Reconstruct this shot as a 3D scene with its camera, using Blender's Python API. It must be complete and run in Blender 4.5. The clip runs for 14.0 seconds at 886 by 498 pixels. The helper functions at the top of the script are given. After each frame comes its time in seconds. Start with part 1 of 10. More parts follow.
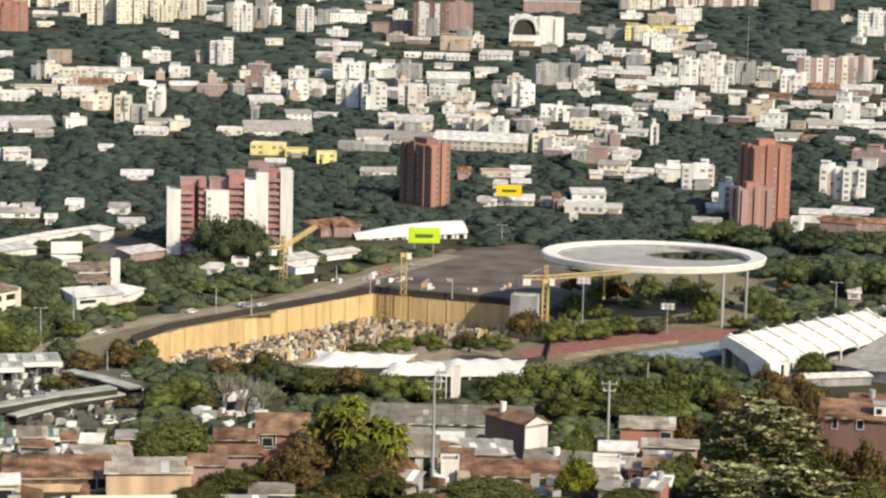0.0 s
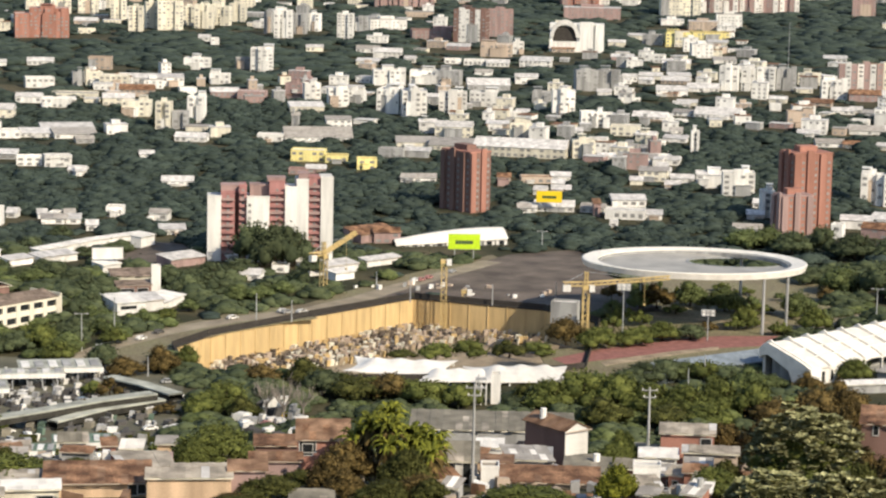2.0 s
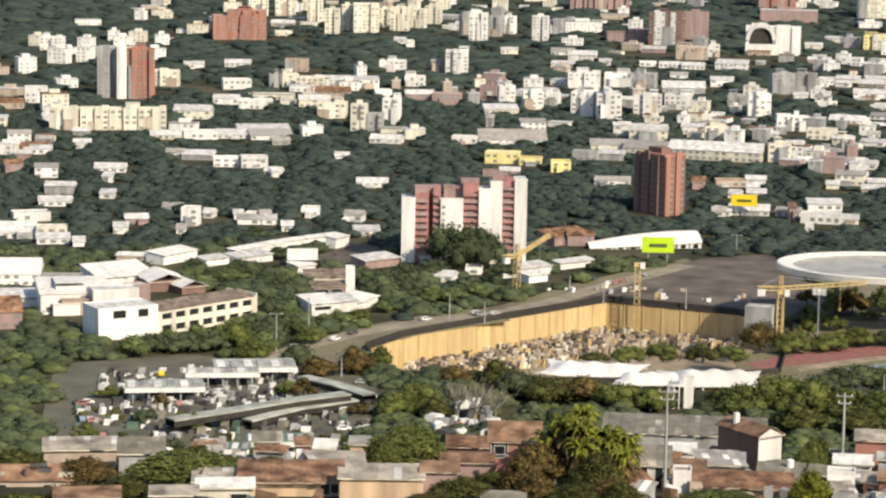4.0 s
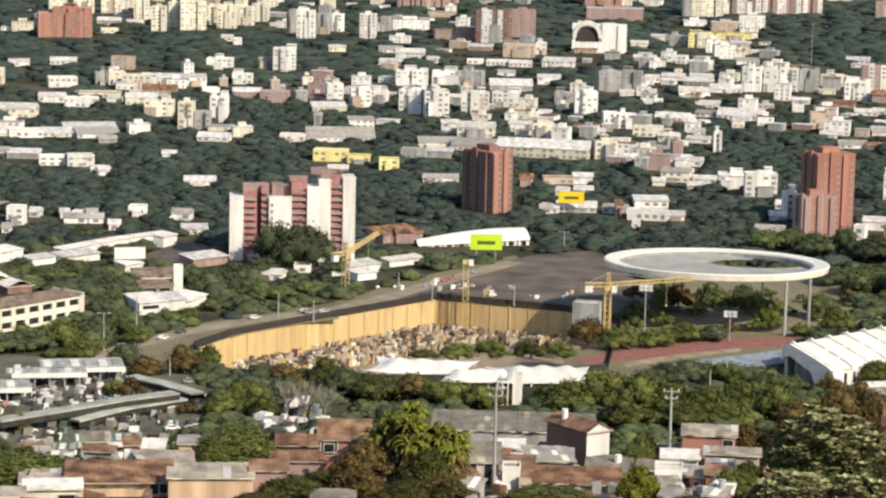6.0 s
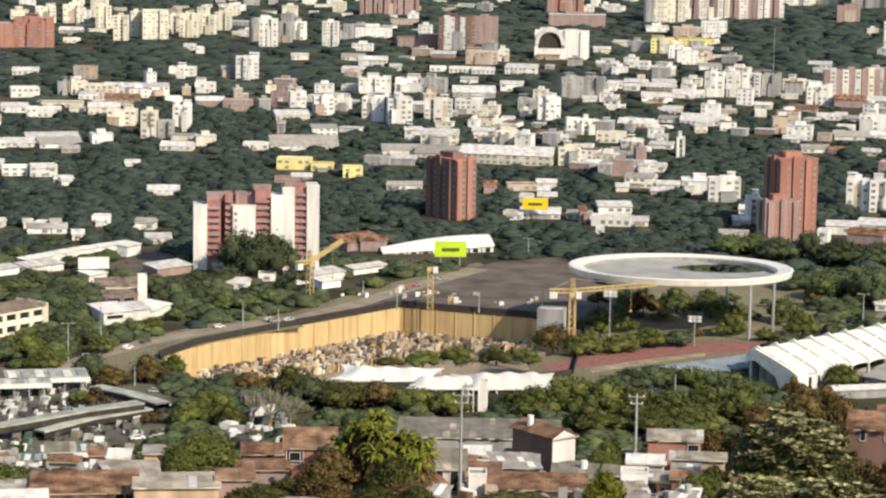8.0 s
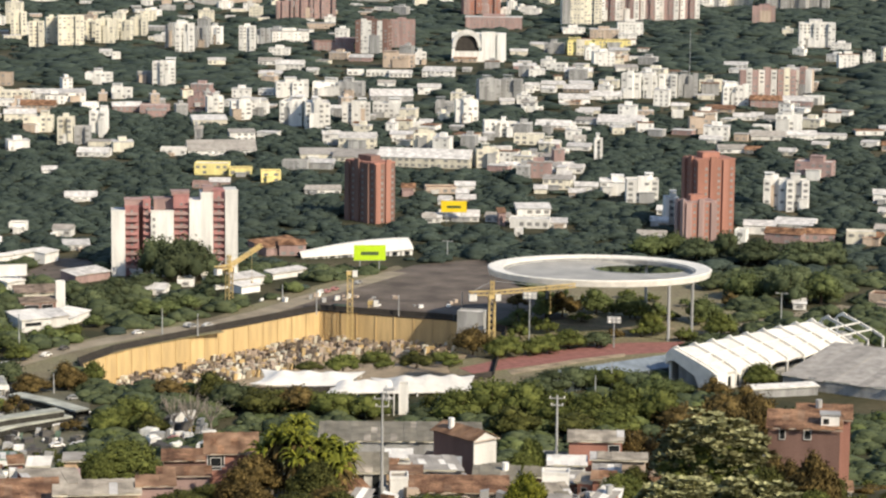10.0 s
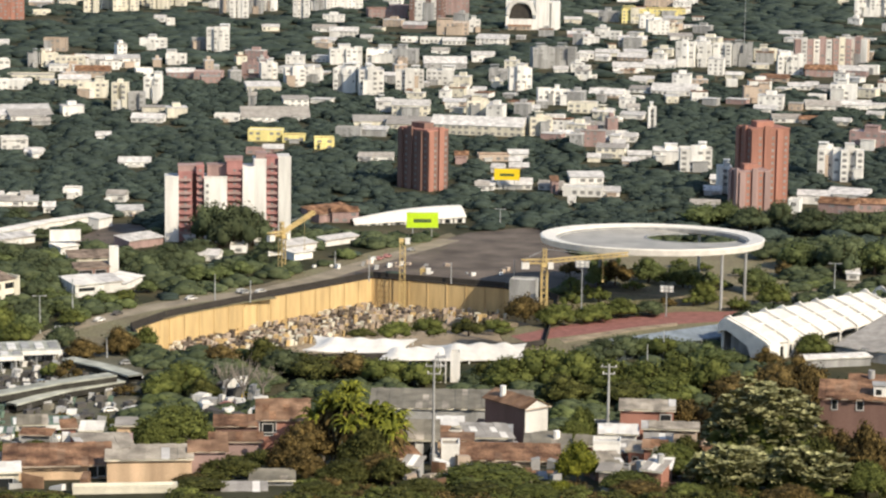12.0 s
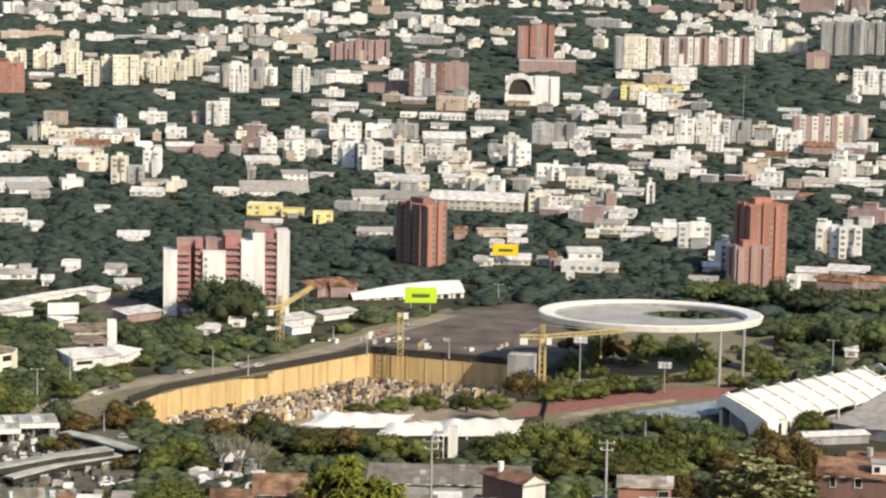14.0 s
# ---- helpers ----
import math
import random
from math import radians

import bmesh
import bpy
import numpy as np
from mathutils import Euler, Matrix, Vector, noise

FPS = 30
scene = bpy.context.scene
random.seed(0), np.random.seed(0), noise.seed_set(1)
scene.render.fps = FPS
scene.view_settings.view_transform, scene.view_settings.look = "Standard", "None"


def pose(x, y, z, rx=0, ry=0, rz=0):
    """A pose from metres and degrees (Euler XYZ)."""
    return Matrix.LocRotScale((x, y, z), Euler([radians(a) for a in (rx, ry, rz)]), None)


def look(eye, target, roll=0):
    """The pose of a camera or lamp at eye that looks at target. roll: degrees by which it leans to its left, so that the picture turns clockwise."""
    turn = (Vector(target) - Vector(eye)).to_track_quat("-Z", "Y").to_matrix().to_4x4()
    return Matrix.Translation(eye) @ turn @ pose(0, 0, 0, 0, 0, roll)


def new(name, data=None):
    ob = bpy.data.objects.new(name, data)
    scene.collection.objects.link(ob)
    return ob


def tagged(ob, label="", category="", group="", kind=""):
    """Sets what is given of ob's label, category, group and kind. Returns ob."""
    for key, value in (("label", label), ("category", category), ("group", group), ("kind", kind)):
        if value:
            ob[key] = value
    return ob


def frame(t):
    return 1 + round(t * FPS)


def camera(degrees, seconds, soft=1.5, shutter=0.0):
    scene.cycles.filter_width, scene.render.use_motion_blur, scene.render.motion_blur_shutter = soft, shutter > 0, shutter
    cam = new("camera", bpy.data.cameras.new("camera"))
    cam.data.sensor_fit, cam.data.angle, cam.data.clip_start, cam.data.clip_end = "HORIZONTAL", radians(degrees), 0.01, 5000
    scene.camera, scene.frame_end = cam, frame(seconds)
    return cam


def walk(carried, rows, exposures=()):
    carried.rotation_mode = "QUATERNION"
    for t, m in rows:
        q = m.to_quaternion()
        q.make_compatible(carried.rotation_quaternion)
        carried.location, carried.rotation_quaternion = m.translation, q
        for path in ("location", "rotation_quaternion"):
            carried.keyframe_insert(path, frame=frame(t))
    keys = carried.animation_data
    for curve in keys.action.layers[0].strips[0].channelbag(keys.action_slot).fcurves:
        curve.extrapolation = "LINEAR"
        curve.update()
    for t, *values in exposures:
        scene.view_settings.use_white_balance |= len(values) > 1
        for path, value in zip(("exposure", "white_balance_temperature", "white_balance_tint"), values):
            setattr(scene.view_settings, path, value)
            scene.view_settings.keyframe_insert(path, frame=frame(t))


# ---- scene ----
# One fixed eye on a hillside that looks over the city and turns with the hand.
EYE = 165.0
cam = camera(19.35, 14.0, soft=2.3)
ROWS = [
    (0.0, 0.000, -8.920, -1.280),
    (0.5, 0.101, -8.845, -1.387),
    (1.0, 0.250, -8.920, -1.416),
    (1.5, 0.409, -8.871, -1.273),
    (2.0, 0.880, -8.801, -1.177),
    (2.5, 1.387, -8.915, -1.085),
    (3.0, 2.602, -8.876, -0.844),
    (3.2, 3.673, -8.845, -0.860),
    (3.7, 4.900, -8.820, -0.900),
    (4.3, 5.250, -8.830, -0.950),
    (4.9, 4.300, -8.860, -1.000),
    (5.3, 3.089, -8.877, -1.060),
    (5.5, 2.342, -8.858, -1.073),
    (6.0, 1.382, -8.803, -1.248),
    (6.5, 1.060, -8.745, -1.233),
    (7.0, 0.866, -8.714, -1.200),
    (7.5, 0.703, -8.668, -1.010),
    (8.0, 0.534, -8.627, -0.913),
    (8.5, 0.337, -8.449, -0.567),
    (9.0, -0.533, -8.389, -0.523),
    (9.2, -0.751, -8.370, -0.530),
    (10.2, -1.350, -8.600, -0.600),
    (11.3, -0.902, -9.142, -0.690),
    (11.5, -0.653, -9.254, -0.727),
    (12.0, -0.113, -9.258, -0.781),
    (12.5, 0.290, -9.194, -0.845),
    (13.0, 0.442, -9.040, -0.874),
    (13.5, 0.348, -8.426, -0.969),
    (14.0, -0.106, -7.603, -1.070),
]
walk(cam, [(t, pose(0, 0, EYE, 90 + pitch, roll, yaw)) for t, yaw, pitch, roll in ROWS])

# ---- light: low warm sun from behind the right shoulder, clear sky ----
SUN_ELEVATION, SUN_AZIMUTH = radians(34), radians(136)  # azimuth clockwise from +y
world = bpy.data.worlds.new("sky")
scene.world = world
world.use_nodes = True
wn = world.node_tree.nodes
sky = wn.new("ShaderNodeTexSky")
sky.sky_type, sky.sun_disc = "NISHITA", False
sky.sun_elevation, sky.sun_rotation = SUN_ELEVATION, SUN_AZIMUTH
wn["Background"].inputs["Strength"].default_value = 0.125
world.node_tree.links.new(sky.outputs["Color"], wn["Background"].inputs["Color"])
sun = new("sun", bpy.data.lights.new("sun", "SUN"))
sun.data.energy, sun.data.angle, sun.data.color = 4.25, radians(0.6), (1.0, 0.865, 0.67)
sun.matrix_world = look((300 * math.sin(SUN_AZIMUTH), 300 * math.cos(SUN_AZIMUTH), 300 * math.tan(SUN_ELEVATION)), (0, 0, 0))
scene.view_settings.exposure = 0.33


# ---- materials ----
def material(name, color, rough=0.8, spread=0.18, stain=0.25, grain=9.0, patch=0.35, bump=0.15, metal=0.0, streaks=False, island=0.0, hue=None, per_thing=0.12):
    """A weathered surface: fine grain, large stains, a shift from thing to thing."""
    m = bpy.data.materials.new(name)
    m.use_nodes = True
    n, k = m.node_tree.nodes, m.node_tree.links
    b = n["Principled BSDF"]
    b.inputs["Specular IOR Level"].default_value = 0.15 if rough > 0.6 else 0.5
    b.inputs["Roughness"].default_value, b.inputs["Metallic"].default_value = rough, metal
    geo, info = n.new("ShaderNodeNewGeometry"), n.new("ShaderNodeObjectInfo")
    fine, big = n.new("ShaderNodeTexNoise"), n.new("ShaderNodeTexNoise")
    for tex, scale in ((fine, grain), (big, patch)):
        tex.inputs["Scale"].default_value, tex.inputs["Detail"].default_value = scale, 4
        k.new(geo.outputs["Position"], tex.inputs["Vector"])
    if streaks:
        mapping = n.new("ShaderNodeMapping")
        mapping.inputs["Scale"].default_value = (1, 1, 0.12)
        k.new(geo.outputs["Position"], mapping.inputs["Vector"])
        k.new(mapping.outputs["Vector"], big.inputs["Vector"])

    def ramp(socket, low, high, a=0.3, z=0.7):
        r = n.new("ShaderNodeMapRange")
        for key, v in zip(("From Min", "From Max", "To Min", "To Max"), (a, z, low, high)):
            r.inputs[key].default_value = v
        k.new(socket, r.inputs["Value"])
        return r.outputs["Result"]

    def times(a, c):
        x = n.new("ShaderNodeMath")
        x.operation = "MULTIPLY"
        k.new(a, x.inputs[0]), k.new(c, x.inputs[1])
        return x.outputs["Value"]

    value = times(ramp(fine.outputs["Fac"], 1 - spread, 1 + spread), ramp(big.outputs["Fac"], 1 - stain, 1 + stain * 0.4))
    value = times(value, ramp(info.outputs["Random"], 1 - per_thing, 1 + per_thing, 0, 1))
    if island:
        value = times(value, ramp(geo.outputs["Random Per Island"], 1 - island, 1 + island, 0, 1))
    tint = n.new("ShaderNodeMixRGB")
    tint.inputs["Color1"].default_value = (*color, 1)
    tint.inputs["Color2"].default_value = (*(hue or color), 1)
    k.new(ramp(geo.outputs["Random Per Island"], 0, 1, 0, 1) if island else ramp(big.outputs["Fac"], 0, 1), tint.inputs["Fac"])
    scale = n.new("ShaderNodeVectorMath")
    scale.operation = "SCALE"
    k.new(tint.outputs["Color"], scale.inputs[0]), k.new(value, scale.inputs["Scale"])
    k.new(scale.outputs["Vector"], b.inputs["Base Color"])
    if bump:
        bp = n.new("ShaderNodeBump")
        bp.inputs["Strength"].default_value, bp.inputs["Distance"].default_value = bump, 0.1
        k.new(fine.outputs["Fac"], bp.inputs["Height"]), k.new(bp.outputs["Normal"], b.inputs["Normal"])
    return m


WALLS = {
    "white": material("white_render", (0.76, 0.745, 0.70), streaks=True, per_thing=0.18),
    "cream": material("cream_render", (0.70, 0.66, 0.54), streaks=True, per_thing=0.15),
    "grey": material("grey_concrete", (0.36, 0.36, 0.35), streaks=True, stain=0.4),
    "pink": material("pink_brick", (0.36, 0.255, 0.235), streaks=True),
    "brick": material("orange_brick", (0.37, 0.185, 0.14), streaks=True),
    "dark": material("dark_brown_brick", (0.215, 0.132, 0.11), streaks=True),
    "red": material("red_paint", (0.40, 0.20, 0.185), streaks=True),
    "tan": material("tan_render", (0.48, 0.39, 0.31), streaks=True),
    "peach": material("peach_render", (0.62, 0.45, 0.30), streaks=True, stain=0.4),
    "yellow": material("yellow_paint", (0.80, 0.70, 0.30), streaks=True),
    "blue": material("blue_grey_paint", (0.22, 0.29, 0.36)),
}
ROOFS = {
    "pale": material("pale_fibre_cement_roof", (0.40, 0.355, 0.29), stain=0.6),
    "white": material("white_metal_roof", (0.78, 0.75, 0.69), rough=0.65, stain=0.2),
    "tile": material("clay_tile_roof", (0.19, 0.10, 0.060), stain=0.6, spread=0.4, grain=3, hue=(0.31, 0.18, 0.105)),
    "rust": material("rusty_sheet_roof", (0.21, 0.12, 0.075), stain=0.5, hue=(0.32, 0.205, 0.13)),
    "brown": material("dusty_brown_roof", (0.20, 0.155, 0.12), stain=0.5, hue=(0.27, 0.21, 0.165)),
    "light": material("light_flat_roof_screed", (0.62, 0.60, 0.57), stain=0.4),
    "zinc": material("zinc_sheet_roof", (0.37, 0.345, 0.31), rough=0.65, stain=0.3),
    "grey": material("grey_sheet_roof", (0.23, 0.21, 0.165), stain=0.4),
    "dark": material("dark_felt_roof", (0.10, 0.095, 0.09), stain=0.4),
}
GLASS = material("dark_window_glass", (0.025, 0.028, 0.03), rough=0.12, stain=0.1, bump=0)
# Base colour lightened to stand in for sky reflected in the panes.
PALE_GLASS = material("sky_paled_window_glass", (0.25, 0.245, 0.235), rough=0.3, stain=0.3, bump=0)
FRAME = material("window_frame_paint", (0.6, 0.59, 0.56), rough=0.5)
# Near-black: paints shade in the arch, also colours tyres and the pit rim.
SHADE = material("near_black_and_shade", (0.05, 0.045, 0.04), rough=0.9)
STEEL = material("galvanised_steel", (0.45, 0.46, 0.46), rough=0.45, metal=0.4, stain=0.3)
CRANE = material("crane_yellow_paint", (0.56, 0.42, 0.18), rough=0.5)
BARK = material("tree_bark", (0.12, 0.085, 0.06), rough=0.95, spread=0.3)
LEAVES = {
    "dark": material("dark_green_leaves", (0.056, 0.074, 0.038), rough=0.85, island=0.2, hue=(0.078, 0.094, 0.045), bump=0, per_thing=0.25, grain=0.6, patch=0.06),
    "green": material("green_leaves", (0.074, 0.096, 0.034), rough=0.8, island=0.2, hue=(0.100, 0.120, 0.044), bump=0, per_thing=0.2, grain=0.6, patch=0.06),
    "bright": material("sunlit_fresh_leaves", (0.078, 0.094, 0.012), rough=0.75, island=0.4, hue=(0.165, 0.168, 0.020), bump=0, grain=0.8, patch=0.1),
    # Greyer, bluer leaf colour stands in for haze over distant growth.
    "grey": material("haze_grey_green_leaves", (0.040, 0.057, 0.046), rough=0.9, island=0.14, hue=(0.052, 0.070, 0.055), bump=0, grain=0.4, patch=0.03),
    "olive": material("dark_olive_leaves", (0.040, 0.046, 0.012), rough=0.85, island=0.3, hue=(0.078, 0.080, 0.022), bump=0, grain=0.8, patch=0.1),
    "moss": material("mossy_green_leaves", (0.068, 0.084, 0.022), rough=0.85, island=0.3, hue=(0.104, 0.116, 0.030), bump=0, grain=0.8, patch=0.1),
    "brown": material("dry_brown_leaves", (0.060, 0.045, 0.015), rough=0.85, island=0.4, hue=(0.120, 0.085, 0.030), bump=0, grain=0.8, patch=0.1),
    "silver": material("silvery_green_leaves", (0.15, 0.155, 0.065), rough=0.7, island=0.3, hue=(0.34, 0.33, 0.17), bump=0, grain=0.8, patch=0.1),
}
PIT_WALL = material("ochre_sprayed_concrete", (0.56, 0.41, 0.205), streaks=True, stain=0.22, spread=0.1, patch=0.5, per_thing=0.06)
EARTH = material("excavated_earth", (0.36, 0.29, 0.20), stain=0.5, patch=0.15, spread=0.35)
ASPHALT = material("worn_asphalt", (0.155, 0.150, 0.110), stain=0.3, patch=0.1)
GRASS = material("dry_grass_and_scrub", (0.045, 0.052, 0.026), rough=0.95, stain=0.5, patch=0.03, grain=0.4, hue=(0.085, 0.072, 0.042))
DRY = material("parched_olive_grass", (0.31, 0.26, 0.17), stain=0.5, patch=0.06, spread=0.3, grain=0.8, hue=(0.16, 0.155, 0.085))
RING_SKIN = material("grey_tensioned_membrane", (0.36, 0.345, 0.31), rough=0.6, stain=0.3, patch=0.1)
DUSTY = material("dusty_tan_asphalt", (0.31, 0.265, 0.195), stain=0.35, patch=0.12)
TRACK = material("red_running_track", (0.30, 0.14, 0.12), stain=0.3)
MEMBRANE = material("white_roof_membrane", (0.80, 0.765, 0.69), rough=0.55, stain=0.15)
LIME = material("lime_green_sign_face", (0.50, 0.72, 0.02), rough=0.4, stain=0.1)
SIGN_YELLOW = material("yellow_sign_face", (0.82, 0.58, 0.02), rough=0.4, stain=0.1)
INK = material("dark_lettering", (0.06, 0.10, 0.03), rough=0.6)
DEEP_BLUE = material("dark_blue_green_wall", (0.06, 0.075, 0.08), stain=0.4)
BLUE_ROOF = material("blue_sheet_roof", (0.20, 0.235, 0.265), rough=0.45, stain=0.35)


# ---- mesh helpers ----
class Shape:
    """Collects boxes, prisms and beams into one mesh with material slots."""

    def __init__(self):
        self.v, self.f, self.s = [], [], []

    def add(self, verts, faces, slot=0):
        o = len(self.v)
        self.v += [tuple(p) for p in verts]
        self.f += [tuple(i + o for i in f) for f in faces]
        self.s += [slot] * len(faces)
        return self

    def box(self, x0, y0, z0, x1, y1, z1, slot=0, bottom=True):
        vs = [(x, y, z) for z in (z0, z1) for x, y in ((x0, y0), (x1, y0), (x1, y1), (x0, y1))]
        fs = [(0, 1, 5, 4), (1, 2, 6, 5), (2, 3, 7, 6), (3, 0, 4, 7), (4, 5, 6, 7)]
        return self.add(vs, fs + ([(3, 2, 1, 0)] if bottom else []), slot)

    def beam(self, a, b, t, slot=0):
        a, b = Vector(a), Vector(b)
        d = (b - a).normalized()
        u = d.cross(Vector((0, 0, 1)) if abs(d.z) < 0.9 else Vector((1, 0, 0))).normalized() * t / 2
        w = d.cross(u).normalized() * t / 2
        vs = [p + s * u + q * w for p in (a, b) for s, q in ((-1, -1), (1, -1), (1, 1), (-1, 1))]
        return self.add(vs, [(0, 1, 5, 4), (1, 2, 6, 5), (2, 3, 7, 6), (3, 0, 4, 7), (4, 5, 6, 7), (3, 2, 1, 0)], slot)

    def prism(self, outline, y0, y1, slot=0):
        """An outline in x and z, drawn out from y0 to y1."""
        c = len(outline)
        vs = [(x, y0, z) for x, z in outline] + [(x, y1, z) for x, z in outline]
        fs = [tuple(range(c)), tuple(reversed(range(c, 2 * c)))] + [((i + 1) % c, i, c + i, c + (i + 1) % c) for i in range(c)]
        return self.add(vs, fs, slot)

    def column(self, outline, z0, z1, slot=0):
        c = len(outline)
        vs = [(x, y, z0) for x, y in outline] + [(x, y, z1) for x, y in outline]
        fs = [tuple(reversed(range(c))), tuple(range(c, 2 * c))] + [(i, (i + 1) % c, c + (i + 1) % c, c + i) for i in range(c)]
        return self.add(vs, fs, slot)

    def tube(self, points, radii, sides=7, slot=0):
        rings = []
        for i, p in enumerate(points):
            d = (Vector(points[min(i + 1, len(points) - 1)]) - Vector(points[max(i - 1, 0)])).normalized()
            u = d.cross(Vector((0.3, 1, 0.1))).normalized()
            w = d.cross(u)
            rings += [Vector(p) + radii[i] * (math.cos(6.2832 * k / sides) * u + math.sin(6.2832 * k / sides) * w) for k in range(sides)]
        fs = [(i * sides + k, i * sides + (k + 1) % sides, (i + 1) * sides + (k + 1) % sides, (i + 1) * sides + k) for i in range(len(points) - 1) for k in range(sides)]
        return self.add(rings, fs, slot)

    def mesh(self, name, *mats):
        me = bpy.data.meshes.new(name)
        me.from_pydata(self.v, [], self.f)
        for m in mats:
            me.materials.append(m)
        me.polygons.foreach_set("material_index", self.s)
        me.update()
        bm = bmesh.new()
        bm.from_mesh(me)
        bmesh.ops.recalc_face_normals(bm, faces=bm.faces)
        bm.to_mesh(me)
        bm.free()
        return me


def part(name, shape, mats, parent, label="", at=(0, 0, 0)):
    ob = new(name, shape if isinstance(shape, bpy.types.Mesh) else shape.mesh(name, *(mats if isinstance(mats, (list, tuple)) else [mats])))
    ob.parent, ob.location = parent, at
    return tagged(ob, label)


def thing(name, label, category, x, y, z=0.0, turn=0.0, group="", kind=""):
    ob = new(name)
    ob.empty_display_size = 1
    ob.matrix_basis = pose(x, y, z, 0, 0, turn)
    return tagged(ob, label, category, group, kind)


def slab(name, label, category, shape, mats, kind="structure", m=None):
    ob = new(name, shape.mesh(name, *(mats if isinstance(mats, (list, tuple)) else [mats])))
    if m is not None:
        ob.matrix_basis = m
    return tagged(ob, label, category, "", kind)


# ---- land: a flat valley floor, and the hill that carries the eye ----
def land(x, y):
    d = math.hypot(x, y)
    if y < 0 and d:  # the hill goes on rising behind the eye
        k, run = -y / d, 0.294 * min(d, 400)
        return 163.2 + k * run - (1 - k) * run
    steps = ((0, 163.2), (280, 81.0), (340, 76.5), (365, 73.5), (395, 69.5), (412, 66.5), (620, 0), (9e9, 0))
    for (a, za), (b, zb) in zip(steps, steps[1:]):
        if d <= b:
            z = za + (zb - za) * (d - a) / (b - a)
            return z
    return 0.0


PIT = [(-98.0, 841.3), (-88.8, 863.5), (-57.0, 903.8), (-22.2, 945.6), (26.4, 926.8), (43.8, 904.0), (35.8, 822.3), (-0.6, 800.3), (-56.8, 792.5), (-88.7, 795.1)]


def inside(poly, x, y):
    hit = False
    for (ax, ay), (bx, by) in zip(poly, poly[1:] + poly[:1]):
        if (ay > y) != (by > y) and x < ax + (y - ay) / (by - ay) * (bx - ax):
            hit = not hit
    return hit


def build_ground():
    from mathutils.geometry import delaunay_2d_cdt
    pts, n = [Vector(p) for p in PIT], len(PIT)
    for r in (2, 6, 15, 35, 70, 120, 180, 240, 280, 300, 320, 340, 352, 365, 380, 395, 404, 412, 440, 480, 520, 570, 620, 680, 760, 860, 1000, 1300, 1800, 2600, 3600, 4800, 9000, 26000):
        for a in range(0, 360, 3 if 290 < r < 1200 else 8):
            x, y = r * math.sin(radians(a)), r * math.cos(radians(a))
            if not inside(PIT, x, y):
                pts.append(Vector((x, y)))
    pts.append(Vector((0, 0)))
    v, e, f = delaunay_2d_cdt(pts, [(i, (i + 1) % n) for i in range(n)], [], 0, 1e-4)[:3]
    sh = Shape()
    keep = [t for t in f if not inside(PIT, sum(v[i].x for i in t) / 3, sum(v[i].y for i in t) / 3)]
    sh.add([(p.x, p.y, land(p.x, p.y)) for p in v], keep)
    ob = slab("ground", "dry grass and scrub on the valley floor and hillside", "ground", sh, GRASS)
    if ob.data.polygons[0].normal.z < 0:
        ob.data.flip_normals()


build_ground()
DEPTH = 11.0


def build_pit():
    sh = Shape()
    sh.column(PIT, -DEPTH - 0.5, -DEPTH)
    slab("pit_floor", "bare earth floor of the building pit", "ground", sh, EARTH)
    wall = thing("pit_wall", "ochre sprayed-concrete retaining wall of a deep building pit", "retaining wall", 0, 0, kind="structure")
    for (ax, ay), (bx, by) in zip(PIT, PIT[1:] + PIT[:1]):
        a, b = Vector((ax, ay, 0)), Vector((bx, by, 0))
        d = (b - a).normalized()
        n = Vector((-d.y, d.x, 0))
        if inside(PIT, *((a + b) / 2 + n)[:2]):
            n = -n
        count = max(1, round((b - a).length / 7.5))
        step = (b - a).length / count
        for i in range(count):
            p, q, s = a + d * step * (i + 0.008), a + d * step * (i + 0.992), Shape()
            inn, out = -0.18 - 0.05 * random.random(), 0.5
            s.column([(p + n * inn).to_tuple()[:2], (q + n * inn).to_tuple()[:2], (q + n * out).to_tuple()[:2], (p + n * out).to_tuple()[:2]], -DEPTH, -0.3)
            part("panel", s, PIT_WALL, wall)
            s = Shape()
            o = p + n * (inn - 0.10)
            s.box(o.x - 0.16, o.y - 0.16, -DEPTH, o.x + 0.16, o.y + 0.16, -0.2 + 0.4 * random.random())
            part("soldier_pile", s, PIT_WALL, wall)
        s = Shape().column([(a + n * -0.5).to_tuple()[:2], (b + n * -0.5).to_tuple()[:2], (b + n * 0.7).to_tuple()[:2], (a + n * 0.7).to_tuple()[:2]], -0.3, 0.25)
        part("capping_beam", s, SHADE, wall, "near-black concrete capping beam")
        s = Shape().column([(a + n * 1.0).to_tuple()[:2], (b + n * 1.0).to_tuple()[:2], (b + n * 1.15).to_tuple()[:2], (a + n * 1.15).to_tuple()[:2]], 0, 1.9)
        part("hoarding", s, SHADE, wall, "near-black site hoarding along the rim")


build_pit()


# ---- plan: footprints kept free of trees ----
TAKEN, BUILT = {}, {}


def claim(x, y, r, solid=True):
    if solid:
        BUILT.setdefault((int(x // 60), int(y // 60)), []).append((x, y, r))
    TAKEN.setdefault((int(x // 60), int(y // 60)), []).append((x, y, r))


def free(x, y, r, plan=TAKEN):
    cx, cy = int(x // 60), int(y // 60)
    for i in (-1, 0, 1):
        for j in (-1, 0, 1):
            for a, b, q in plan.get((cx + i, cy + j), ()):
                if (a - x) ** 2 + (b - y) ** 2 < (q + r) ** 2:
                    return False
    return True


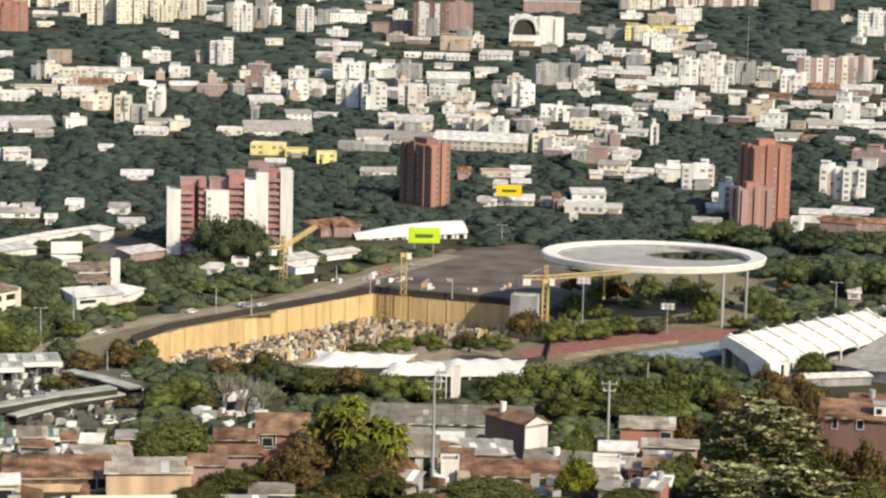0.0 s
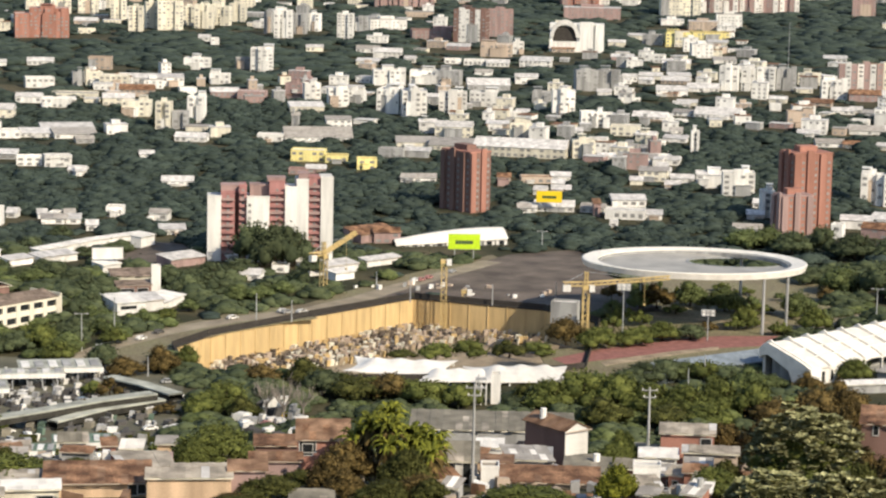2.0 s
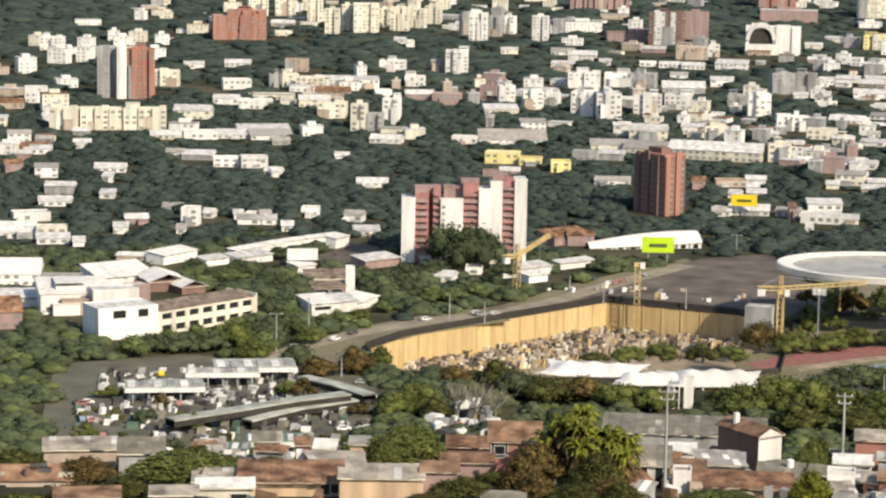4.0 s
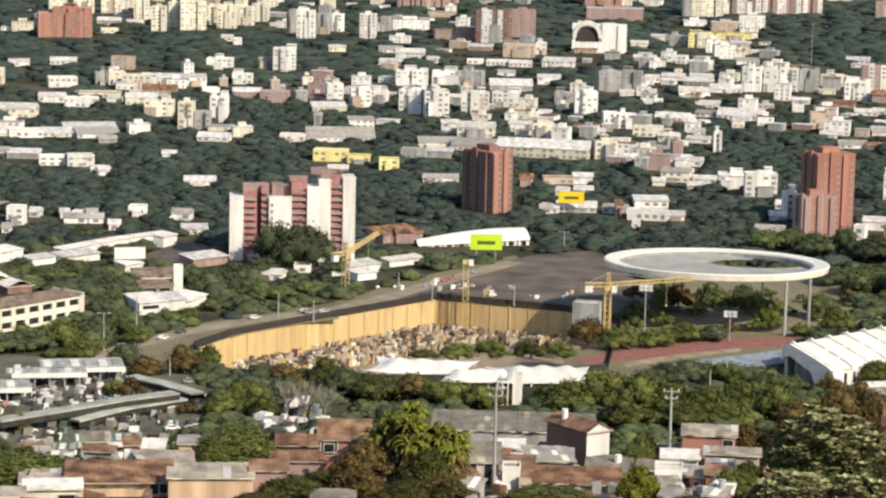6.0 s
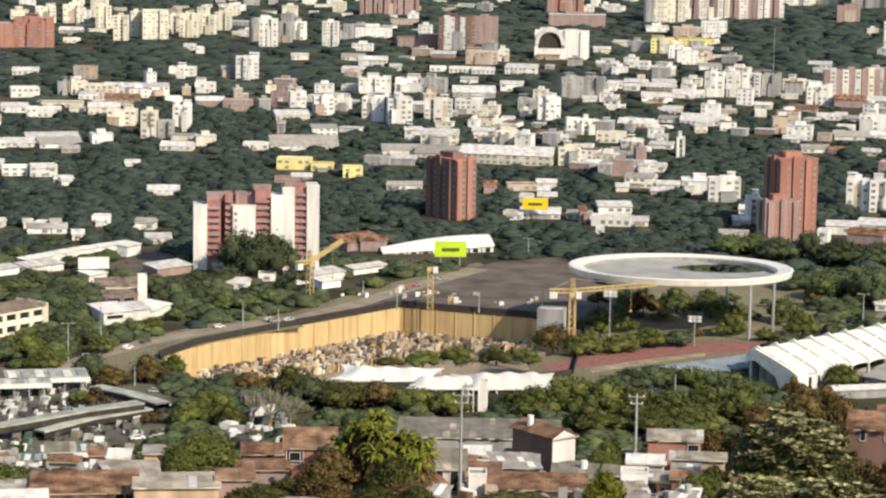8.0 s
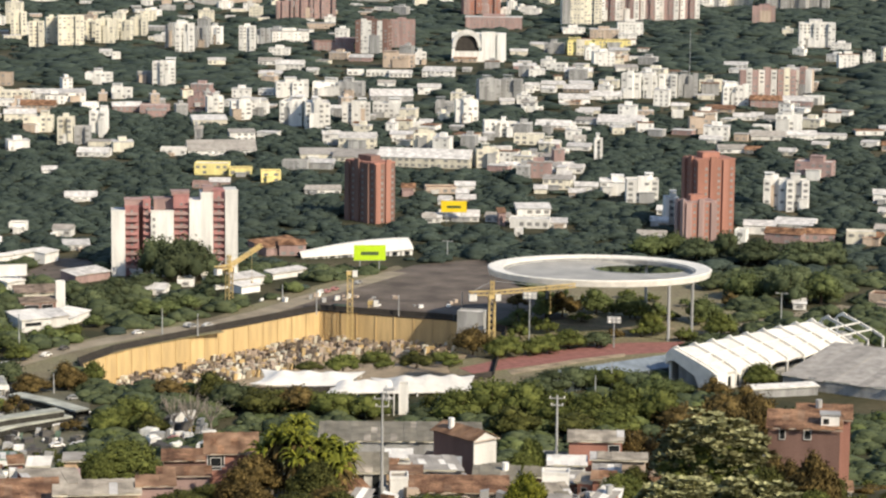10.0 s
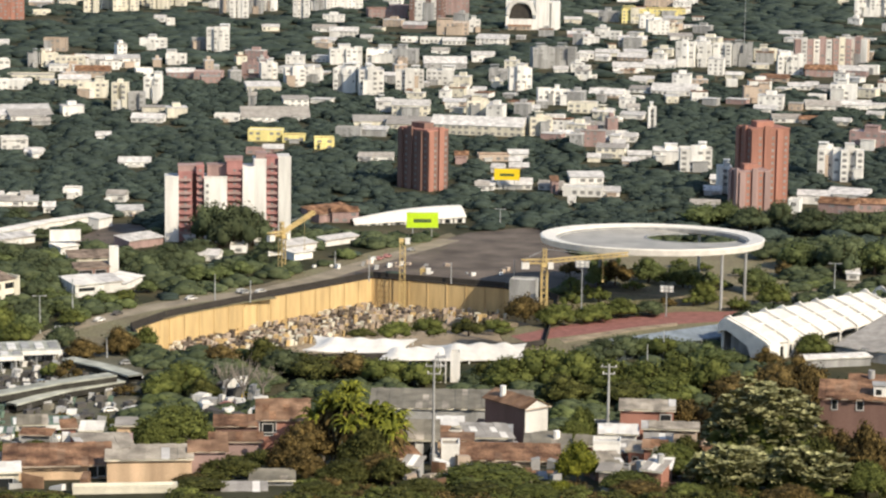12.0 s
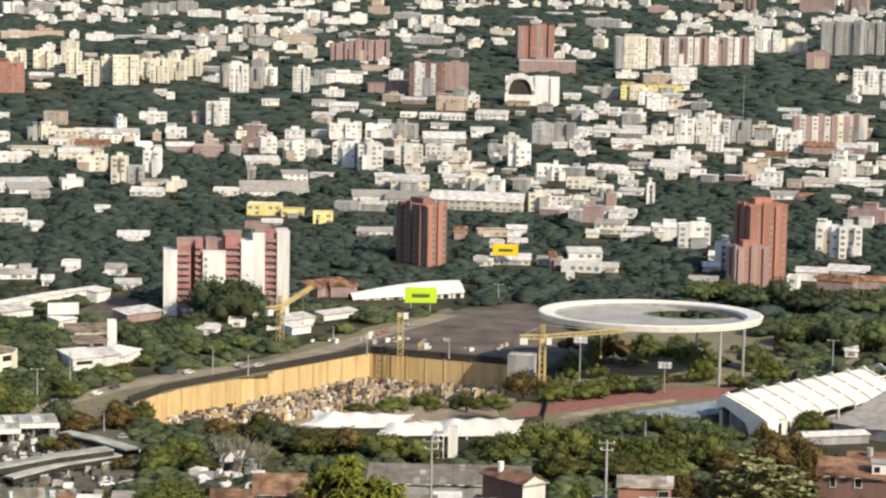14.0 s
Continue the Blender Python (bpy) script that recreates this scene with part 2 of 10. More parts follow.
for (ax, ay), (bx, by) in zip(PIT[:7], PIT[1:7]):  # the far rim stays open
    for i in range(12):
        claim(ax + (bx - ax) * i / 12, ay + (by - ay) * i / 12, 7.5, False)


# ---- buildings ----
PANES = {}


def windows_on(root, w, d, h, cols, rows, single, side_cols=0, stripes="", bay=0.0, glaze=1.0):
    """Dark panes in proud frames on the front and on the sunny side."""
    sh = Shape()
    near = root.location.length < 1500
    one = {}
    for face, count, length in (("front", cols, w), ("side", side_cols, d)):
        if not count:
            continue
        step, rise = length / count, h / rows
        ww, wh = min(step * 0.55, 2.4) * glaze, min(rise * 0.48, 1.7) * max(glaze, 0.8)
        for i in range(count):
            for j in range(rows):
                u, z = -length / 2 + step * (i + 0.5), rise * (j + 0.56)
                if not single and random.random() < (0.3 if near else 0.42):
                    continue
                out = bay if stripes and face == "front" and stripes[int((u + w / 2) / w * len(stripes))] != "-" else 0.0
                if single:
                    key = (face, round(ww, 2), round(wh, 2))
                    if key not in one:
                        fr, pn = Shape(), Shape()
                        for a, b, c, e in ((-ww / 2 - 0.1, -wh / 2 - 0.1, ww / 2 + 0.1, -wh / 2), (-ww / 2 - 0.1, wh / 2, ww / 2 + 0.1, wh / 2 + 0.1), (-ww / 2 - 0.1, -wh / 2, -ww / 2, wh / 2), (ww / 2, -wh / 2, ww / 2 + 0.1, wh / 2)):
                            fr.box(a, -0.12, b, c, 0, e)
                        pn.box(-ww / 2, -0.03, -wh / 2, ww / 2, 0.02, wh / 2)
                        one[key] = fr.mesh("window", FRAME), pn.mesh("pane", GLASS)
                    at = (u, -d / 2 - out, z) if face == "front" else (w / 2, u, z)
                    win = part("window", one[key][0], None, root, "", at)
                    win.rotation_euler = (0, 0, 0 if face == "front" else radians(90))
                    part("pane", one[key][1], None, win)
                elif near:
                    key = (round(ww, 1), round(wh, 1))
                    if key not in PANES:
                        PANES[key] = Shape().box(-ww / 2, -0.06, -wh / 2, ww / 2, 0.1, wh / 2).mesh("window", PALE_GLASS)
                    part("window", PANES[key], None, root, "", (u, -d / 2 - out, z) if face == "front" else (w / 2, u, z)).rotation_euler = (0, 0, 0 if face == "front" else radians(90))
                elif face == "front":
                    sh.box(u - ww / 2, -d / 2 - out - 0.05, z - wh / 2, u + ww / 2, -d / 2 - out + 0.1, z + wh / 2)
                else:
                    sh.box(w / 2 - 0.1, u - ww / 2, z - wh / 2, w / 2 + 0.05, u + ww / 2, z + wh / 2)
    if sh.v:
        tagged(part("glazing", sh, PALE_GLASS, root), kind="stuff")


def roof_on(root, kind, mat, w, d, h):
    sh = Shape()
    if kind == "flat":
        sh.box(-w / 2 + 0.25, -d / 2 + 0.25, h - 0.15, w / 2 - 0.25, d / 2 - 0.25, h + 0.1)
        part("roof", sh, mat, root)
        sh = Shape()
        for x0, y0, x1, y1 in ((-w / 2, -d / 2, w / 2, -d / 2 + 0.25), (-w / 2, d / 2 - 0.25, w / 2, d / 2), (-w / 2, -d / 2 + 0.25, -w / 2 + 0.25, d / 2 - 0.25), (w / 2 - 0.25, -d / 2 + 0.25, w / 2, d / 2 - 0.25)):
            sh.box(x0, y0, h, x1, y1, h + 0.7)
        return sh
    rise = {"gable": 0.24 * d, "shed": 0.18 * d, "hip": 0.22 * d, "vault": 0.2 * d}[kind]
    o = 0.45
    if kind == "gable":
        sh.add([(-w / 2 - o, -d / 2 - o, h), (w / 2 + o, -d / 2 - o, h), (w / 2 + o, d / 2 + o, h), (-w / 2 - o, d / 2 + o, h), (-w / 2 - o, 0, h + rise), (w / 2 + o, 0, h + rise)],
               [(0, 1, 5, 4), (2, 3, 4, 5), (0, 4, 3), (1, 2, 5), (3, 2, 1, 0)])
    elif kind == "hip":
        k = min(w, d) * 0.4
        sh.add([(-w / 2 - o, -d / 2 - o, h), (w / 2 + o, -d / 2 - o, h), (w / 2 + o, d / 2 + o, h), (-w / 2 - o, d / 2 + o, h), (-w / 2 + k, 0, h + rise), (w / 2 - k, 0, h + rise)],
               [(0, 1, 5, 4), (2, 3, 4, 5), (0, 4, 3), (1, 2, 5), (3, 2, 1, 0)])
    elif kind == "shed":
        sh.add([(-w / 2 - o, -d / 2 - o, h), (w / 2 + o, -d / 2 - o, h), (w / 2 + o, d / 2 + o, h), (-w / 2 - o, d / 2 + o, h), (-w / 2 - o, d / 2 + o, h + rise), (w / 2 + o, d / 2 + o, h + rise),
                (-w / 2 - o, -d / 2 - o, h + 0.15), (w / 2 + o, -d / 2 - o, h + 0.15)],
               [(6, 7, 5, 4), (0, 1, 7, 6), (2, 3, 4, 5), (0, 6, 4, 3), (1, 2, 5, 7), (3, 2, 1, 0)])
    else:
        out = [(-w / 2 - o, h)] + [(-(w / 2 + o) * math.cos(math.pi * i / 8), h + 0.3 + rise * math.sin(math.pi * i / 8)) for i in range(9)] + [(w / 2 + o, h)]
        sh.prism(list(reversed(out)), -d / 2 - o, d / 2 + o)
    part("roof", sh, mat, root)
    return None


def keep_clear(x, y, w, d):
    """No tall tree on the footprint, nor in a corridor cleared towards the camera."""
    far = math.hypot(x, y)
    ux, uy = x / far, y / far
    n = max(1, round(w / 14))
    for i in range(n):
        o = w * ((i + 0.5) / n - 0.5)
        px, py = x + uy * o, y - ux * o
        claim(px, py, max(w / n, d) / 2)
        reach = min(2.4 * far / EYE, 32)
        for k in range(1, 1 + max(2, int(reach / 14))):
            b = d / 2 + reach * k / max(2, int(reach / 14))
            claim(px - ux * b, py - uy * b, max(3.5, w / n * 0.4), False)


def patch_roof(root, kind, w, d, h, seed):
    """Loose sheets, boards and a water tank on the front slope of a patched hillside roof."""
    rng = random.Random(seed)
    y0, z0, y1, z1 = (-d / 2 - 0.45, h, 0, h + 0.24 * d) if kind == "gable" else (-d / 2 - 0.45, h + 0.15, d / 2 + 0.45, h + 0.18 * d)
    for _ in range(max(3, int(w * 0.9))):
        a, u = rng.uniform(-w / 2, w / 2 - 1), rng.uniform(0, 0.72)
        wide, run = rng.uniform(0.8, 2.6), rng.uniform(0.15, 0.4)
        top = [(px, y0 + (y1 - y0) * q, z0 + (z1 - z0) * q + 0.07) for px, q in ((a, u), (min(a + wide, w / 2 + 0.3), u), (min(a + wide, w / 2 + 0.3), min(u + run, 1)), (a, min(u + run, 1)))]
        s = Shape().add(top + [(p[0], p[1], p[2] - 0.12) for p in top], [(0, 1, 2, 3), (7, 6, 5, 4), (0, 4, 5, 1), (1, 5, 6, 2), (2, 6, 7, 3), (3, 7, 4, 0)])
        part("roofing_sheet", s, ROOFS[rng.choice(("pale", "tile", "rust", "rust", "grey", "dark"))], root)
    if rng.random() > 0.35:
        return
    q = rng.uniform(0.3, 0.8)
    x, y, z = rng.uniform(-w * 0.35, w * 0.35), y0 + (y1 - y0) * q, z0 + (z1 - z0) * q
    part("water_tank", Shape().column([(x + 0.5 * math.cos(k * 0.785), y + 0.5 * math.sin(k * 0.785)) for k in range(8)], z - 0.2, z + 1.0), WALLS[rng.choice(("grey", "white", "dark"))], root)


def building(x, y, w, d, h, turn=0, wall="white", roof="flat", top="pale", cols=0, rows=0, side=0, single=False, label="", name="house", category="house", z=None, group="", stripes="", tank=False, wings=0, glaze=1.0):
    base = land(x, y) - 0.3 if z is None else z
    root = thing(name, label, category, x, y, base, turn, group)
    sh = Shape().box(-w / 2, -d / 2, 0, w / 2, d / 2, h, bottom=False)
    rim = roof_on(root, roof, ROOFS[top], w, d, h)
    if rim:
        o = len(sh.v)
        sh.v += rim.v
        sh.f += [tuple(i + o for i in f) for f in rim.f]
        sh.s += rim.s
    part("wall", sh, WALLS[wall], root)
    bay = 0.0
    if stripes:  # upright bays that stand forward of the front
        n, bay = len(stripes), 2.4
        for i, c in enumerate(stripes):
            if c == "-":
                continue
            a = -w / 2 + w * i / n
            s = Shape().box(a + 0.05, -d / 2 - bay, 0, a + w / n - 0.05, -d / 2, h + 0.9 + 1.6 * (i % 2), bottom=False)
            part("bay", s, WALLS[{"w": "white", "r": "red", "b": "brick", "d": "dark", "g": "grey", "c": "cream", "p": "pink", "t": "tan"}[c]], root)
    if wings:  # lower and higher volumes that break the outline
        rng = random.Random(int(x * 31 + y * 17))
        for i in range(wings):
            a, ww = rng.uniform(-0.5, 0.1) * w, rng.uniform(0.22, 0.5) * w
            front, hh = rng.uniform(0.5, 3.5), h * rng.uniform(0.35, 0.85)
            if i % 2:
                s = Shape().box(a, -d * 0.3, h, a + ww, d * 0.4, h + rng.uniform(1.6, 3.2)).box(a - 0.2, -d * 0.3 - 0.3, h + 3.2, a + ww + 0.2, d * 0.4 + 0.2, h + 3.4)
                part("roof_storey", s, WALLS[wall], root)
            else:
                part("wing", Shape().box(a, -d / 2 - front, 0, a + ww, -d / 2, hh, bottom=False).box(a - 0.3, -d / 2 - front - 0.3, hh, a + ww + 0.3, -d / 2, hh + 0.3), WALLS[rng.choice((wall, wall, "white", "tan", "grey"))], root)
    if tank:
        s = Shape().box(-w * 0.2, -d * 0.2, h, w * 0.15, d * 0.25, h + 2.6)
        part("stair_head", s, WALLS[wall], root)
    if single and cols and roof in ("gable", "shed") and math.hypot(x, y) < 600:
        patch_roof(root, roof, w, d, h, int(x * 13 + y * 7))
        door = part("door", Shape().box(w * 0.3 - 0.45, -d / 2 - 0.06, max(h - 3.0, 0), w * 0.3 + 0.45, -d / 2 + 0.02, max(h - 0.9, 2.0)), ROOFS["rust"], root, "worn brown door")
        part("door_frame", Shape().box(w * 0.3 - 0.55, -d / 2 - 0.1, max(h - 0.9, 2.0), w * 0.3 + 0.55, -d / 2 + 0.02, max(h - 0.8, 2.1)), FRAME, door)
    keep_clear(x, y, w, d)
    if cols and rows:
        windows_on(root, w, d, h, cols, rows, single, side, stripes, bay, glaze)
    return root


# ---- trees ----
def clump(rng, r, sub):
    """One rounded, slightly uneven tuft of foliage."""
    bm = bmesh.new()
    bmesh.ops.create_icosphere(bm, subdivisions=sub, radius=r)
    for v in bm.verts:
        v.co *= 0.86 + 0.28 * rng.random()
        v.co.z *= 0.72
    vs, fs = [tuple(v.co) for v in bm.verts], [tuple(v.index for v in f.verts) for f in bm.faces]
    bm.free()
    return vs, fs


def crown_shape(seed, clumps, sub, leaves, leaf, rad=1.0, spread=0.5, tall=0.75):
    """A crown one metre across and about 0.8 high, of uneven tufts and loose leaf sprays, with gaps."""
    rng, sh = random.Random(seed), Shape()
    for i in range(clumps):
        a, k = rng.random() * 6.283, math.sqrt(rng.random())
        away = spread * k * (0.66 + 0.22 * rng.random())
        z = tall * (0.26 + 0.50 * (1 - k * k) * (0.35 + 0.65 * rng.random()) + 0.14 * rng.random())
        r = (0.10 + 0.09 * rng.random()) * (1.35 if clumps < 12 else 0.85 if clumps > 60 else 1) * rad
        vs, fs = clump(rng, r, sub)
        c = (away * math.cos(a), away * math.sin(a), z)
        sh.add([(p[0] + c[0], p[1] + c[1], p[2] + c[2]) for p in vs], fs)
        for _ in range(leaves):
            u = Vector((rng.gauss(0, 1), rng.gauss(0, 1), rng.gauss(0.35, 0.8))).normalized() * r * (0.85 + 0.85 * rng.random())
            u.z *= 0.8
            p = Vector(c) + u
            t1 = Vector((rng.gauss(0, 1), rng.gauss(0, 1), rng.gauss(-0.2, 0.5))).normalized() * leaf
            t2 = t1.cross(u).normalized() * leaf * 0.55
            sh.add([p - t1, p + t2, p + t1, p - t2], [(0, 1, 2, 3)])
    return sh


def trunk_shape(seed, limbs=4):
    rng = random.Random(seed)
    sh = Shape().tube([(0, 0, 0), (0.01, 0.005, 0.12), (0.0, 0.015, 0.30)], [0.035, 0.027, 0.022])
    for i in range(limbs):
        a = 6.283 * (i + rng.random() * 0.6) / limbs
        q = (0.26 * math.cos(a), 0.26 * math.sin(a), 0.42 + 0.12 * rng.random())
        sh.tube([(0, 0.01, 0.24), (q[0] * 0.5, q[1] * 0.5, 0.36), q], [0.018, 0.013, 0.007], 5)
    return sh


TREES = {}


def tree(x, y, size, leaf="dark", fine=1, turn=0.0, label="", tall=1.0, z=None, name="tree"):
    """A tree with its trunk and crown; size is the crown's width."""
    var = int(abs(x * 7 + y * 3)) % 4
    key = (leaf, fine, var)
    if key not in TREES:
        spec = {0: (18, 1, 10, 0.05), 1: (44, 1, 40, 0.036), 2: (80, 1, 85, 0.027, 0.8)}[fine]
        TREES[key] = crown_shape(11 * var + fine + len(leaf), *spec).mesh("crown", LEAVES[leaf]), trunk_shape(var).mesh("trunk", BARK)
        TREES[key][0].polygons.foreach_set("use_smooth", [True] * len(TREES[key][0].polygons))
    root = thing(name, label or ("%s broad-crowned tree " + ("on the hillside" if math.hypot(x, y) < 600 else "on the valley floor")) % {"dark": "dark green", "green": "green", "bright": "fresh green sunlit", "brown": "dry brown", "olive": "dark olive", "moss": "mossy green", "silver": "silvery green"}[leaf], "tree", x, y, (land(x, y) if z is None else z) - 0.1, turn, "trees on the hillside" if math.hypot(x, y) < 600 else "trees of the valley floor")
    root.scale = (size, size, size * tall)
    part("crown", TREES[key][0], None, root)
    part("trunk", TREES[key][1], None, root)
    claim(x, y, size * 0.3)
    return root


def shack(x, y, eave, turn, w, d, h, wall, top, label, rise, kind="shed", holes=(), inset=(0.0, 0.0), front="", over=0.35, strip=1.1):
    """A house given by the middle of its front eave: walls, recessed openings, and a roof laid sheet by sheet."""
    base = min(eave - h, land(x, y) - 0.4)
    root = thing("house", label, "house", x, y, base, turn, "houses on the hillside" if math.hypot(x, y) < 600 else "")
    rng, h = random.Random(int(x * 17 + y * 5)), eave - base
    back = h + rise if kind == "shed" else h
    body = Shape()
    outline = [(0, 0), (d, 0), (d, back - 0.12), (0, h - 0.12)]
    if kind == "gable":
        outline = [(0, 0), (d, 0), (d, h - 0.12), (d / 2, h + rise - 0.12), (0, h - 0.12)]
    if kind in ("flat", "gable_end"):
        outline = [(0, 0), (d, 0), (d, h), (0, h)]
    body.prism(outline, -w / 2, w / 2)
    body.v = [(p[1], p[0], p[2]) for p in body.v]
    part("wall", body, WALLS[wall], root)
    if front:
        face = Shape().box(-w / 2 - 0.02, -0.06, 0, w / 2 + 0.02, -0.003, h - 0.15)
        if kind == "gable_end":
            face.prism([(-w / 2, h - 0.15), (w / 2, h - 0.15), (0, h + rise - 0.2)], -0.06, 0.5)
        part("front_wall", face, WALLS[front], root, "rendered front wall")
    for u, z, ww, hh in holes:
        a, z = -w / 2 + w * u, h - 0.45 - hh - max(0.0, 3.0 - z - hh) * 0.5
        win = part("window", Shape().box(a - ww / 2 - 0.12, -0.16, z - 0.12, a + ww / 2 + 0.12, -0.02, z).box(a - ww / 2 - 0.12, -0.16, z + hh, a + ww / 2 + 0.12, -0.02, z + hh + 0.12)
                   .box(a - ww / 2 - 0.12, -0.16, z, a - ww / 2, -0.02, z + hh).box(a + ww / 2, -0.16, z, a + ww / 2 + 0.12, -0.02, z + hh), FRAME, root)
        part("pane", Shape().box(a - ww / 2, -0.1, z, a + ww / 2, -0.02, z + hh), GLASS, win)
    if kind == "flat":
        part("roof", Shape().box(-w / 2 + 0.15, 0.15, h - 0.1, w / 2 - 0.15, d - 0.15, h + 0.06), ROOFS[top], root)
        rim = Shape()
        for q in ((-w / 2 - 0.06, -0.06, w / 2 + 0.06, 0.15), (-w / 2 - 0.06, d - 0.15, w / 2 + 0.06, d + 0.06), (-w / 2 - 0.06, 0.15, -w / 2 + 0.15, d - 0.15), (w / 2 - 0.15, 0.15, w / 2 + 0.06, d - 0.15)):
            rim.box(q[0], q[1], h - 0.05, q[2], q[3], h + 0.4)
        part("parapet", rim, WALLS[front or wall], root)
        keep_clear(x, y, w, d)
        return root

    def slope(p0, p1, q0, q1, count, name="roofing_sheet"):
        """Sheets between the low edge p0-p1 and the high edge q0-q1, each a hand's width over its neighbour."""
        p0, p1, q0, q1 = map(Vector, (p0, p1, q0, q1))
        mix = {"tile": "rust", "rust": "tile", "pale": "light", "zinc": "white", "grey": "pale"}
        rows = 3 if (p0 - q0).length > 4 and strip < 2 else 1
        for i in range(count):
            for j in range(rows):
                lift = 0.05 * (i % 2) + 0.04 * rng.random() - 0.03 * j
                f0, f1 = j / rows - 0.02 * (j > 0), (j + 1) / rows + 0.03 * (j < rows - 1)
                if j == 0:
                    f0 = rng.uniform(-0.05, 0.03)
                lo, hi = (p0.lerp(q0, f0), p1.lerp(q1, f0)), (p0.lerp(q0, f1), p1.lerp(q1, f1))
                up = [v + Vector((0, 0, lift)) for v in (lo[0].lerp(lo[1], i / count), lo[0].lerp(lo[1], (i + 1.04) / count), hi[0].lerp(hi[1], (i + 1.04) / count), hi[0].lerp(hi[1], i / count))]
                s = Shape().add(up + [v - Vector((0, 0, 0.1)) for v in up], [(0, 1, 2, 3), (7, 6, 5, 4), (0, 4, 5, 1), (1, 5, 6, 2), (2, 6, 7, 3), (3, 7, 4, 0)])
                part(name, s, ROOFS[mix.get(top, top) if rng.random() < 0.1 and strip < 2 else top], root)

    n, o = max(2, round((w + 2 * over) / strip)), over
    if kind == "shed":
        slope((-w / 2 - o, -o - 0.2, h - 0.05), (w / 2 + o, -o - 0.2, h - 0.05), (-w / 2 - o + inset[0], d + 0.2, back + 0.02), (w / 2 + o - inset[1], d + 0.2, back + 0.02), n)
    elif kind == "gable":
        slope((-w / 2 - o, -o, h - 0.05), (w / 2 + o, -o, h - 0.05), (-w / 2 - o, d / 2, h + rise), (w / 2 + o, d / 2, h + rise), n)
        slope((w / 2 + o, d + o, h - 0.05), (-w / 2 - o, d + o, h - 0.05), (w / 2 + o, d / 2, h + rise), (-w / 2 - o, d / 2, h + rise), n)
    else:  # the ridge runs away from the front
        n = max(2, round(d / strip))
        slope((w / 2 + o, -o, h - 0.1), (w / 2 + o, d + o, h - 0.1), (0, -o, h + rise), (0, d + o, h + rise), n)
        slope((-w / 2 - o, d + o, h - 0.1), (-w / 2 - o, -o, h - 0.1), (0, d + o, h + rise), (0, -o, h + rise), n)
    part("eave_board", Shape().box(-w / 2 - o, -o - 0.24, h - 0.32, w / 2 + o, -o - 0.2, h - 0.12), WALLS["cream" if top in ("grey", "pale", "white", "zinc") else "tan"], root, "weathered eave board")
    if rng.random() < 0.08 and math.hypot(x, y) < 600:
        tx = rng.uniform(-0.3, 0.3) * w
        part("water_tank", Shape().column([(tx + 0.5 * math.cos(k * 0.785), d * 0.7 + 0.5 * math.sin(k * 0.785)) for k in range(8)], h, h + rise + 1.0), WALLS[rng.choice(("grey", "white"))], root)
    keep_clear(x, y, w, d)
    return root


def rooftop_tank(x, y, z):
    """A white rendered tank house with a dark hatch, on a roof."""
    root = thing("tank_house", "small white rendered tank house on a tile roof", "tank house", x, y, z - 0.6, -8)
    part("wall", Shape().box(-1.3, -1.2, 0, 1.3, 1.2, 2.9), WALLS["white"], root)
    part("slab", Shape().box(-1.5, -1.4, 2.9, 1.5, 1.4, 3.1), WALLS["grey"], root)
    part("hatch", Shape().box(-1.0, -1.25, 1.6, -0.2, -1.15, 2.4), GLASS, root)


def school(x, y, turn, w, d, h, bays):
    """A two-storey school: a cream frame of bands and piers before dark glazing, under a broad brown roof."""
    root = thing("school", "cream two-storey school with large framed windows and brown roof", "school", x, y, -0.3, turn)
    part("wall", Shape().box(-w / 2, 0.5, 0, w / 2, d, h), WALLS["cream"], root)
    step, rise = w / bays, h / 2
    for j in range(2):
        for i in range(bays):
            u = -w / 2 + step * (i + 0.5)
            part("window", Shape().box(u - step * 0.34, 0.36, j * rise + 1.3, u + step * 0.34, 0.52, j * rise + 3.3), GLASS, root)
    for z0, z1 in ((0, 1.2), (rise - 0.7, rise + 1.2), (h - 0.8, h + 0.3)):
        part("band", Shape().box(-w / 2, -0.1, z0, w / 2, 0.5, z1), WALLS["cream"], root)
    for i in range(bays + 1):
        u = -w / 2 + step * i
        part("pier", Shape().box(u - step * 0.15, -0.2, 0, u + step * 0.15, 0.5, h + 0.3), WALLS["cream"], root)
    part("end_wall", Shape().box(w / 2 + step * 0.15, -0.3, 0, w / 2 + step * 0.15 + 0.7, d, h + 1.2), WALLS["cream"], root)
    roof = Shape().prism([(-0.4, h + 0.3), (d / 2, h + 2.2), (d + 0.4, h + 0.3), (d + 0.4, h + 0.1), (-0.4, h + 0.1)], -w / 2 - 0.5, w / 2)
    roof.v = [(p[1], p[0], p[2]) for p in roof.v]
    part("roof", roof, ROOFS["brown"], root, "dusty brown roof")
    keep_clear(x, y, w, d)


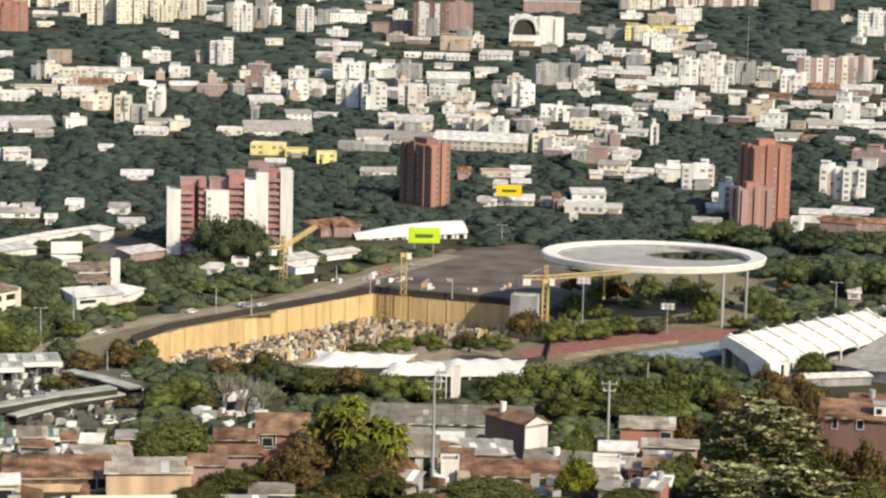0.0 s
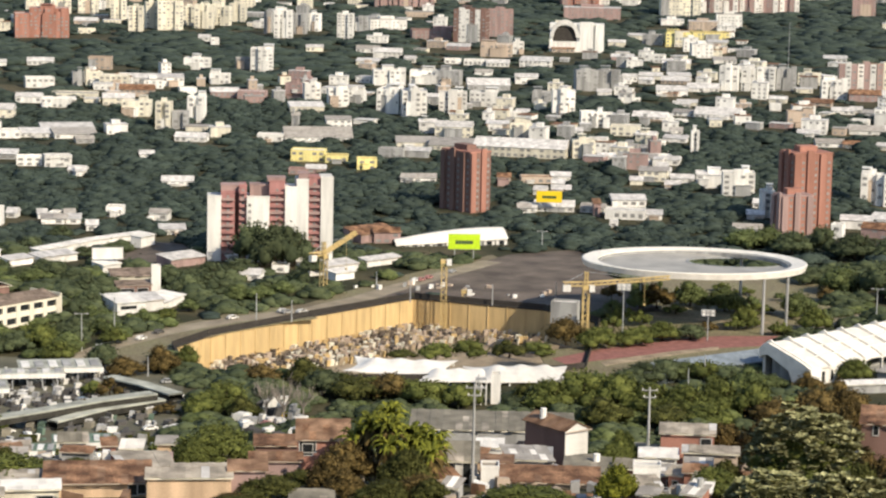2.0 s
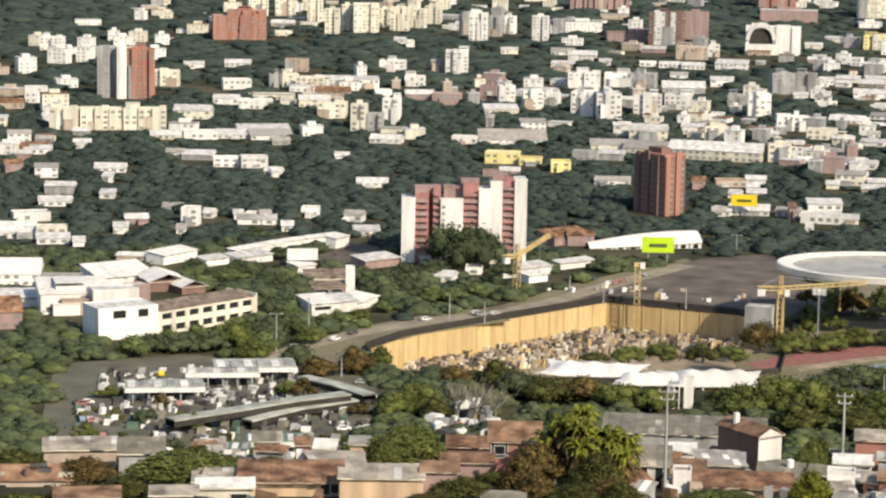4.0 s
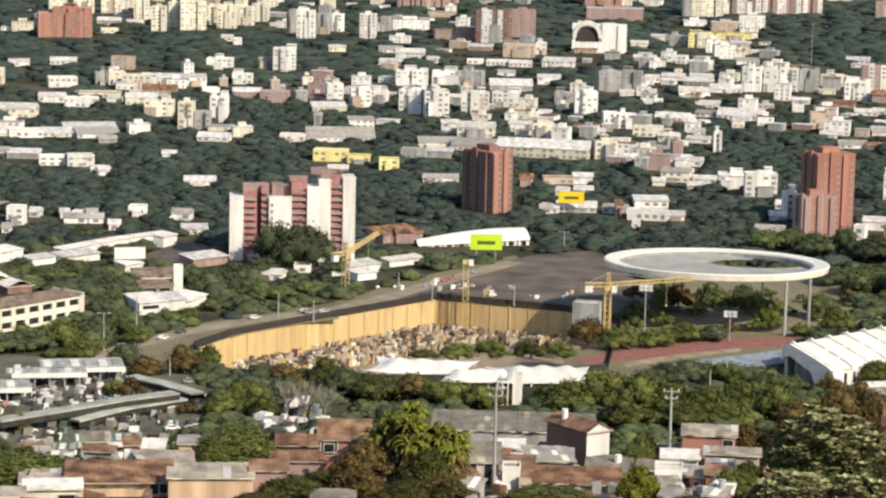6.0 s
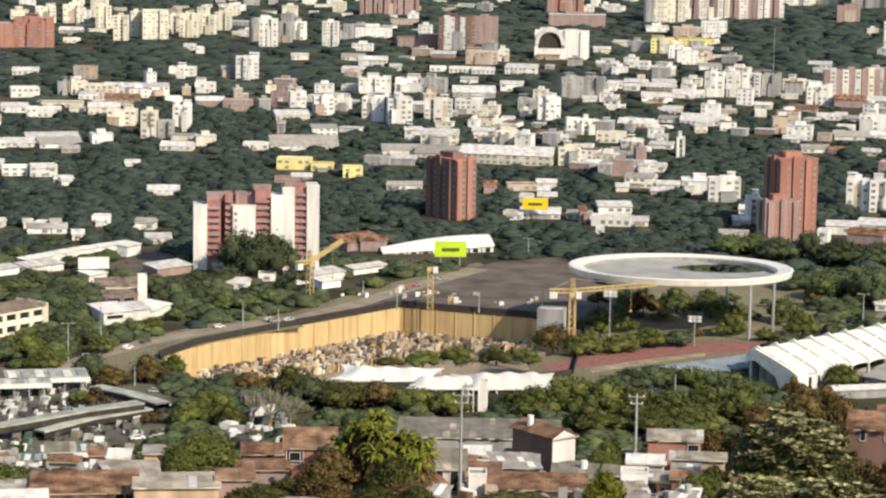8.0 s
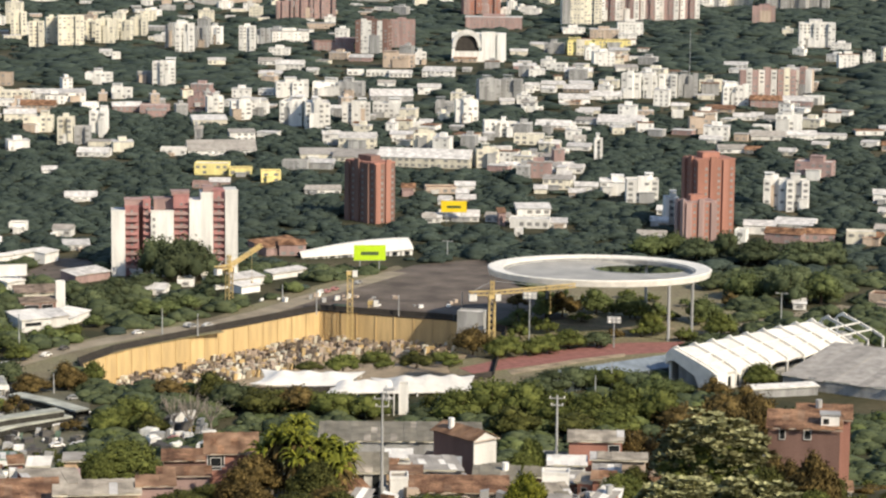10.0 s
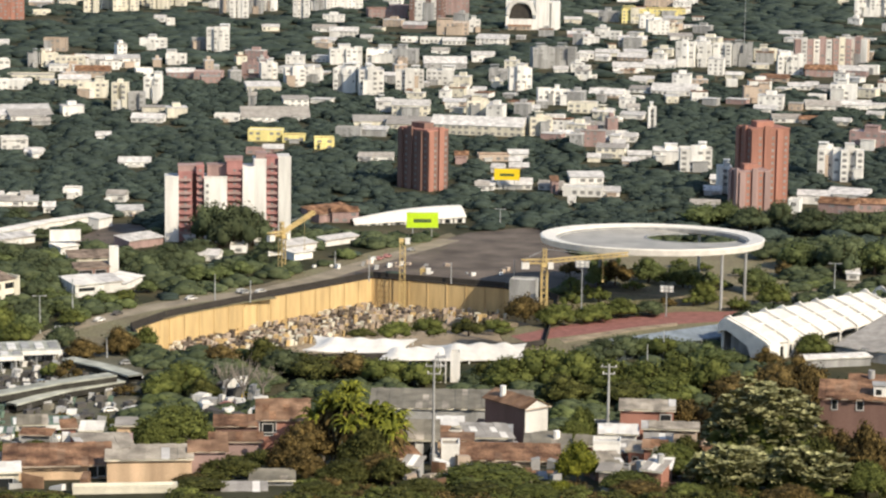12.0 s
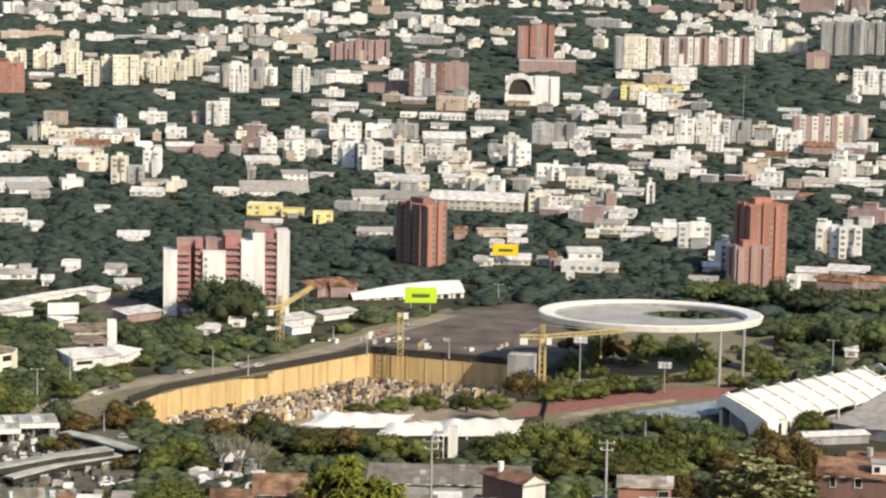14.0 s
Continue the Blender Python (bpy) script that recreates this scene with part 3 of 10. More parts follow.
def tufted_tree(x, y, wide, high, seed):
    """A tree with an inner crown coloured darker for shade, and many pale flat leaf tufts."""
    root = thing("tufted_tree", "tall tree with pale silvery green leaf tufts on the hillside", "tree", x, y, land(x, y) - 0.1)
    rng = random.Random(seed)
    trunk = trunk_shape(seed)
    trunk.v = [(p[0] * wide, p[1] * wide, p[2] * high * 1.2) for p in trunk.v]
    part("trunk", trunk, BARK, root)
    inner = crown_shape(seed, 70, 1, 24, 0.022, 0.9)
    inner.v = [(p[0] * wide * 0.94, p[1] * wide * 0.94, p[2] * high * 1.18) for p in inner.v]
    # Darker leaf colour here paints the shaded gaps between the tufts.
    core = part("inner_crown", inner, LEAVES["moss"], root, "inner foliage in a darker leaf colour for shade")
    core.data.polygons.foreach_set("use_smooth", [True] * len(core.data.polygons))
    tufts = Shape()
    for i in range(int(12 * wide)):
        a, k = rng.random() * 6.283, math.sqrt(rng.random())
        c = Vector((wide * 0.47 * k * math.cos(a), wide * 0.47 * k * math.sin(a), high * (0.34 + 0.62 * math.sqrt(max(0.0, 1 - k * k)) + 0.05 * rng.gauss(0, 1))))
        r = rng.uniform(0.8, 1.6)
        for _ in range(34):
            t, e = rng.random() * 6.283, rng.uniform(-0.15, 0.75)
            out = Vector((math.cos(t), math.sin(t), e)).normalized()
            side = Vector((-math.sin(t), math.cos(t), 0)) * r * 0.26
            b, tip = c + out * r * 0.12, c + out * r * rng.uniform(0.7, 1.1)
            mid = b.lerp(tip, 0.55) + Vector((0, 0, r * 0.12))
            tufts.add([b, mid - side, tip, mid + side], [(0, 1, 2, 3)])
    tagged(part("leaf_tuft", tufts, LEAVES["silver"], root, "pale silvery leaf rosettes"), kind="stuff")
    claim(x, y, wide * 0.3)


def palm_clump(x, y, high, seed):
    """A clump of pale stems with arching fresh fronds above and dry brown ones that hang."""
    root = thing("palm_clump", "clump of palms with fresh green fronds and dry hanging leaves", "palm", x, y, land(x, y) - 0.1)
    rng = random.Random(seed)
    for i in range(9):
        a, r = 6.283 * i / 9 + rng.random(), rng.uniform(0.4, 3.4)
        foot = Vector((r * math.cos(a), r * math.sin(a), 0))
        top = foot * 1.7 + Vector((rng.gauss(0, 0.5), rng.gauss(0, 0.5), high * rng.uniform(0.58, 0.86)))
        part("stem", Shape().tube([foot, foot.lerp(top, 0.5) + Vector((0.1, 0, 0.2)), top], [0.24, 0.18, 0.14], 7), BARK_PALE, root, "pale smooth stem")
        green, dry = Shape(), Shape()
        for k in range(44):
            t = 6.283 * k / 44 + rng.random() * 0.4
            old = k % 3 == 0
            reach, lift = rng.uniform(1.9, 3.3), rng.uniform(-0.6, 0.1) if old else rng.uniform(0.5, 2.2)
            out, sh = Vector((math.cos(t), math.sin(t), 0)), dry if old else green
            side, rows = Vector((-math.sin(t), math.cos(t), 0)), []
            for q in range(6):
                f = q / 5
                c = top + out * reach * f + Vector((0, 0, lift * math.sin(math.pi * 0.62 * f) * 1.3 - (2.2 if old else 1.0) * f * f * 1.2))
                wide = (0.08 + 0.3 * math.sin(math.pi * min(1, f * 0.9 + 0.1))) * (0.8 + 0.3 * (q % 2))
                rows.append((c - side * wide - Vector((0, 0, wide * 0.5)), c, c + side * wide - Vector((0, 0, wide * 0.5))))
            for p, q in zip(rows, rows[1:]):
                sh.add([*p, *q], [(0, 1, 4, 3), (1, 2, 5, 4)])
        part("fronds", green, LEAVES["bright"], root, "fresh green arching fronds")
        part("dry_fronds", dry, LEAVES["brown"], root, "dry brown hanging fronds")
    claim(x, y, 4)


BARK_PALE = material("pale_dry_bark", (0.24, 0.21, 0.18), rough=0.95)


# ---- single landmarks ----
def slab_tower(x, y, turn):
    """White and red apartment slab: upright volumes side by side, stepped in height and depth."""
    root = thing("slab_tower", "white and red twelve-storey apartment slab with stepped volumes", "apartment block", x, y, 0, turn)
    # The narrow "dark" volume paints the shadow gap into its wall colour.
    cuts = ((-24.9, 5.4, 25.6, 0.0, "white"), (-19.5, 5.4, 27.4, 1.4, "red"), (-14.1, 1.7, 27.0, 5.0, "dark"), (-12.4, 3.0, 30.0, 1.6, "red"), (-9.4, 9.0, 25.6, -0.8, "white"),
            (-0.4, 6.2, 31.6, 1.5, "red"), (5.8, 4.6, 29.5, -0.6, "white"), (10.4, 4.8, 32.6, -0.4, "white"), (15.2, 4.8, 33.4, 1.2, "red"), (20.0, 5.0, 33.6, -0.6, "white"))
    glass = Shape().box(-0.55, -0.06, -0.6, 0.55, 0.04, 0.6).mesh("pane", PALE_GLASS)
    for a, w, h, back, c in cuts:
        part("wall", Shape().box(a, back, 0, a + w, 15, h), WALLS[c], root)
        part("parapet", Shape().box(a - 0.1, back - 0.1, h, a + w + 0.1, back + 0.3, h + 0.8), WALLS["white" if c == "white" else "red"], root)
        for j in range(int(h / 2.65)):
            z = 1.5 + j * 2.65
            if c == "red":
                bal = part("balcony", Shape().box(a + 0.3, back - 1.3, z - 1.0, a + w - 0.3, back, z - 0.8).box(a + 0.3, back - 1.3, z - 0.8, a + w - 0.3, back - 1.15, z + 0.1), WALLS["pink" if j % 2 else "red"], root)
                part("pane", glass, None, bal, "", (a + w / 2, back, z + 0.3))
            elif a == -9.4:
                part("pane", glass, None, root, "", (a + 1.2, back, z))
            if a == 20.0:
                ob = part("pane", glass, None, root, "", (a + w, 6.0, z))
                ob.rotation_euler = (0, 0, radians(90))
    for a, w, h0, h1 in ((-19.5, 9, 27, 29.6), (-8, 8, 25.6, 29.8), (-1, 7, 31.6, 32.6), (11.4, 4, 32.6, 34.4)):
        part("roof_house", Shape().box(a, 5.5, h0, a + w, 12, h1).box(a - 0.2, 5.3, h1, a + w + 0.2, 12.2, h1 + 0.5), WALLS["pink"], root)
    claim(x, y, 26), keep_clear(x, y, 50, 16)


def brick_tower(x, y, turn, w, d, h, lit, strip, label, left=""):
    """A tower seen over its corner, with upright ribs on both near faces."""
    root = thing("brick_tower", label, "apartment block", x, y, 0, turn)
    part("wall", Shape().box(-w / 2, -d / 2, 0, w / 2, d / 2, h), WALLS[lit], root)
    part("roof", Shape().box(-w / 2 - 0.2, -d / 2 - 0.2, h, w / 2 + 0.2, d / 2 + 0.2, h + 0.7), WALLS[strip], root)
    part("stair_head", Shape().box(-w * 0.25, -d * 0.2, h + 0.7, w * 0.2, d * 0.25, h + 3.2), WALLS[lit], root)
    pane = Shape().box(-0.6, -0.06, -0.6, 0.6, 0.04, 0.6).mesh("pane", PALE_GLASS)
    for face, length, off in (("front", w, d / 2), ("left", d, w / 2)):
        n = max(3, round(length / 3.2))
        for i in range(n):
            u = -length / 2 + length * (i + 0.5) / n
            if i % 2 == 0:
                s = Shape().box(u - length / n * 0.46, -1.0, 0, u + length / n * 0.46, 0, h + 0.9 * (i % 4))
                # left, where given, is a darker brick that paints shade on that face.
                rib = part("rib", s, WALLS[left if left and face == "left" else strip], root)
            else:
                rib = None
                for j in range(int(h / 2.8)):
                    p = part("pane", pane, None, root, "", (u, -off, 1.6 + 2.8 * j) if face == "front" else (-off, -u, 1.6 + 2.8 * j))
                    p.rotation_euler = (0, 0, 0 if face == "front" else radians(-90))
            if rib:
                rib.location = (0, -off, 0) if face == "front" else (-off, 0, 0)
                rib.rotation_euler = (0, 0, 0 if face == "front" else radians(-90))
    claim(x, y, max(w, d) * 0.7), keep_clear(x, y, max(w, d), d)


def ring_roof(x, y, z, a, b, turn):
    """Oval canopy of a cycling arena: white rim, sloping membrane, an open eye, tall pillars."""
    root = thing("arena_roof", "white oval ring roof of a cycling arena on tall pillars", "arena roof", x, y, 0, turn)
    n = 72

    def loop(k, h, dx=0.0, dy=0.0, deep=1.0):
        return [(a * k * math.cos(6.28319 * i / n) + dx, b * k * deep * math.sin(6.28319 * i / n) + dy, h) for i in range(n)]

    def band(name, loops, mat, label=""):
        sh = Shape()
        vs = [p for l in loops for p in l]
        sh.add(vs, [(j * n + i, j * n + (i + 1) % n, (j + 1) % len(loops) * n + (i + 1) % n, (j + 1) % len(loops) * n + i) for j in range(len(loops)) for i in range(n)])
        part(name, sh, mat, root, label)
    eye = a * 0.38, b * 0.46
    band("rim", [loop(0.985, z - 2.3), loop(1.0, z - 0.2), loop(0.99, z + 0.1), loop(0.86, z - 0.5, 0, 0, 1.075), loop(0.86, z - 1.2, 0, 0, 1.075), loop(0.96, z - 2.3)], MEMBRANE, "white sheet-metal rim")
    # Added grey band that draws the shadow line between rim and membrane.
    band("gutter", [loop(0.857, z - 2.3, 0, 0, 1.075), loop(0.857, z - 1.0, 0, 0, 1.075), loop(0.835, z - 1.0, 0, 0, 1.075), loop(0.835, z - 2.3, 0, 0, 1.075)], WALLS["grey"], "grey band added for the shadow line inside the rim")
    band("membrane", [loop(0.85, z - 1.6, 0, 0, 1.075), loop(0.44, z - 2.6, *eye, 0.86), loop(0.44, z - 2.9, *eye, 0.86), loop(0.85, z - 1.9, 0, 0, 1.075)], RING_SKIN, "grey tensioned roof membrane")
    band("inner_ring", [loop(0.44, z - 3.0, *eye, 0.86), loop(0.44, z - 2.4, *eye, 0.86), loop(0.425, z - 2.4, *eye, 0.86), loop(0.425, z - 3.0, *eye, 0.86)], STEEL)
    for ang in (-52, -33, 62, 118):
        px, py = a * 0.96 * math.cos(radians(ang)), b * 0.96 * math.sin(radians(ang))
        part("pillar", Shape().column([(px + 0.55 * math.cos(k * 0.785), py + 0.55 * math.sin(k * 0.785)) for k in range(8)], 0, z - 0.8), WALLS["grey"], root)


def lattice(sh, p, q, width, step):
    """Four chords and zigzag bracing from p to q."""
    p, q = Vector(p), Vector(q)
    d = (q - p).normalized()
    u = d.cross(Vector((0, 0, 1)) if abs(d.z) < 0.9 else Vector((0, 1, 0))).normalized() * width / 2
    w = d.cross(u).normalized() * width / 2
    corners = [u + w, u - w, -u - w, -u + w]
    for c in corners:
        sh.beam(p + c, q + c, 0.30)
    n = max(1, int((q - p).length / step))
    for i in range(n):
        a, b = p + d * (q - p).length * i / n, p + d * (q - p).length * (i + 1) / n
        for k in range(4):
            sh.beam(a + corners[(k + i) % 4], b + corners[(k + i + 1) % 4], 0.16)
    return sh


def crane(x, y, z, height, heading, reach, back, label, rise=0.0):
    root = thing("tower_crane", label, "crane", x, y, z, heading, "cranes round the building pit")
    part("mast", lattice(Shape(), (0, 0, 0), (0, 0, height), 1.9, 2.0), CRANE, root)
    part("base", Shape().box(-2.2, -2.2, 0, 2.2, 2.2, 1.0), WALLS["grey"], root)
    part("slewing_unit", Shape().box(-1.3, -1.3, height, 1.3, 1.3, height + 1.3), CRANE, root)
    cab = part("cab", Shape().box(0.9, -1.9, height - 0.6, 2.7, -0.4, height + 1.6), WALLS["white"], root, "white operator cab")
    part("pane", Shape().box(2.68, -1.7, height + 0.2, 2.76, -0.6, height + 1.4), GLASS, cab)
    if reach:
        part("jib", lattice(Shape(), (0, 0, height + 1.9), (reach, 0, height + 1.9 + rise), 1.1, 2.0), CRANE, root)
        part("counter_jib", lattice(Shape(), (0, 0, height + 1.9), (-back, 0, height + 1.9), 1.3, 2.0), CRANE, root)
        part("counterweight", Shape().box(-back, -0.9, height - 0.6, -back + 2.6, 0.9, height + 1.6), WALLS["white"], root, "pale concrete counterweight")
        part("apex", lattice(Shape(), (0, 0, height + 1.3), (0, 0, height + 6.2), 1.0, 1.6), CRANE, root)
        part("tie", Shape().beam((0, 0, height + 6), (reach * 0.65, 0, height + 2.5 + rise * 0.65), 0.14).beam((0, 0, height + 6), (-back + 1, 0, height + 2.5), 0.14), STEEL, root)
        part("hook_block", Shape().beam((reach * 0.7, 0, height + 1.4 + rise * 0.7), (reach * 0.7, 0, height - 5), 0.08).box(reach * 0.7 - 0.3, -0.2, height - 5.7, reach * 0.7 + 0.3, 0.2, height - 5), CRANE, root)
    return root


def mast(x, y, h, head="lamp", turn=0, z=None, label=""):
    """A pole with a street lamp, a floodlight frame, cross-arms or a plain tip."""
    root = thing({"lamp": "street_lamp", "flood": "floodlight_mast", "wire": "utility_pole", "plain": "pole"}[head], label or {"lamp": "grey steel street lamp beside the road", "flood": "tall grey floodlight mast with a lamp frame", "wire": "concrete utility pole with cross-arms", "plain": "plain grey steel pole"}[head], "pole", x, y, land(x, y) if z is None else z, turn)
    part("shaft", Shape().tube([(0, 0, 0), (0, 0, h * 0.5), (0, 0, h)], [0.28, 0.22, 0.15], 8), STEEL if head != "wire" else WALLS["grey"], root)
    if head == "lamp":
        part("arm", Shape().beam((-1.6, 0, h), (1.6, 0, h), 0.18), STEEL, root)
        for s in (-1.8, 1.8):
            part("lantern", Shape().box(s - 0.5, -0.25, h - 0.12, s + 0.5, 0.25, h + 0.2), WALLS["grey"], root)
    elif head == "flood":
        part("frame", Shape().box(-2.4, -0.15, h - 1.2, 2.4, 0.15, h + 1.2), STEEL, root)
        for i in range(6):
            part("floodlight", Shape().box(-2.0 + 1.5 * (i % 3), -0.5, h - 0.9 + 1.1 * (i // 3), -1.0 + 1.5 * (i % 3), -0.15, h - 0.2 + 1.1 * (i // 3)), WALLS["white"], root)
    elif head == "wire":
        for k, s in ((h - 0.5, 1.3), (h - 1.6, 1.0)):
            arm = part("cross_arm", Shape().beam((-s, 0, k), (s, 0, k), 0.16), WALLS["grey"], root)
            for u in (-s * 0.85, s * 0.85):
                part("insulator", Shape().box(u - 0.08, -0.08, k + 0.08, u + 0.08, 0.08, k + 0.35), WALLS["white"], arm)


def billboard(x, y, z, w, h, turn, face, label, bars=True):
    root = thing("billboard", label, "billboard", x, y, 0, turn, "billboards in the city")
    part("panel", Shape().box(-w / 2, 0, z, w / 2, 0.5, z + h), face, root)
    part("frame", Shape().box(-w / 2 - 0.15, 0.1, z - 0.15, w / 2 + 0.15, 0.4, z).box(-w / 2 - 0.15, 0.1, z + h, w / 2 + 0.15, 0.4, z + h + 0.15), STEEL, root)
    for s in (-w * 0.3, w * 0.3):
        part("post", Shape().box(s - 0.2, 0.1, 0, s + 0.2, 0.45, z), STEEL, root)
    if bars:
        part("lettering", Shape().box(-w * 0.28, -0.04, z + h * 0.34, w * 0.28, 0, z + h * 0.58), INK, root, "dark bar of unreadable lettering")


def tent_roof(x, y, w, d, low, high, turn, label, walls=True):
    """A stretched white membrane, high along its middle and sagging to the corners."""
    root = thing("membrane_roof", label, "tent roof", x, y, 0, turn, "membrane roofs of the market")
    sh, n, m = Shape(), 36, 16
    for s, t in ((0, 0.0), (1, -0.2)):
        for j in range(m + 1):
            for i in range(n + 1):
                u, q = 2 * i / n - 1, j / m
                bow_x, bow_y = 1 - 0.16 * math.sin(math.pi * q), 1 - 0.20 * math.cos(math.pi * u / 2) ** 2
                peak = sum(math.exp(-((u - c) / 0.3) ** 2) for c in (-0.55, 0.0, 0.55))
                sh.v.append((w * u / 2 * bow_x, d * (q - 0.5) * bow_y, low + t + (high - low) * peak * (1 - abs(2 * q - 1)) ** 0.8 * 0.8 + 0.8 * u * u * (2 * q - 1) ** 2))
    k = (n + 1) * (m + 1)
    for s in (0, 1):
        sh.f += [tuple(s * k + q for q in (j * (n + 1) + i, j * (n + 1) + i + 1, (j + 1) * (n + 1) + i + 1, (j + 1) * (n + 1) + i)) for j in range(m) for i in range(n)]
    sh.s = [0] * len(sh.f)
    skin = part("membrane", sh, MEMBRANE, root)
    skin.data.polygons.foreach_set("use_smooth", [True] * len(skin.data.polygons))
    for i in (-0.46, -0.15, 0.15, 0.46):
        for j in (-0.44, 0.44):
            part("post", Shape().beam((w * i, d * j, 0), (w * i, d * j, low + 0.4), 0.5), WALLS["white"], root)
    if walls:
        part("wall", Shape().box(-w * 0.44, d * 0.2, 0, w * 0.44, d * 0.24, low), WALLS["grey"], root)
    claim(x, y, w * 0.4), keep_clear(x, y, w, d)


def exhibition_hall(x, y, turn, length):
    """A long white vault that starts low and thin and swells towards its open end."""
    root = thing("exhibition_hall", "long white exhibition hall under a swelling vaulted roof", "hall", x, y, 0, turn)
    n, m, sh = 14, 10, Shape()
    for t in (0.0, -0.3):
        for i in range(n + 1):
            u = i / n
            deep, rise, low = 9 + 9 * u, 1.0 + 3.2 * math.sin(math.pi * (0.08 + 0.62 * u)), 0.7 + 2.0 * u
            sh.v += [(length * u, deep * (k / m), low + t + rise * math.sin(math.pi * k / m)) for k in range(m + 1)]
    c, o = m + 1, (n + 1) * (m + 1)
    for s in (0, o):
        sh.f += [(s + i * c + k, s + i * c + k + 1, s + (i + 1) * c + k + 1, s + (i + 1) * c + k) for i in range(n) for k in range(m)]
    sh.s = [0] * len(sh.f)
    part("roof", sh, MEMBRANE, root)
    for i in range(9):
        u = (i + 0.5) / 9
        part("wall", Shape().box(length * u - length / 20, 0.5, 0, length * u + length / 20, 0.9, 0.6 + 2.0 * u), WALLS["white" if i % 3 else "grey"], root)
        part("opening", Shape().box(length * u - length / 45, 0.42, 0.1, length * u + length / 45, 0.5, 0.4 + 1.6 * u), GLASS, root)
    for k in (0.1, 0.5, 0.9):
        part("post", Shape().beam((length - 0.5, 18 * k, 0), (length - 0.5, 18 * k, 2.8), 0.5), WALLS["white"], root)
    mid = Vector((math.cos(radians(turn)), math.sin(radians(turn)))) * length / 2
    keep_clear(x + mid.x, y + mid.y, length, 16)


def grandstand(x0, y0, x1, y1, width, ridge, eave, count):
    """A long stand under one white roof that falls from a high back ridge to a low eave, with a fin between every two bays."""
    a, b = Vector((x0, y0, 0)), Vector((x1, y1, 0))
    length, turn = (b - a).length, math.degrees(math.atan2(y1 - y0, x1 - x0))
    root = thing("grandstand", "long white grandstand with finned bays under a sloping roof", "grandstand", x0, y0, 0, turn)
    step, n = length / count, 10

    def line(lift=0.0):
        """Across the roof, from the low eave over the ridge to the short back slope."""
        pts = [(-width * (1 - k / n), eave + (ridge - eave) * (k / n) ** 0.82 + lift) for k in range(n + 1)]
        return pts + [(2.0, ridge - 0.6 + lift), (3.4, ridge - 2.2 + lift)]

    c = n + 3
    for i in range(count - 2):
        sh = Shape()
        for t in (0.0, -0.35):
            o = len(sh.v)
            for f, lift in ((0.02, 0.0), (0.25, 0.4), (0.5, 0.55), (0.75, 0.4), (0.98, 0.0)):
                sh.v += [(step * (i + f), y, z + t) for y, z in line(lift)]
            fs = [(o + j * c + k, o + j * c + k + 1, o + (j + 1) * c + k + 1, o + (j + 1) * c + k) for j in range(4) for k in range(c - 1)]
            sh.f += fs
            sh.s += [0] * len(fs)
        part("shell_roof", sh, MEMBRANE, root)
    for i in range(count + 1):
        pts, half = line(0.0), 0.35 if i <= count - 2 else 0.25
        crest = [(y, z + 0.9 + 0.5 * (abs(y) < 0.1)) for y, z in pts]
        fin = Shape().prism(pts + crest[::-1], step * i - half, step * i + half)
        fin.v = [(p[1], p[0], p[2]) for p in fin.v]
        part("fin", fin, MEMBRANE, root, "white upright fin")
        part("column", Shape().beam((step * i, -width + 0.6, 0), (step * i, -width + 0.4, eave), 0.7), WALLS["white"], root)
        part("column", Shape().beam((step * i, 2.4, 0), (step * i, 2.4, ridge - 1.4), 0.7), WALLS["white"], root)
        if i < count - 2:
            part("rear_wall", Shape().box(step * i + 0.4, 2.5, 0, step * (i + 1) - 0.4, 2.8, ridge - 3.0), WALLS["grey"], root)
    for y, z in (line(0.6)[3], line(0.6)[6]):
        part("purlin", Shape().beam((0, y, z), (length, y, z), 0.45), WALLS["white"], root)
    for k in range(6):
        part("tier", Shape().box(1.5, -width * 0.82 + k * width * 0.14, 0, length - 0.5, -width * 0.82 + (k + 1) * width * 0.14, 0.8 + k * 1.0), WALLS["grey"], root)
    # the near end: a deep white apron, a corner block and a short wall with tall openings
    pts = line(0.5)
    foot = [(y, 0.4 if k < 5 else z - 6.3 + 0.25 * k) for k, (y, z) in enumerate(pts)]
    apron = Shape().prism(pts + foot[::-1], -1.6, 0.3)
    apron.v = [(p[1], p[0], p[2]) for p in apron.v]
    part("apron", apron, MEMBRANE, root, "deep white end fascia")
    part("corner_block", Shape().box(-1.4, -width - 0.4, 0, 3.6, -width + 3.0, eave + 0.6), WALLS["white"], root)
    wall = part("arcade", Shape().box(3.7, -width + 0.3, 0, step * 3, -width + 0.8, eave - 0.2), WALLS["white"], root, "white wall with tall dark openings")
    for i in range(6):
        x = 5.0 + i * (step * 3 - 6) / 5
        part("opening", Shape().box(x, -width + 0.22, 0.5, x + 1.5, -width + 0.4, eave - 1.0), GLASS, wall)
    for k in range(3):
        part("step", Shape().box(-9.0 + k * 1.6, -width - 3.5 + k, 0, -2.0, -width - 1.5 + k, 0.5 + 0.5 * k), WALLS["cream"], root, "pale entrance step")
    n = int(length / 10)
    for i in range(n + 1):
        p = a + (b - a) * i / n
        side = Vector(((b - a).y, -(b - a).x, 0)).normalized()
        for q in (2, width * 0.5, width):
            claim(p.x + side.x * q, p.y + side.y * q, 8)


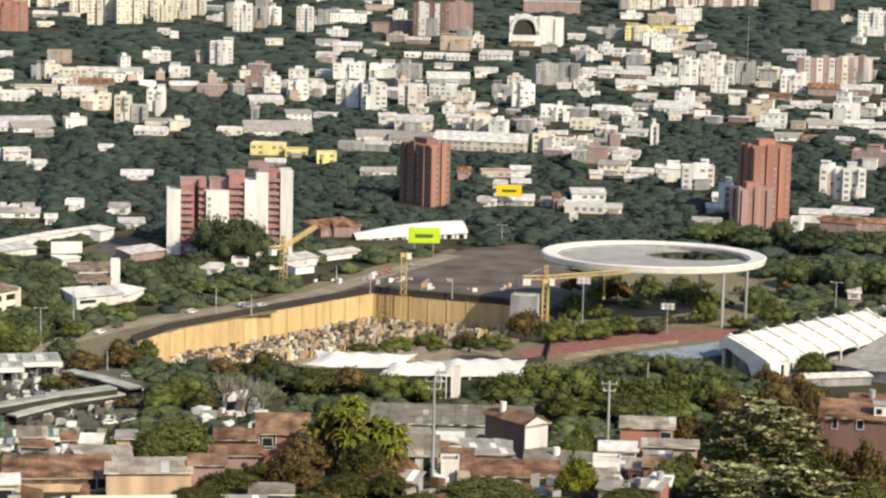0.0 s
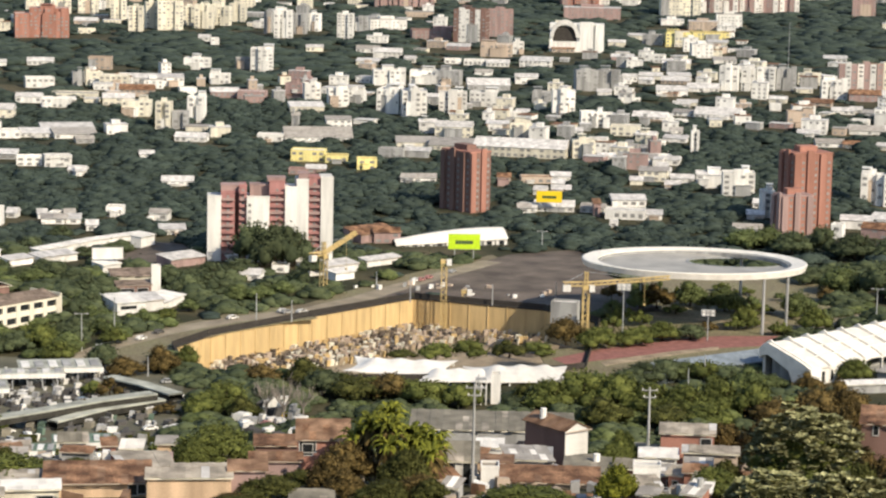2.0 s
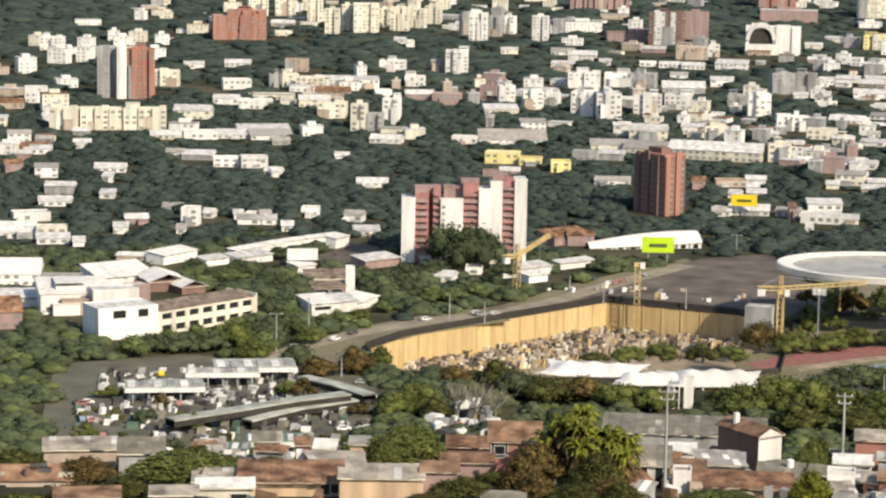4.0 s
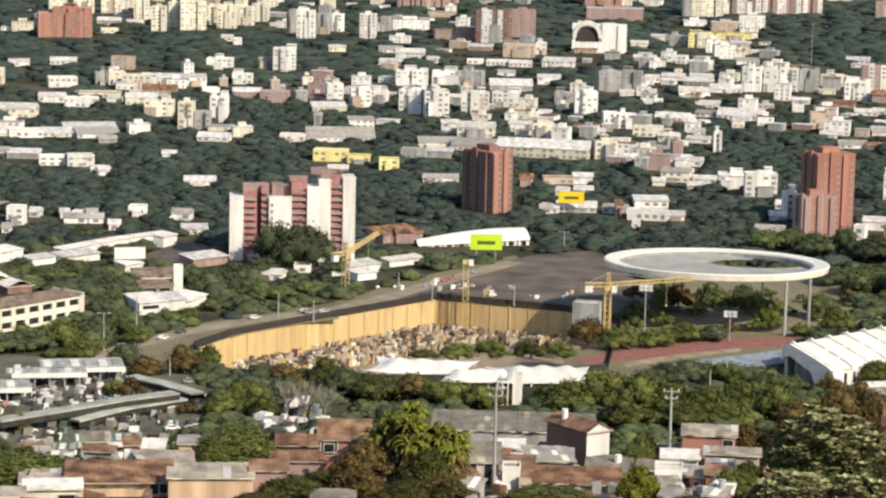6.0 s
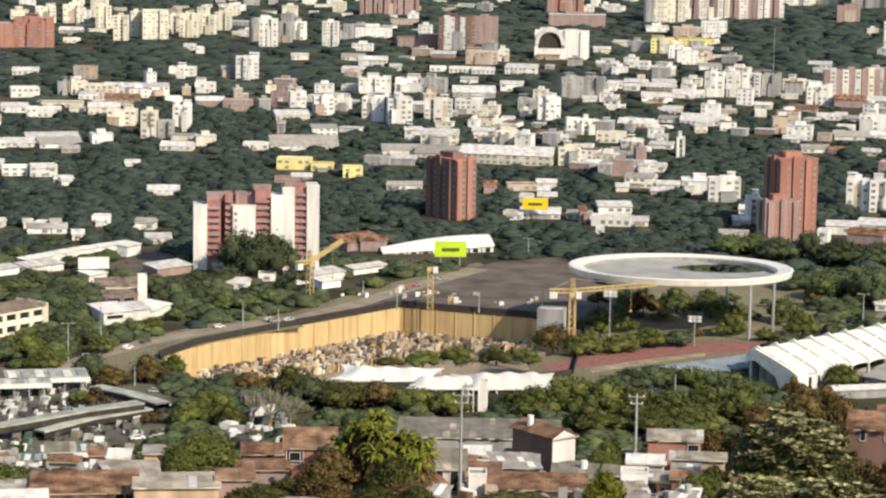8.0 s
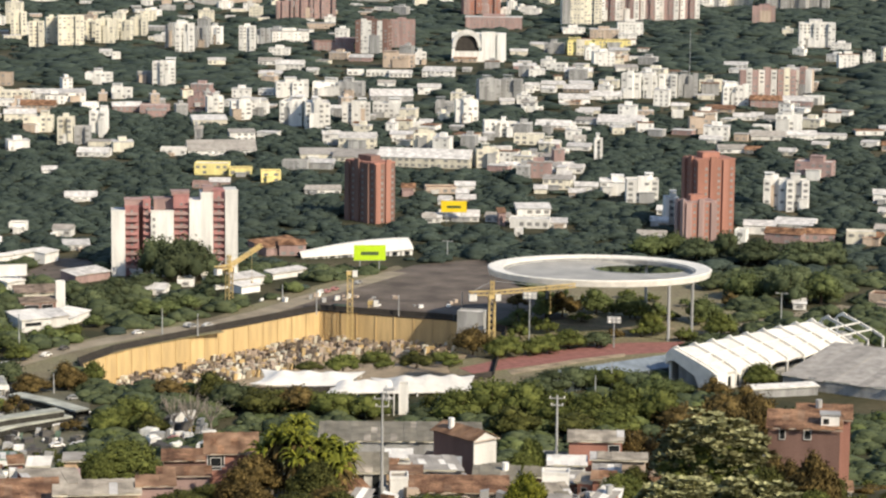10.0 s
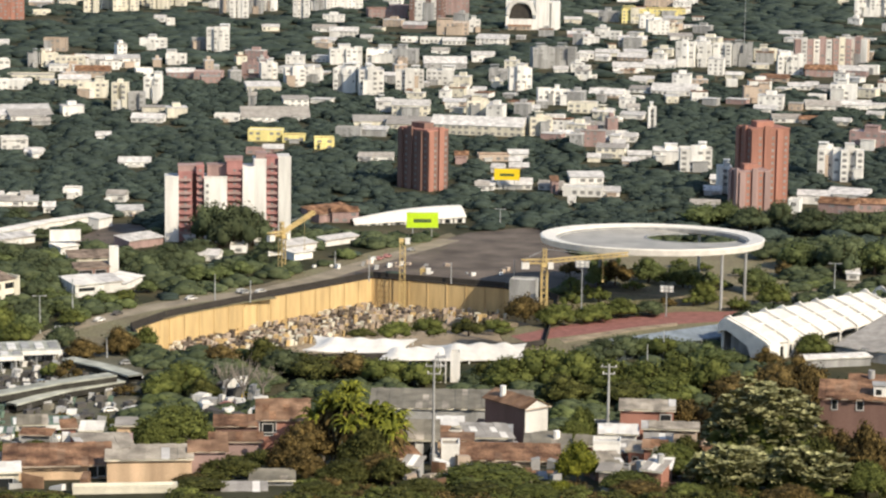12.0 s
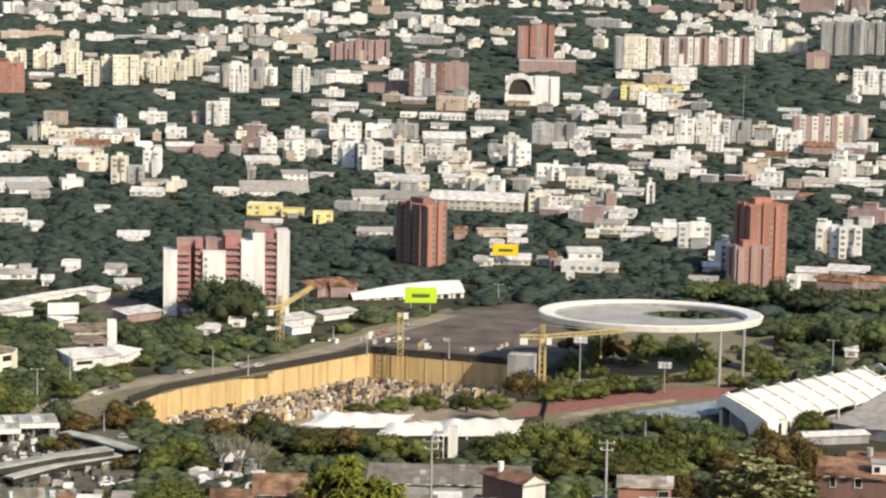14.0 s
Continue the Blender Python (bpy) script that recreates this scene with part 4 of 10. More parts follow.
def ribbon(name, label, category, points, width, mat, z=0.06, thick=0.3):
    """A strip of road or deck along a line, with its edge lines as real kerbs."""
    sh, left, right = Shape(), [], []
    ps = [Vector((*p[:2], p[2] if len(p) > 2 else z)) for p in points]
    for i, p in enumerate(ps):
        d = (ps[min(i + 1, len(ps) - 1)] - ps[max(i - 1, 0)])
        n = Vector((-d.y, d.x, 0)).normalized() * width / 2
        left.append(p + n), right.append(p - n)
    c = len(ps)
    top = left + right
    vs = top + [Vector((p.x, p.y, p.z - thick)) for p in top]
    fs = []
    for i in range(c - 1):
        fs += [(i, i + 1, c + i + 1, c + i), (2 * c + i, 3 * c + i, 3 * c + i + 1, 2 * c + i + 1), (i, 2 * c + i, 2 * c + i + 1, i + 1), (c + i, c + i + 1, 3 * c + i + 1, 3 * c + i)]
    sh.add(vs, fs)
    for p, q in zip(ps, ps[1:]):
        k = max(1, int((q - p).length / 6))
        for i in range(k + 1):
            r = p.lerp(q, i / k)
            claim(r.x, r.y, width * 0.5)
    return slab(name, label, category, sh, mat)


def patch(name, label, outline, mat, z=0.05):
    OPEN.append(outline)
    return slab(name, label, "ground", Shape().column(outline, z - 0.3, z), mat)


def car(x, y, turn, paint, label):
    root = thing("car", label, "car", x, y, land(x, y) + 0.06, turn, "cars on the station yard")
    part("body", Shape().prism([(-2.1, 0.3), (2.1, 0.3), (2.15, 0.75), (1.2, 0.9), (0.7, 1.42), (-1.1, 1.45), (-1.7, 0.95), (-2.15, 0.9)], -0.85, 0.85), paint, root)
    part("window_band", Shape().prism([(-1.5, 0.95), (1.05, 0.92), (0.6, 1.36), (-1.0, 1.38)], -0.87, 0.87), GLASS, root)
    for sx in (-1.35, 1.35):
        for sy in (-0.8, 0.8):
            part("wheel", Shape().prism([(sx + 0.32 * math.cos(k * 0.785), 0.32 + 0.32 * math.sin(k * 0.785)) for k in range(8)], sy - 0.1, sy + 0.1), SHADE, root)


def scatter(name, label, category, outline, count, mats, z, sizes, seed):
    """Loose building rubble, stacks and stumps past counting on a plot."""
    rng, sh = random.Random(seed), Shape()
    xs, ys = [p[0] for p in outline], [p[1] for p in outline]
    done = 0
    while done < count:
        x, y = rng.uniform(min(xs), max(xs)), rng.uniform(min(ys), max(ys))
        if not inside(outline, x, y):
            continue
        done += 1
        w, d, h = rng.uniform(*sizes[0]), rng.uniform(*sizes[0]), rng.uniform(*sizes[1])
        a, o = rng.random() * 3.14, len(sh.v)
        sh.box(-w / 2, -d / 2, 0, w / 2, d / 2, h, rng.randrange(len(mats)))
        sh.v[o:] = [(x + p[0] * math.cos(a) - p[1] * math.sin(a) + 0.15 * p[2], y + p[0] * math.sin(a) + p[1] * math.cos(a), z + p[2]) for p in sh.v[o:]]
    return slab(name, label, category, sh, mats, "stuff")


# Near-black colour of the added girders paints the shade below the ramp decks.
GIRDER_SHADE = material("shade_dark_girder", (0.045, 0.043, 0.036), stain=0.4)
EARTH_DARK = material("dark_dry_earth", (0.165, 0.135, 0.11), stain=0.5, patch=0.08, spread=0.3)
OPEN = []


def blue_stand(x, y, w, d, h, turn):
    """A low stand with a long blue roof that slopes to the hill side."""
    root = thing("blue_roof_stand", "low stand with a long faded blue sheet roof", "grandstand", x, y, 0, turn)
    sh = Shape()
    sh.prism([(-d / 2, h - 2.6), (-d / 2, h - 2.3), (d / 2, h + 0.3), (d / 2, h)], -w / 2, w / 2)
    sh.v = [(p[1], p[0], p[2]) for p in sh.v]
    part("roof", sh, BLUE_ROOF, root)
    part("wall", Shape().box(-w / 2, d / 2 - 0.6, 0, w / 2, d / 2 - 0.3, h), WALLS["blue"], root)
    part("front_wall", Shape().box(-w / 2, -d / 2 + 0.3, 0, w / 2, -d / 2 + 0.6, h - 3.0), DEEP_BLUE, root, "dark blue front wall")
    n = 12
    for i in range(n + 1):
        part("post", Shape().box(-w / 2 + w * i / n - 0.15, -d / 2 + 0.3, 0, -w / 2 + w * i / n + 0.15, -d / 2 + 0.6, h - 2.4), WALLS["white"], root)
    keep_clear(x, y, w, d)


def canopy(x, y, w, d, h, turn, label):
    root = thing("station_canopy", label, "canopy", x, y, 0, turn, "canopies of the bus station")
    part("roof", Shape().box(-w / 2, -d / 2, h, w / 2, d / 2, h + 0.35), PALE_DECK if "green" not in label else GREEN_SHEET, root)
    part("fascia", Shape().box(-w / 2 - 0.1, -d / 2 - 0.1, h - 0.9, w / 2 + 0.1, -d / 2, h + 0.5), WALLS["white"], root, "white fascia board")
    for i in range(6):
        u = -w / 2 + w * (i + 0.5) / 6
        part("skylight", Shape().box(u - w * 0.05, -d * 0.3, h + 0.35, u + w * 0.05, d * 0.3, h + 0.6), WALLS["grey" if i % 2 else "white"], root)
    for i in range(5):
        for s in (-0.42, 0.42):
            part("post", Shape().box(-w / 2 + w * (i + 0.5) / 5 - 0.2, d * s - 0.2, 0, -w / 2 + w * (i + 0.5) / 5 + 0.2, d * s + 0.2, h), STEEL, root)
    keep_clear(x, y, w, d)


PALE_DECK = material("pale_greenish_concrete", (0.42, 0.43, 0.37), stain=0.4, patch=0.2)
GREEN_SHEET = material("faded_green_sheet", (0.13, 0.19, 0.145), stain=0.4)


def arch_block(x, y, w, h, turn):
    """A white apartment block whose front opens in one large round arch."""
    root = thing("arch_block", "white apartment block with one large round arch in its front", "apartment block", x, y, 0, turn)
    part("wall", Shape().box(-w / 2, 1.0, 0, w / 2, 16, h * 0.8), WALLS["white"], root)
    part("tower", Shape().box(w * 0.05, -1.5, 0, w * 0.30, 1.0, h * 0.86), WALLS["white"], root)
    part("tower", Shape().box(w * 0.34, -1.5, 0, w * 0.5, 1.0, h * 0.80), WALLS["white"], root)
    part("podium", Shape().box(-w * 0.5, -2.0, 0, w * 0.05, 1.0, h * 0.30), WALLS["white"], root)
    out, r = [], w * 0.27
    for k in range(13):
        t = math.pi * k / 12
        out.append((-w * 0.22 - r * math.cos(t), h * 0.42 + h * 0.5 * math.sin(t)))
    inner = [(-w * 0.22 + (p[0] + w * 0.22) * 0.76, h * 0.42 + (p[1] - h * 0.42) * 0.72) for p in out]
    s = Shape()
    s.prism(out + list(reversed(inner)), -1.6, 1.0)
    part("arch", s, WALLS["white"], root)
    # A thin near-black sheet paints the shade inside the arch.
    part("recess", Shape().box(-w * 0.44, 0.95, h * 0.3, 0, 1.0, h * 0.72), SHADE, root)
    keep_clear(x, y, w, 16)


def bare_tree(x, y, h, seed):
    """A leafless tree: trunk and forking grey branches."""
    root = thing("bare_tree", "leafless grey tree with thin forked branches", "tree", x, y, land(x, y) - 0.1)
    rng = random.Random(seed)
    part("trunk", Shape().tube([(0, 0, 0), (0.1, 0, h * 0.2), (0, 0.1, h * 0.4)], [0.35, 0.28, 0.22]), BARK_PALE, root)
    for i in range(9):
        a = 6.283 * i / 9 + rng.random() * 0.4
        sh = Shape()
        r, top = h * rng.uniform(0.25, 0.42), h * rng.uniform(0.7, 1.0)
        mid = (r * 0.5 * math.cos(a), r * 0.5 * math.sin(a), h * 0.58)
        tip = (r * math.cos(a), r * math.sin(a), top)
        sh.tube([(0, 0.05, h * rng.uniform(0.25, 0.4)), mid, tip], [0.18, 0.12, 0.05], 5)
        for _ in range(4):
            sh.tube([mid, tuple(m + (t - m) * 0.5 + rng.gauss(0, 0.6) for m, t in zip(mid, tip)), tuple(t + rng.gauss(0, 1.0) for t in tip)], [0.09, 0.06, 0.03], 4)
        part("branch", sh, BARK_PALE, root)
    claim(x, y, h * 0.3)


def scaffold(x, y, w, h, turn):
    root = thing("scaffold", "open white steel scaffold frame on three levels", "scaffold", x, y, 0, turn)
    for i in range(3):
        for j in (-1, 1):
            part("upright", Shape().box(-w / 2 + w * i / 2 - 0.15, j * 1.2 - 0.15, 0, -w / 2 + w * i / 2 + 0.15, j * 1.2 + 0.15, h), WALLS["white"], root)
    for k in (0.33, 0.66, 1.0):
        part("platform", Shape().box(-w / 2, -1.4, h * k - 0.2, w / 2, 1.4, h * k), WALLS["grey"], root)
    claim(x, y, w)




FAR_HOUSES = []


def far_house(x, y, w, d, h, turn, slot, rng=random.Random(99)):
    """A small distant house for the joined mass: body, roof slab, stair head and windows."""
    sh = Shape()
    sh.box(-w / 2, -d / 2, 0, w / 2, d / 2, h, slot)
    sh.box(-w / 2 - 0.3, -d / 2 - 0.3, h, w / 2 + 0.3, d / 2 + 0.3, h + 0.3, rng.choice((5, 5, 5, 5, 7, 6)))
    if h > 5:
        sh.box(-w * 0.2, -d * 0.1, h + 0.3, w * 0.2, d * 0.4, h + 2.3, slot)
    n = max(1, int(w / 3.3))
    for j in range(max(1, int(h / 2.7))):
        for i in range(n):
            if rng.random() < 0.35:
                continue
            u = -w / 2 + w * (i + 0.5) / n
            sh.box(u - 0.7, -d / 2 - 0.05, j * 2.8 + 0.9, u + 0.7, -d / 2 + 0.1, j * 2.8 + 2.2, 8)
    FAR_HOUSES.append((sh, x, y, radians(turn)))
    keep_clear(x, y, w, d)


# ---- the city, block by block ----
patch("pavement_plot", "bare brown earth behind the building pit", [(-50.4, 928.8), (-35.5, 965.0), (-10.5, 1008.0), (14.4, 1054.5), (45.3, 1074.2), (52.1, 1016.5), (68.6, 929.7), (47.5, 917.9), (27.7, 936.3), (-22.5, 956.6)], EARTH_DARK)
patch("arena_ground", "scrubby dry grass round the arena", [(53.6, 1003.0), (138.7, 1028.4), (131.2, 937.5), (102.3, 880.9), (64.7, 872.3), (37.2, 861.0), (50.0, 927.4)], DRY, 0.03)
patch("sports_ground", "parched olive sports ground round the running track", [(21.7, 847.3), (45.0, 863.9), (69.3, 883.3), (107.7, 894.2), (101.9, 829.6), (52.6, 799.1), (38.8, 809.0), (24.7, 816.5)], DRY, 0.06)
patch("running_track", "red running track with a pale inner lane", [(26.1, 836.2), (44.6, 855.8), (68.7, 874.8), (84.9, 883.0), (106.7, 885.6), (104.8, 868.8), (79.1, 859.8), (63.2, 850.1), (43.7, 836.3), (30.4, 827.2)], TRACK, 0.12)
patch("lane_strip", "pale beige strip beside the running track", [(41.7, 832.3), (67.2, 853.5), (83.2, 863.3), (82.7, 858.2), (66.7, 846.6), (43.2, 825.9)], EARTH, 0.16)
patch("infield", "dry olive infield grass", [(44.9, 823.3), (100.9, 868.4), (101.5, 856.4), (56.9, 811.0)], DRY, 0.2)
patch("station_yard", "grey asphalt yard of a bus station", [(-193.1, 796.9), (-156.7, 819.3), (-118.2, 816.2), (-89.7, 788.9), (-85.3, 757.8), (-84.3, 727.2), (-76.4, 686.2), (-97.8, 665.0), (-164.4, 646.8)], ASPHALT, 0.03)
patch("dry_verge", "dry grass and dust along the bending road", [(-128.9, 804.0), (-109.0, 872.5), (-87.0, 904.6), (-60.7, 928.7), (-32.1, 988.8), (-10.8, 1024.7), (7.4, 1053.6), (14.1, 1031.1), (-10.2, 981.2), (-34.5, 940.4), (-57.2, 906.1), (-89.1, 866.6), (-97.8, 843.3), (-103.7, 802.3)], DRY, 0.02)
patch("brown_plot", "bare brown earth beside the billboard", [(-150.3, 999.2), (-131.9, 1066.6), (-111.8, 1066.3), (-113.6, 1029.8), (-121.5, 1000.3)], EARTH_DARK, 0.05)
ribbon("road_bend", "worn grey road that bends round the building pit", "road", [(-143.2, 784.9), (-127.6, 818.8), (-118.3, 842.9), (-104.5, 867.8), (-85.7, 891.5), (-59.7, 913.7), (-42.8, 939.3), (-27.2, 971.2), (-10.5, 1002.5), (7.3, 1035.9)], 9, DUSTY)
ribbon("road_verge", "pale dusty shoulder of the road", "road", [(-121.2, 812.2), (-108.9, 842.0), (-89.7, 872.8), (-72.2, 894.2), (-59.1, 905.8)], 14, DRY, 0.04)
ribbon("road_far", "grey road on the far side of the arena", "road", [(103.5, 891.6), (128.1, 914.2), (152.4, 940.1), (176.8, 961.3)], 8, DUSTY)
ribbon("dirt_path", "pale dirt path across the arena grounds", "road", [(55.8, 922.3), (73.8, 916.6), (91.6, 912.0), (105.6, 911.5)], 3, EARTH)
slab_tower(-81.5, 1023.4, 6.6)
brick_tower(-4.6, 1186.3, 40, 12.2, 20.5, 27.3, "dark", "brick", "dark brown and orange brick apartment tower, left ribs coloured darker for shade", "dark")
brick_tower(147.5, 1155.6, 18, 18.7, 14.0, 33.4, "brick", "brick", "orange brick apartment tower with fluted upright ribs")
brick_tower(139.4, 1132.8, 16, 14.7, 10.0, 17.0, "brick", "pink", "lower orange brick wing with fluted ribs before a taller tower")
ring_roof(78.1, 911.6, 22, 39.9, 30.0, -3)
exhibition_hall(-32.5, 1068.3, 15.3, 48.4)
billboard(-4.1, 1034.3, 5.0, 12.8, 6.1, 4.2, LIME, "lime green billboard with dark unreadable lettering")
billboard(33.8, 1181.2, 4.9, 11.7, 5.2, -1.6, SIGN_YELLOW, "bright yellow billboard above a white shop roof")
billboard(-141.6, 990.1, 4.8, 11.9, 4.4, 14.1, WALLS["white"], "blank white billboard beside the road", bars=False)
arch_block(80.4, 2142.1, 44.8, 28.9, -2.2)
crane(-55.8, 951.7, -11.0, 24.2, 48.0, 17.0, 7.0, "yellow tower crane with a raised jib at the pit edge", 6.2)
crane(-10.8, 936.6, -11.0, 25.8, 0.0, 0.0, 0.0, "yellow crane mast standing in the building pit", 0.0)
crane(38.0, 865.1, 0.0, 18.4, 10.0, 29.0, 8.0, "yellow tower crane with a long jib beside the pit", 2.0)
crane(-3.1, 940.9, -11.0, 14.1, 0.0, 0.0, 0.0, "short yellow crane mast in the building pit", 0.0)
tent_roof(-22.5, 811.0, 34.0, 24.0, 1.0, 4.6, -6.0, "white stretched membrane roof of a market hall", True)
tent_roof(-4.0, 800.0, 27.0, 21.0, 0.9, 4.0, 6.0, "white sagging membrane roof of a market hall", True)
tent_roof(15.5, 802.0, 34.0, 24.0, 1.0, 5.4, 8.0, "large white membrane roof with a broad front", True)
building(7.4, 765.8, 2.9, 4.0, 8.9, -0.6, "white", "flat", "pale", name="stair_tower", category="tower", label="slender white stair tower before the membrane roofs")
grandstand(95.0, 813.1, 159.6, 877.9, 17.0, 11.0, 5.0, 10)
blue_stand(74.5, 813.5, 53.3, 6.5, 5.6, 36.5)
shack(146.3, 796.0, 4.0, -36.0, 44.0, 37.0, 4.3, "grey", "zinc", "big grey sheet-metal hall with one broad sloping roof", 5.0, strip=3.0)
shack(126.5, 793.3, 3.0, 15.2, 23.0, 4.5, 3.2, "grey", "white", "long low grey shed with a white sheet roof", 0.5)
mast(-127.2, 830.2, 12.5, "lamp", 8.7)
mast(-120.4, 857.7, 13.4, "plain", 8.0)
mast(50.6, 862.5, 19.9, "flood", -3.4)
mast(80.3, 874.1, 9.7, "flood", -5.2)
mast(144.2, 916.2, 12.3, "lamp", -8.9)
mast(-75.7, 893.8, 9.5, "plain", 4.8)
mast(-100.8, 792.9, 6.4, "plain", 7.2)
mast(28.1, 1068.7, 8.0, "lamp", -1.5)
mast(2.2, 762.9, 9.3, "plain", -0.2)
mast(65.4, 769.4, 11.2, "plain", -4.9)
mast(73.0, 799.5, 9.8, "plain", -5.2)
mast(-23.0, 935.9, 9.7, "plain", 1.4)
mast(7.0, 933.7, 7.8, "plain", -0.4)
mast(-36.5, 964.9, 6.4, "plain", 2.2)
mast(30.0, 930.7, 9.7, "plain", -1.8)
mast(229.1, 1923.8, 42.3, "plain", -6.8)
mast(-63.1, 890.9, 7.9, "plain", 4.0)
tree(-86.1, 1008.7, 17.5, "dark", 1, 1.4, tall=1.45)
tree(-78.1, 1005.6, 19.0, "dark", 1, 0.6, tall=1.52)
tree(-70.7, 1010.8, 15.5, "dark", 1, 2.4, tall=1.40)
tree(-90.4, 983.6, 13.1, "dark", 1, 0.9, tall=0.93)
tree(-62.9, 994.0, 11.0, "dark", 1, 0.4, tall=0.97)
tree(-99.7, 969.3, 12.9, "dark", 1, 2.4, tall=0.93)
tree(-105.4, 943.4, 12.6, "dark", 1, 5.5, tall=0.93)
tree(132.4, 1071.4, 16.6, "dark", 1, 4.8, tall=0.89)
tree(145.7, 1073.3, 11.9, "dark", 1, 4.6, tall=1.50)
tree(124.6, 1085.7, 14.4, "green", 1, 1.3, tall=1.04)
tree(156.8, 1059.8, 18.9, "dark", 1, 3.2, tall=0.87)
tree(172.3, 1054.6, 18.8, "dark", 1, 1.7, tall=0.87)
tree(184.2, 1056.2, 16.5, "dark", 1, 1.0, tall=1.09)
tree(114.9, 1084.3, 19.2, "green", 1, 0.6, tall=0.69)
tree(140.5, 975.3, 17.4, "green", 1, 1.3, tall=0.95)
tree(154.0, 964.5, 17.2, "dark", 1, 5.6, tall=1.22)
tree(167.0, 966.2, 17.3, "green", 1, 5.0, tall=1.04)
tree(130.7, 999.9, 15.6, "dark", 1, 4.8, tall=0.69)
tree(-38.4, 777.4, 10.4, "olive", 1, 1.2, tall=0.79)
tree(-30.4, 771.7, 10.3, "moss", 1, 1.7, tall=0.93)
tree(-20.8, 764.5, 10.2, "moss", 1, 5.8, tall=1.02)
tree(-10.5, 761.6, 10.2, "moss", 1, 0.5, tall=1.00)
tree(-0.4, 761.8, 8.5, "moss", 1, 2.0, tall=0.94)
tree(16.5, 760.4, 10.2, "olive", 1, 3.0, tall=0.97)
tree(-44.9, 770.1, 13.7, "dark", 1, 1.5, tall=0.87)
tree(-34.3, 763.1, 15.3, "olive", 1, 0.5, tall=0.77)
tree(-24.1, 764.2, 13.6, "brown", 1, 5.0, tall=0.95)
tree(-13.8, 757.3, 13.5, "moss", 1, 5.5, tall=0.87)
tree(-3.7, 756.7, 11.8, "moss", 1, 4.2, tall=0.93)
tree(-51.1, 786.2, 12.2, "olive", 1, 5.1, tall=0.99)
tree(-71.3, 743.6, 13.3, "moss", 1, 1.2, tall=1.01)
tree(-77.5, 739.1, 11.6, "moss", 1, 3.6, tall=0.99)
tree(-65.4, 732.8, 9.8, "olive", 1, 2.7, tall=1.04)
tree(-64.9, 784.7, 12.2, "brown", 1, 1.8, tall=0.79)
tree(14.7, 752.3, 11.7, "dark", 1, 0.5, tall=0.60)
tree(23.1, 753.2, 15.1, "moss", 1, 3.8, tall=1.00)
tree(33.3, 758.2, 16.9, "moss", 1, 3.1, tall=1.04)
tree(43.3, 755.2, 15.1, "moss", 1, 2.8, tall=1.16)
tree(53.2, 752.4, 15.1, "moss", 1, 0.9, tall=1.00)
tree(63.0, 749.5, 15.1, "moss", 1, 1.2, tall=1.00)
tree(73.4, 754.4, 15.2, "moss", 1, 5.5, tall=1.08)
tree(83.2, 751.5, 13.5, "moss", 1, 3.8, tall=1.22)
tree(39.2, 739.5, 14.8, "olive", 1, 1.1, tall=0.77)
tree(57.2, 737.6, 14.8, "olive", 1, 4.5, tall=0.69)
tree(68.8, 738.7, 14.9, "moss", 1, 3.8, tall=0.69)
tree(89.1, 744.5, 15.0, "brown", 1, 5.4, tall=0.77)
tree(100.9, 745.7, 15.1, "brown", 1, 5.0, tall=1.08)
tree(110.3, 754.3, 13.6, "brown", 1, 1.4, tall=1.22)
tree(121.4, 809.1, 10.9, "moss", 1, 3.7, tall=1.04)
tree(104.2, 785.8, 8.8, "brown", 1, 0.3, tall=1.25)
tree(-11.8, 831.0, 11.1, "moss", 1, 0.5, tall=0.81)
tree(-0.8, 835.1, 11.1, "moss", 1, 4.4, tall=0.79)
tree(12.2, 836.5, 11.1, "olive", 1, 0.1, tall=0.74)
tree(21.6, 841.4, 11.2, "moss", 1, 1.9, tall=0.60)
tree(31.5, 860.3, 13.3, "brown", 1, 4.7, tall=1.09)
tree(41.8, 856.5, 13.3, "moss", 1, 5.2, tall=0.89)
tree(54.5, 863.0, 13.4, "moss", 1, 4.1, tall=0.75)
tree(64.7, 872.3, 11.6, "moss", 1, 1.8, tall=0.86)
tree(74.6, 875.5, 11.7, "dark", 1, 5.4, tall=0.69)
tree(-22.8, 829.7, 9.2, "olive", 1, 0.8, tall=0.56)
tree(66.9, 935.3, 12.4, "brown", 1, 2.3, tall=1.04)
tree(79.9, 942.9, 12.5, "green", 1, 5.8, tall=1.04)
tree(91.4, 932.5, 12.4, "green", 1, 2.0, tall=1.16)
tree(60.6, 934.6, 10.3, "green", 1, 0.1, tall=0.97)
tree(117.2, 924.2, 12.3, "green", 1, 0.3, tall=1.16)
tree(119.9, 896.7, 12.0, "moss", 1, 2.2, tall=1.04)
tree(96.3, 899.3, 10.0, "moss", 1, 6.0, tall=1.11)
tree(-132.1, 812.8, 11.0, "moss", 1, 0.6, tall=0.93)
tree(-116.6, 805.4, 10.8, "dark", 1, 2.5, tall=1.04)
tree(-107.8, 793.0, 12.4, "brown", 1, 0.7, tall=0.69)
tree(-97.1, 798.6, 10.7, "brown", 1, 0.3, tall=1.16)
tree(-90.2, 808.3, 7.2, "moss", 1, 3.6, tall=1.50)
tree(-131.1, 841.4, 11.3, "dark", 1, 3.6, tall=0.93)
tree(-140.5, 830.6, 13.1, "moss", 1, 2.9, tall=0.99)
tree(-131.7, 709.7, 5.7, "moss", 0, 1.9, tall=1.47)
tree(-147.1, 737.3, 5.5, "brown", 0, 0.7, tall=1.32)
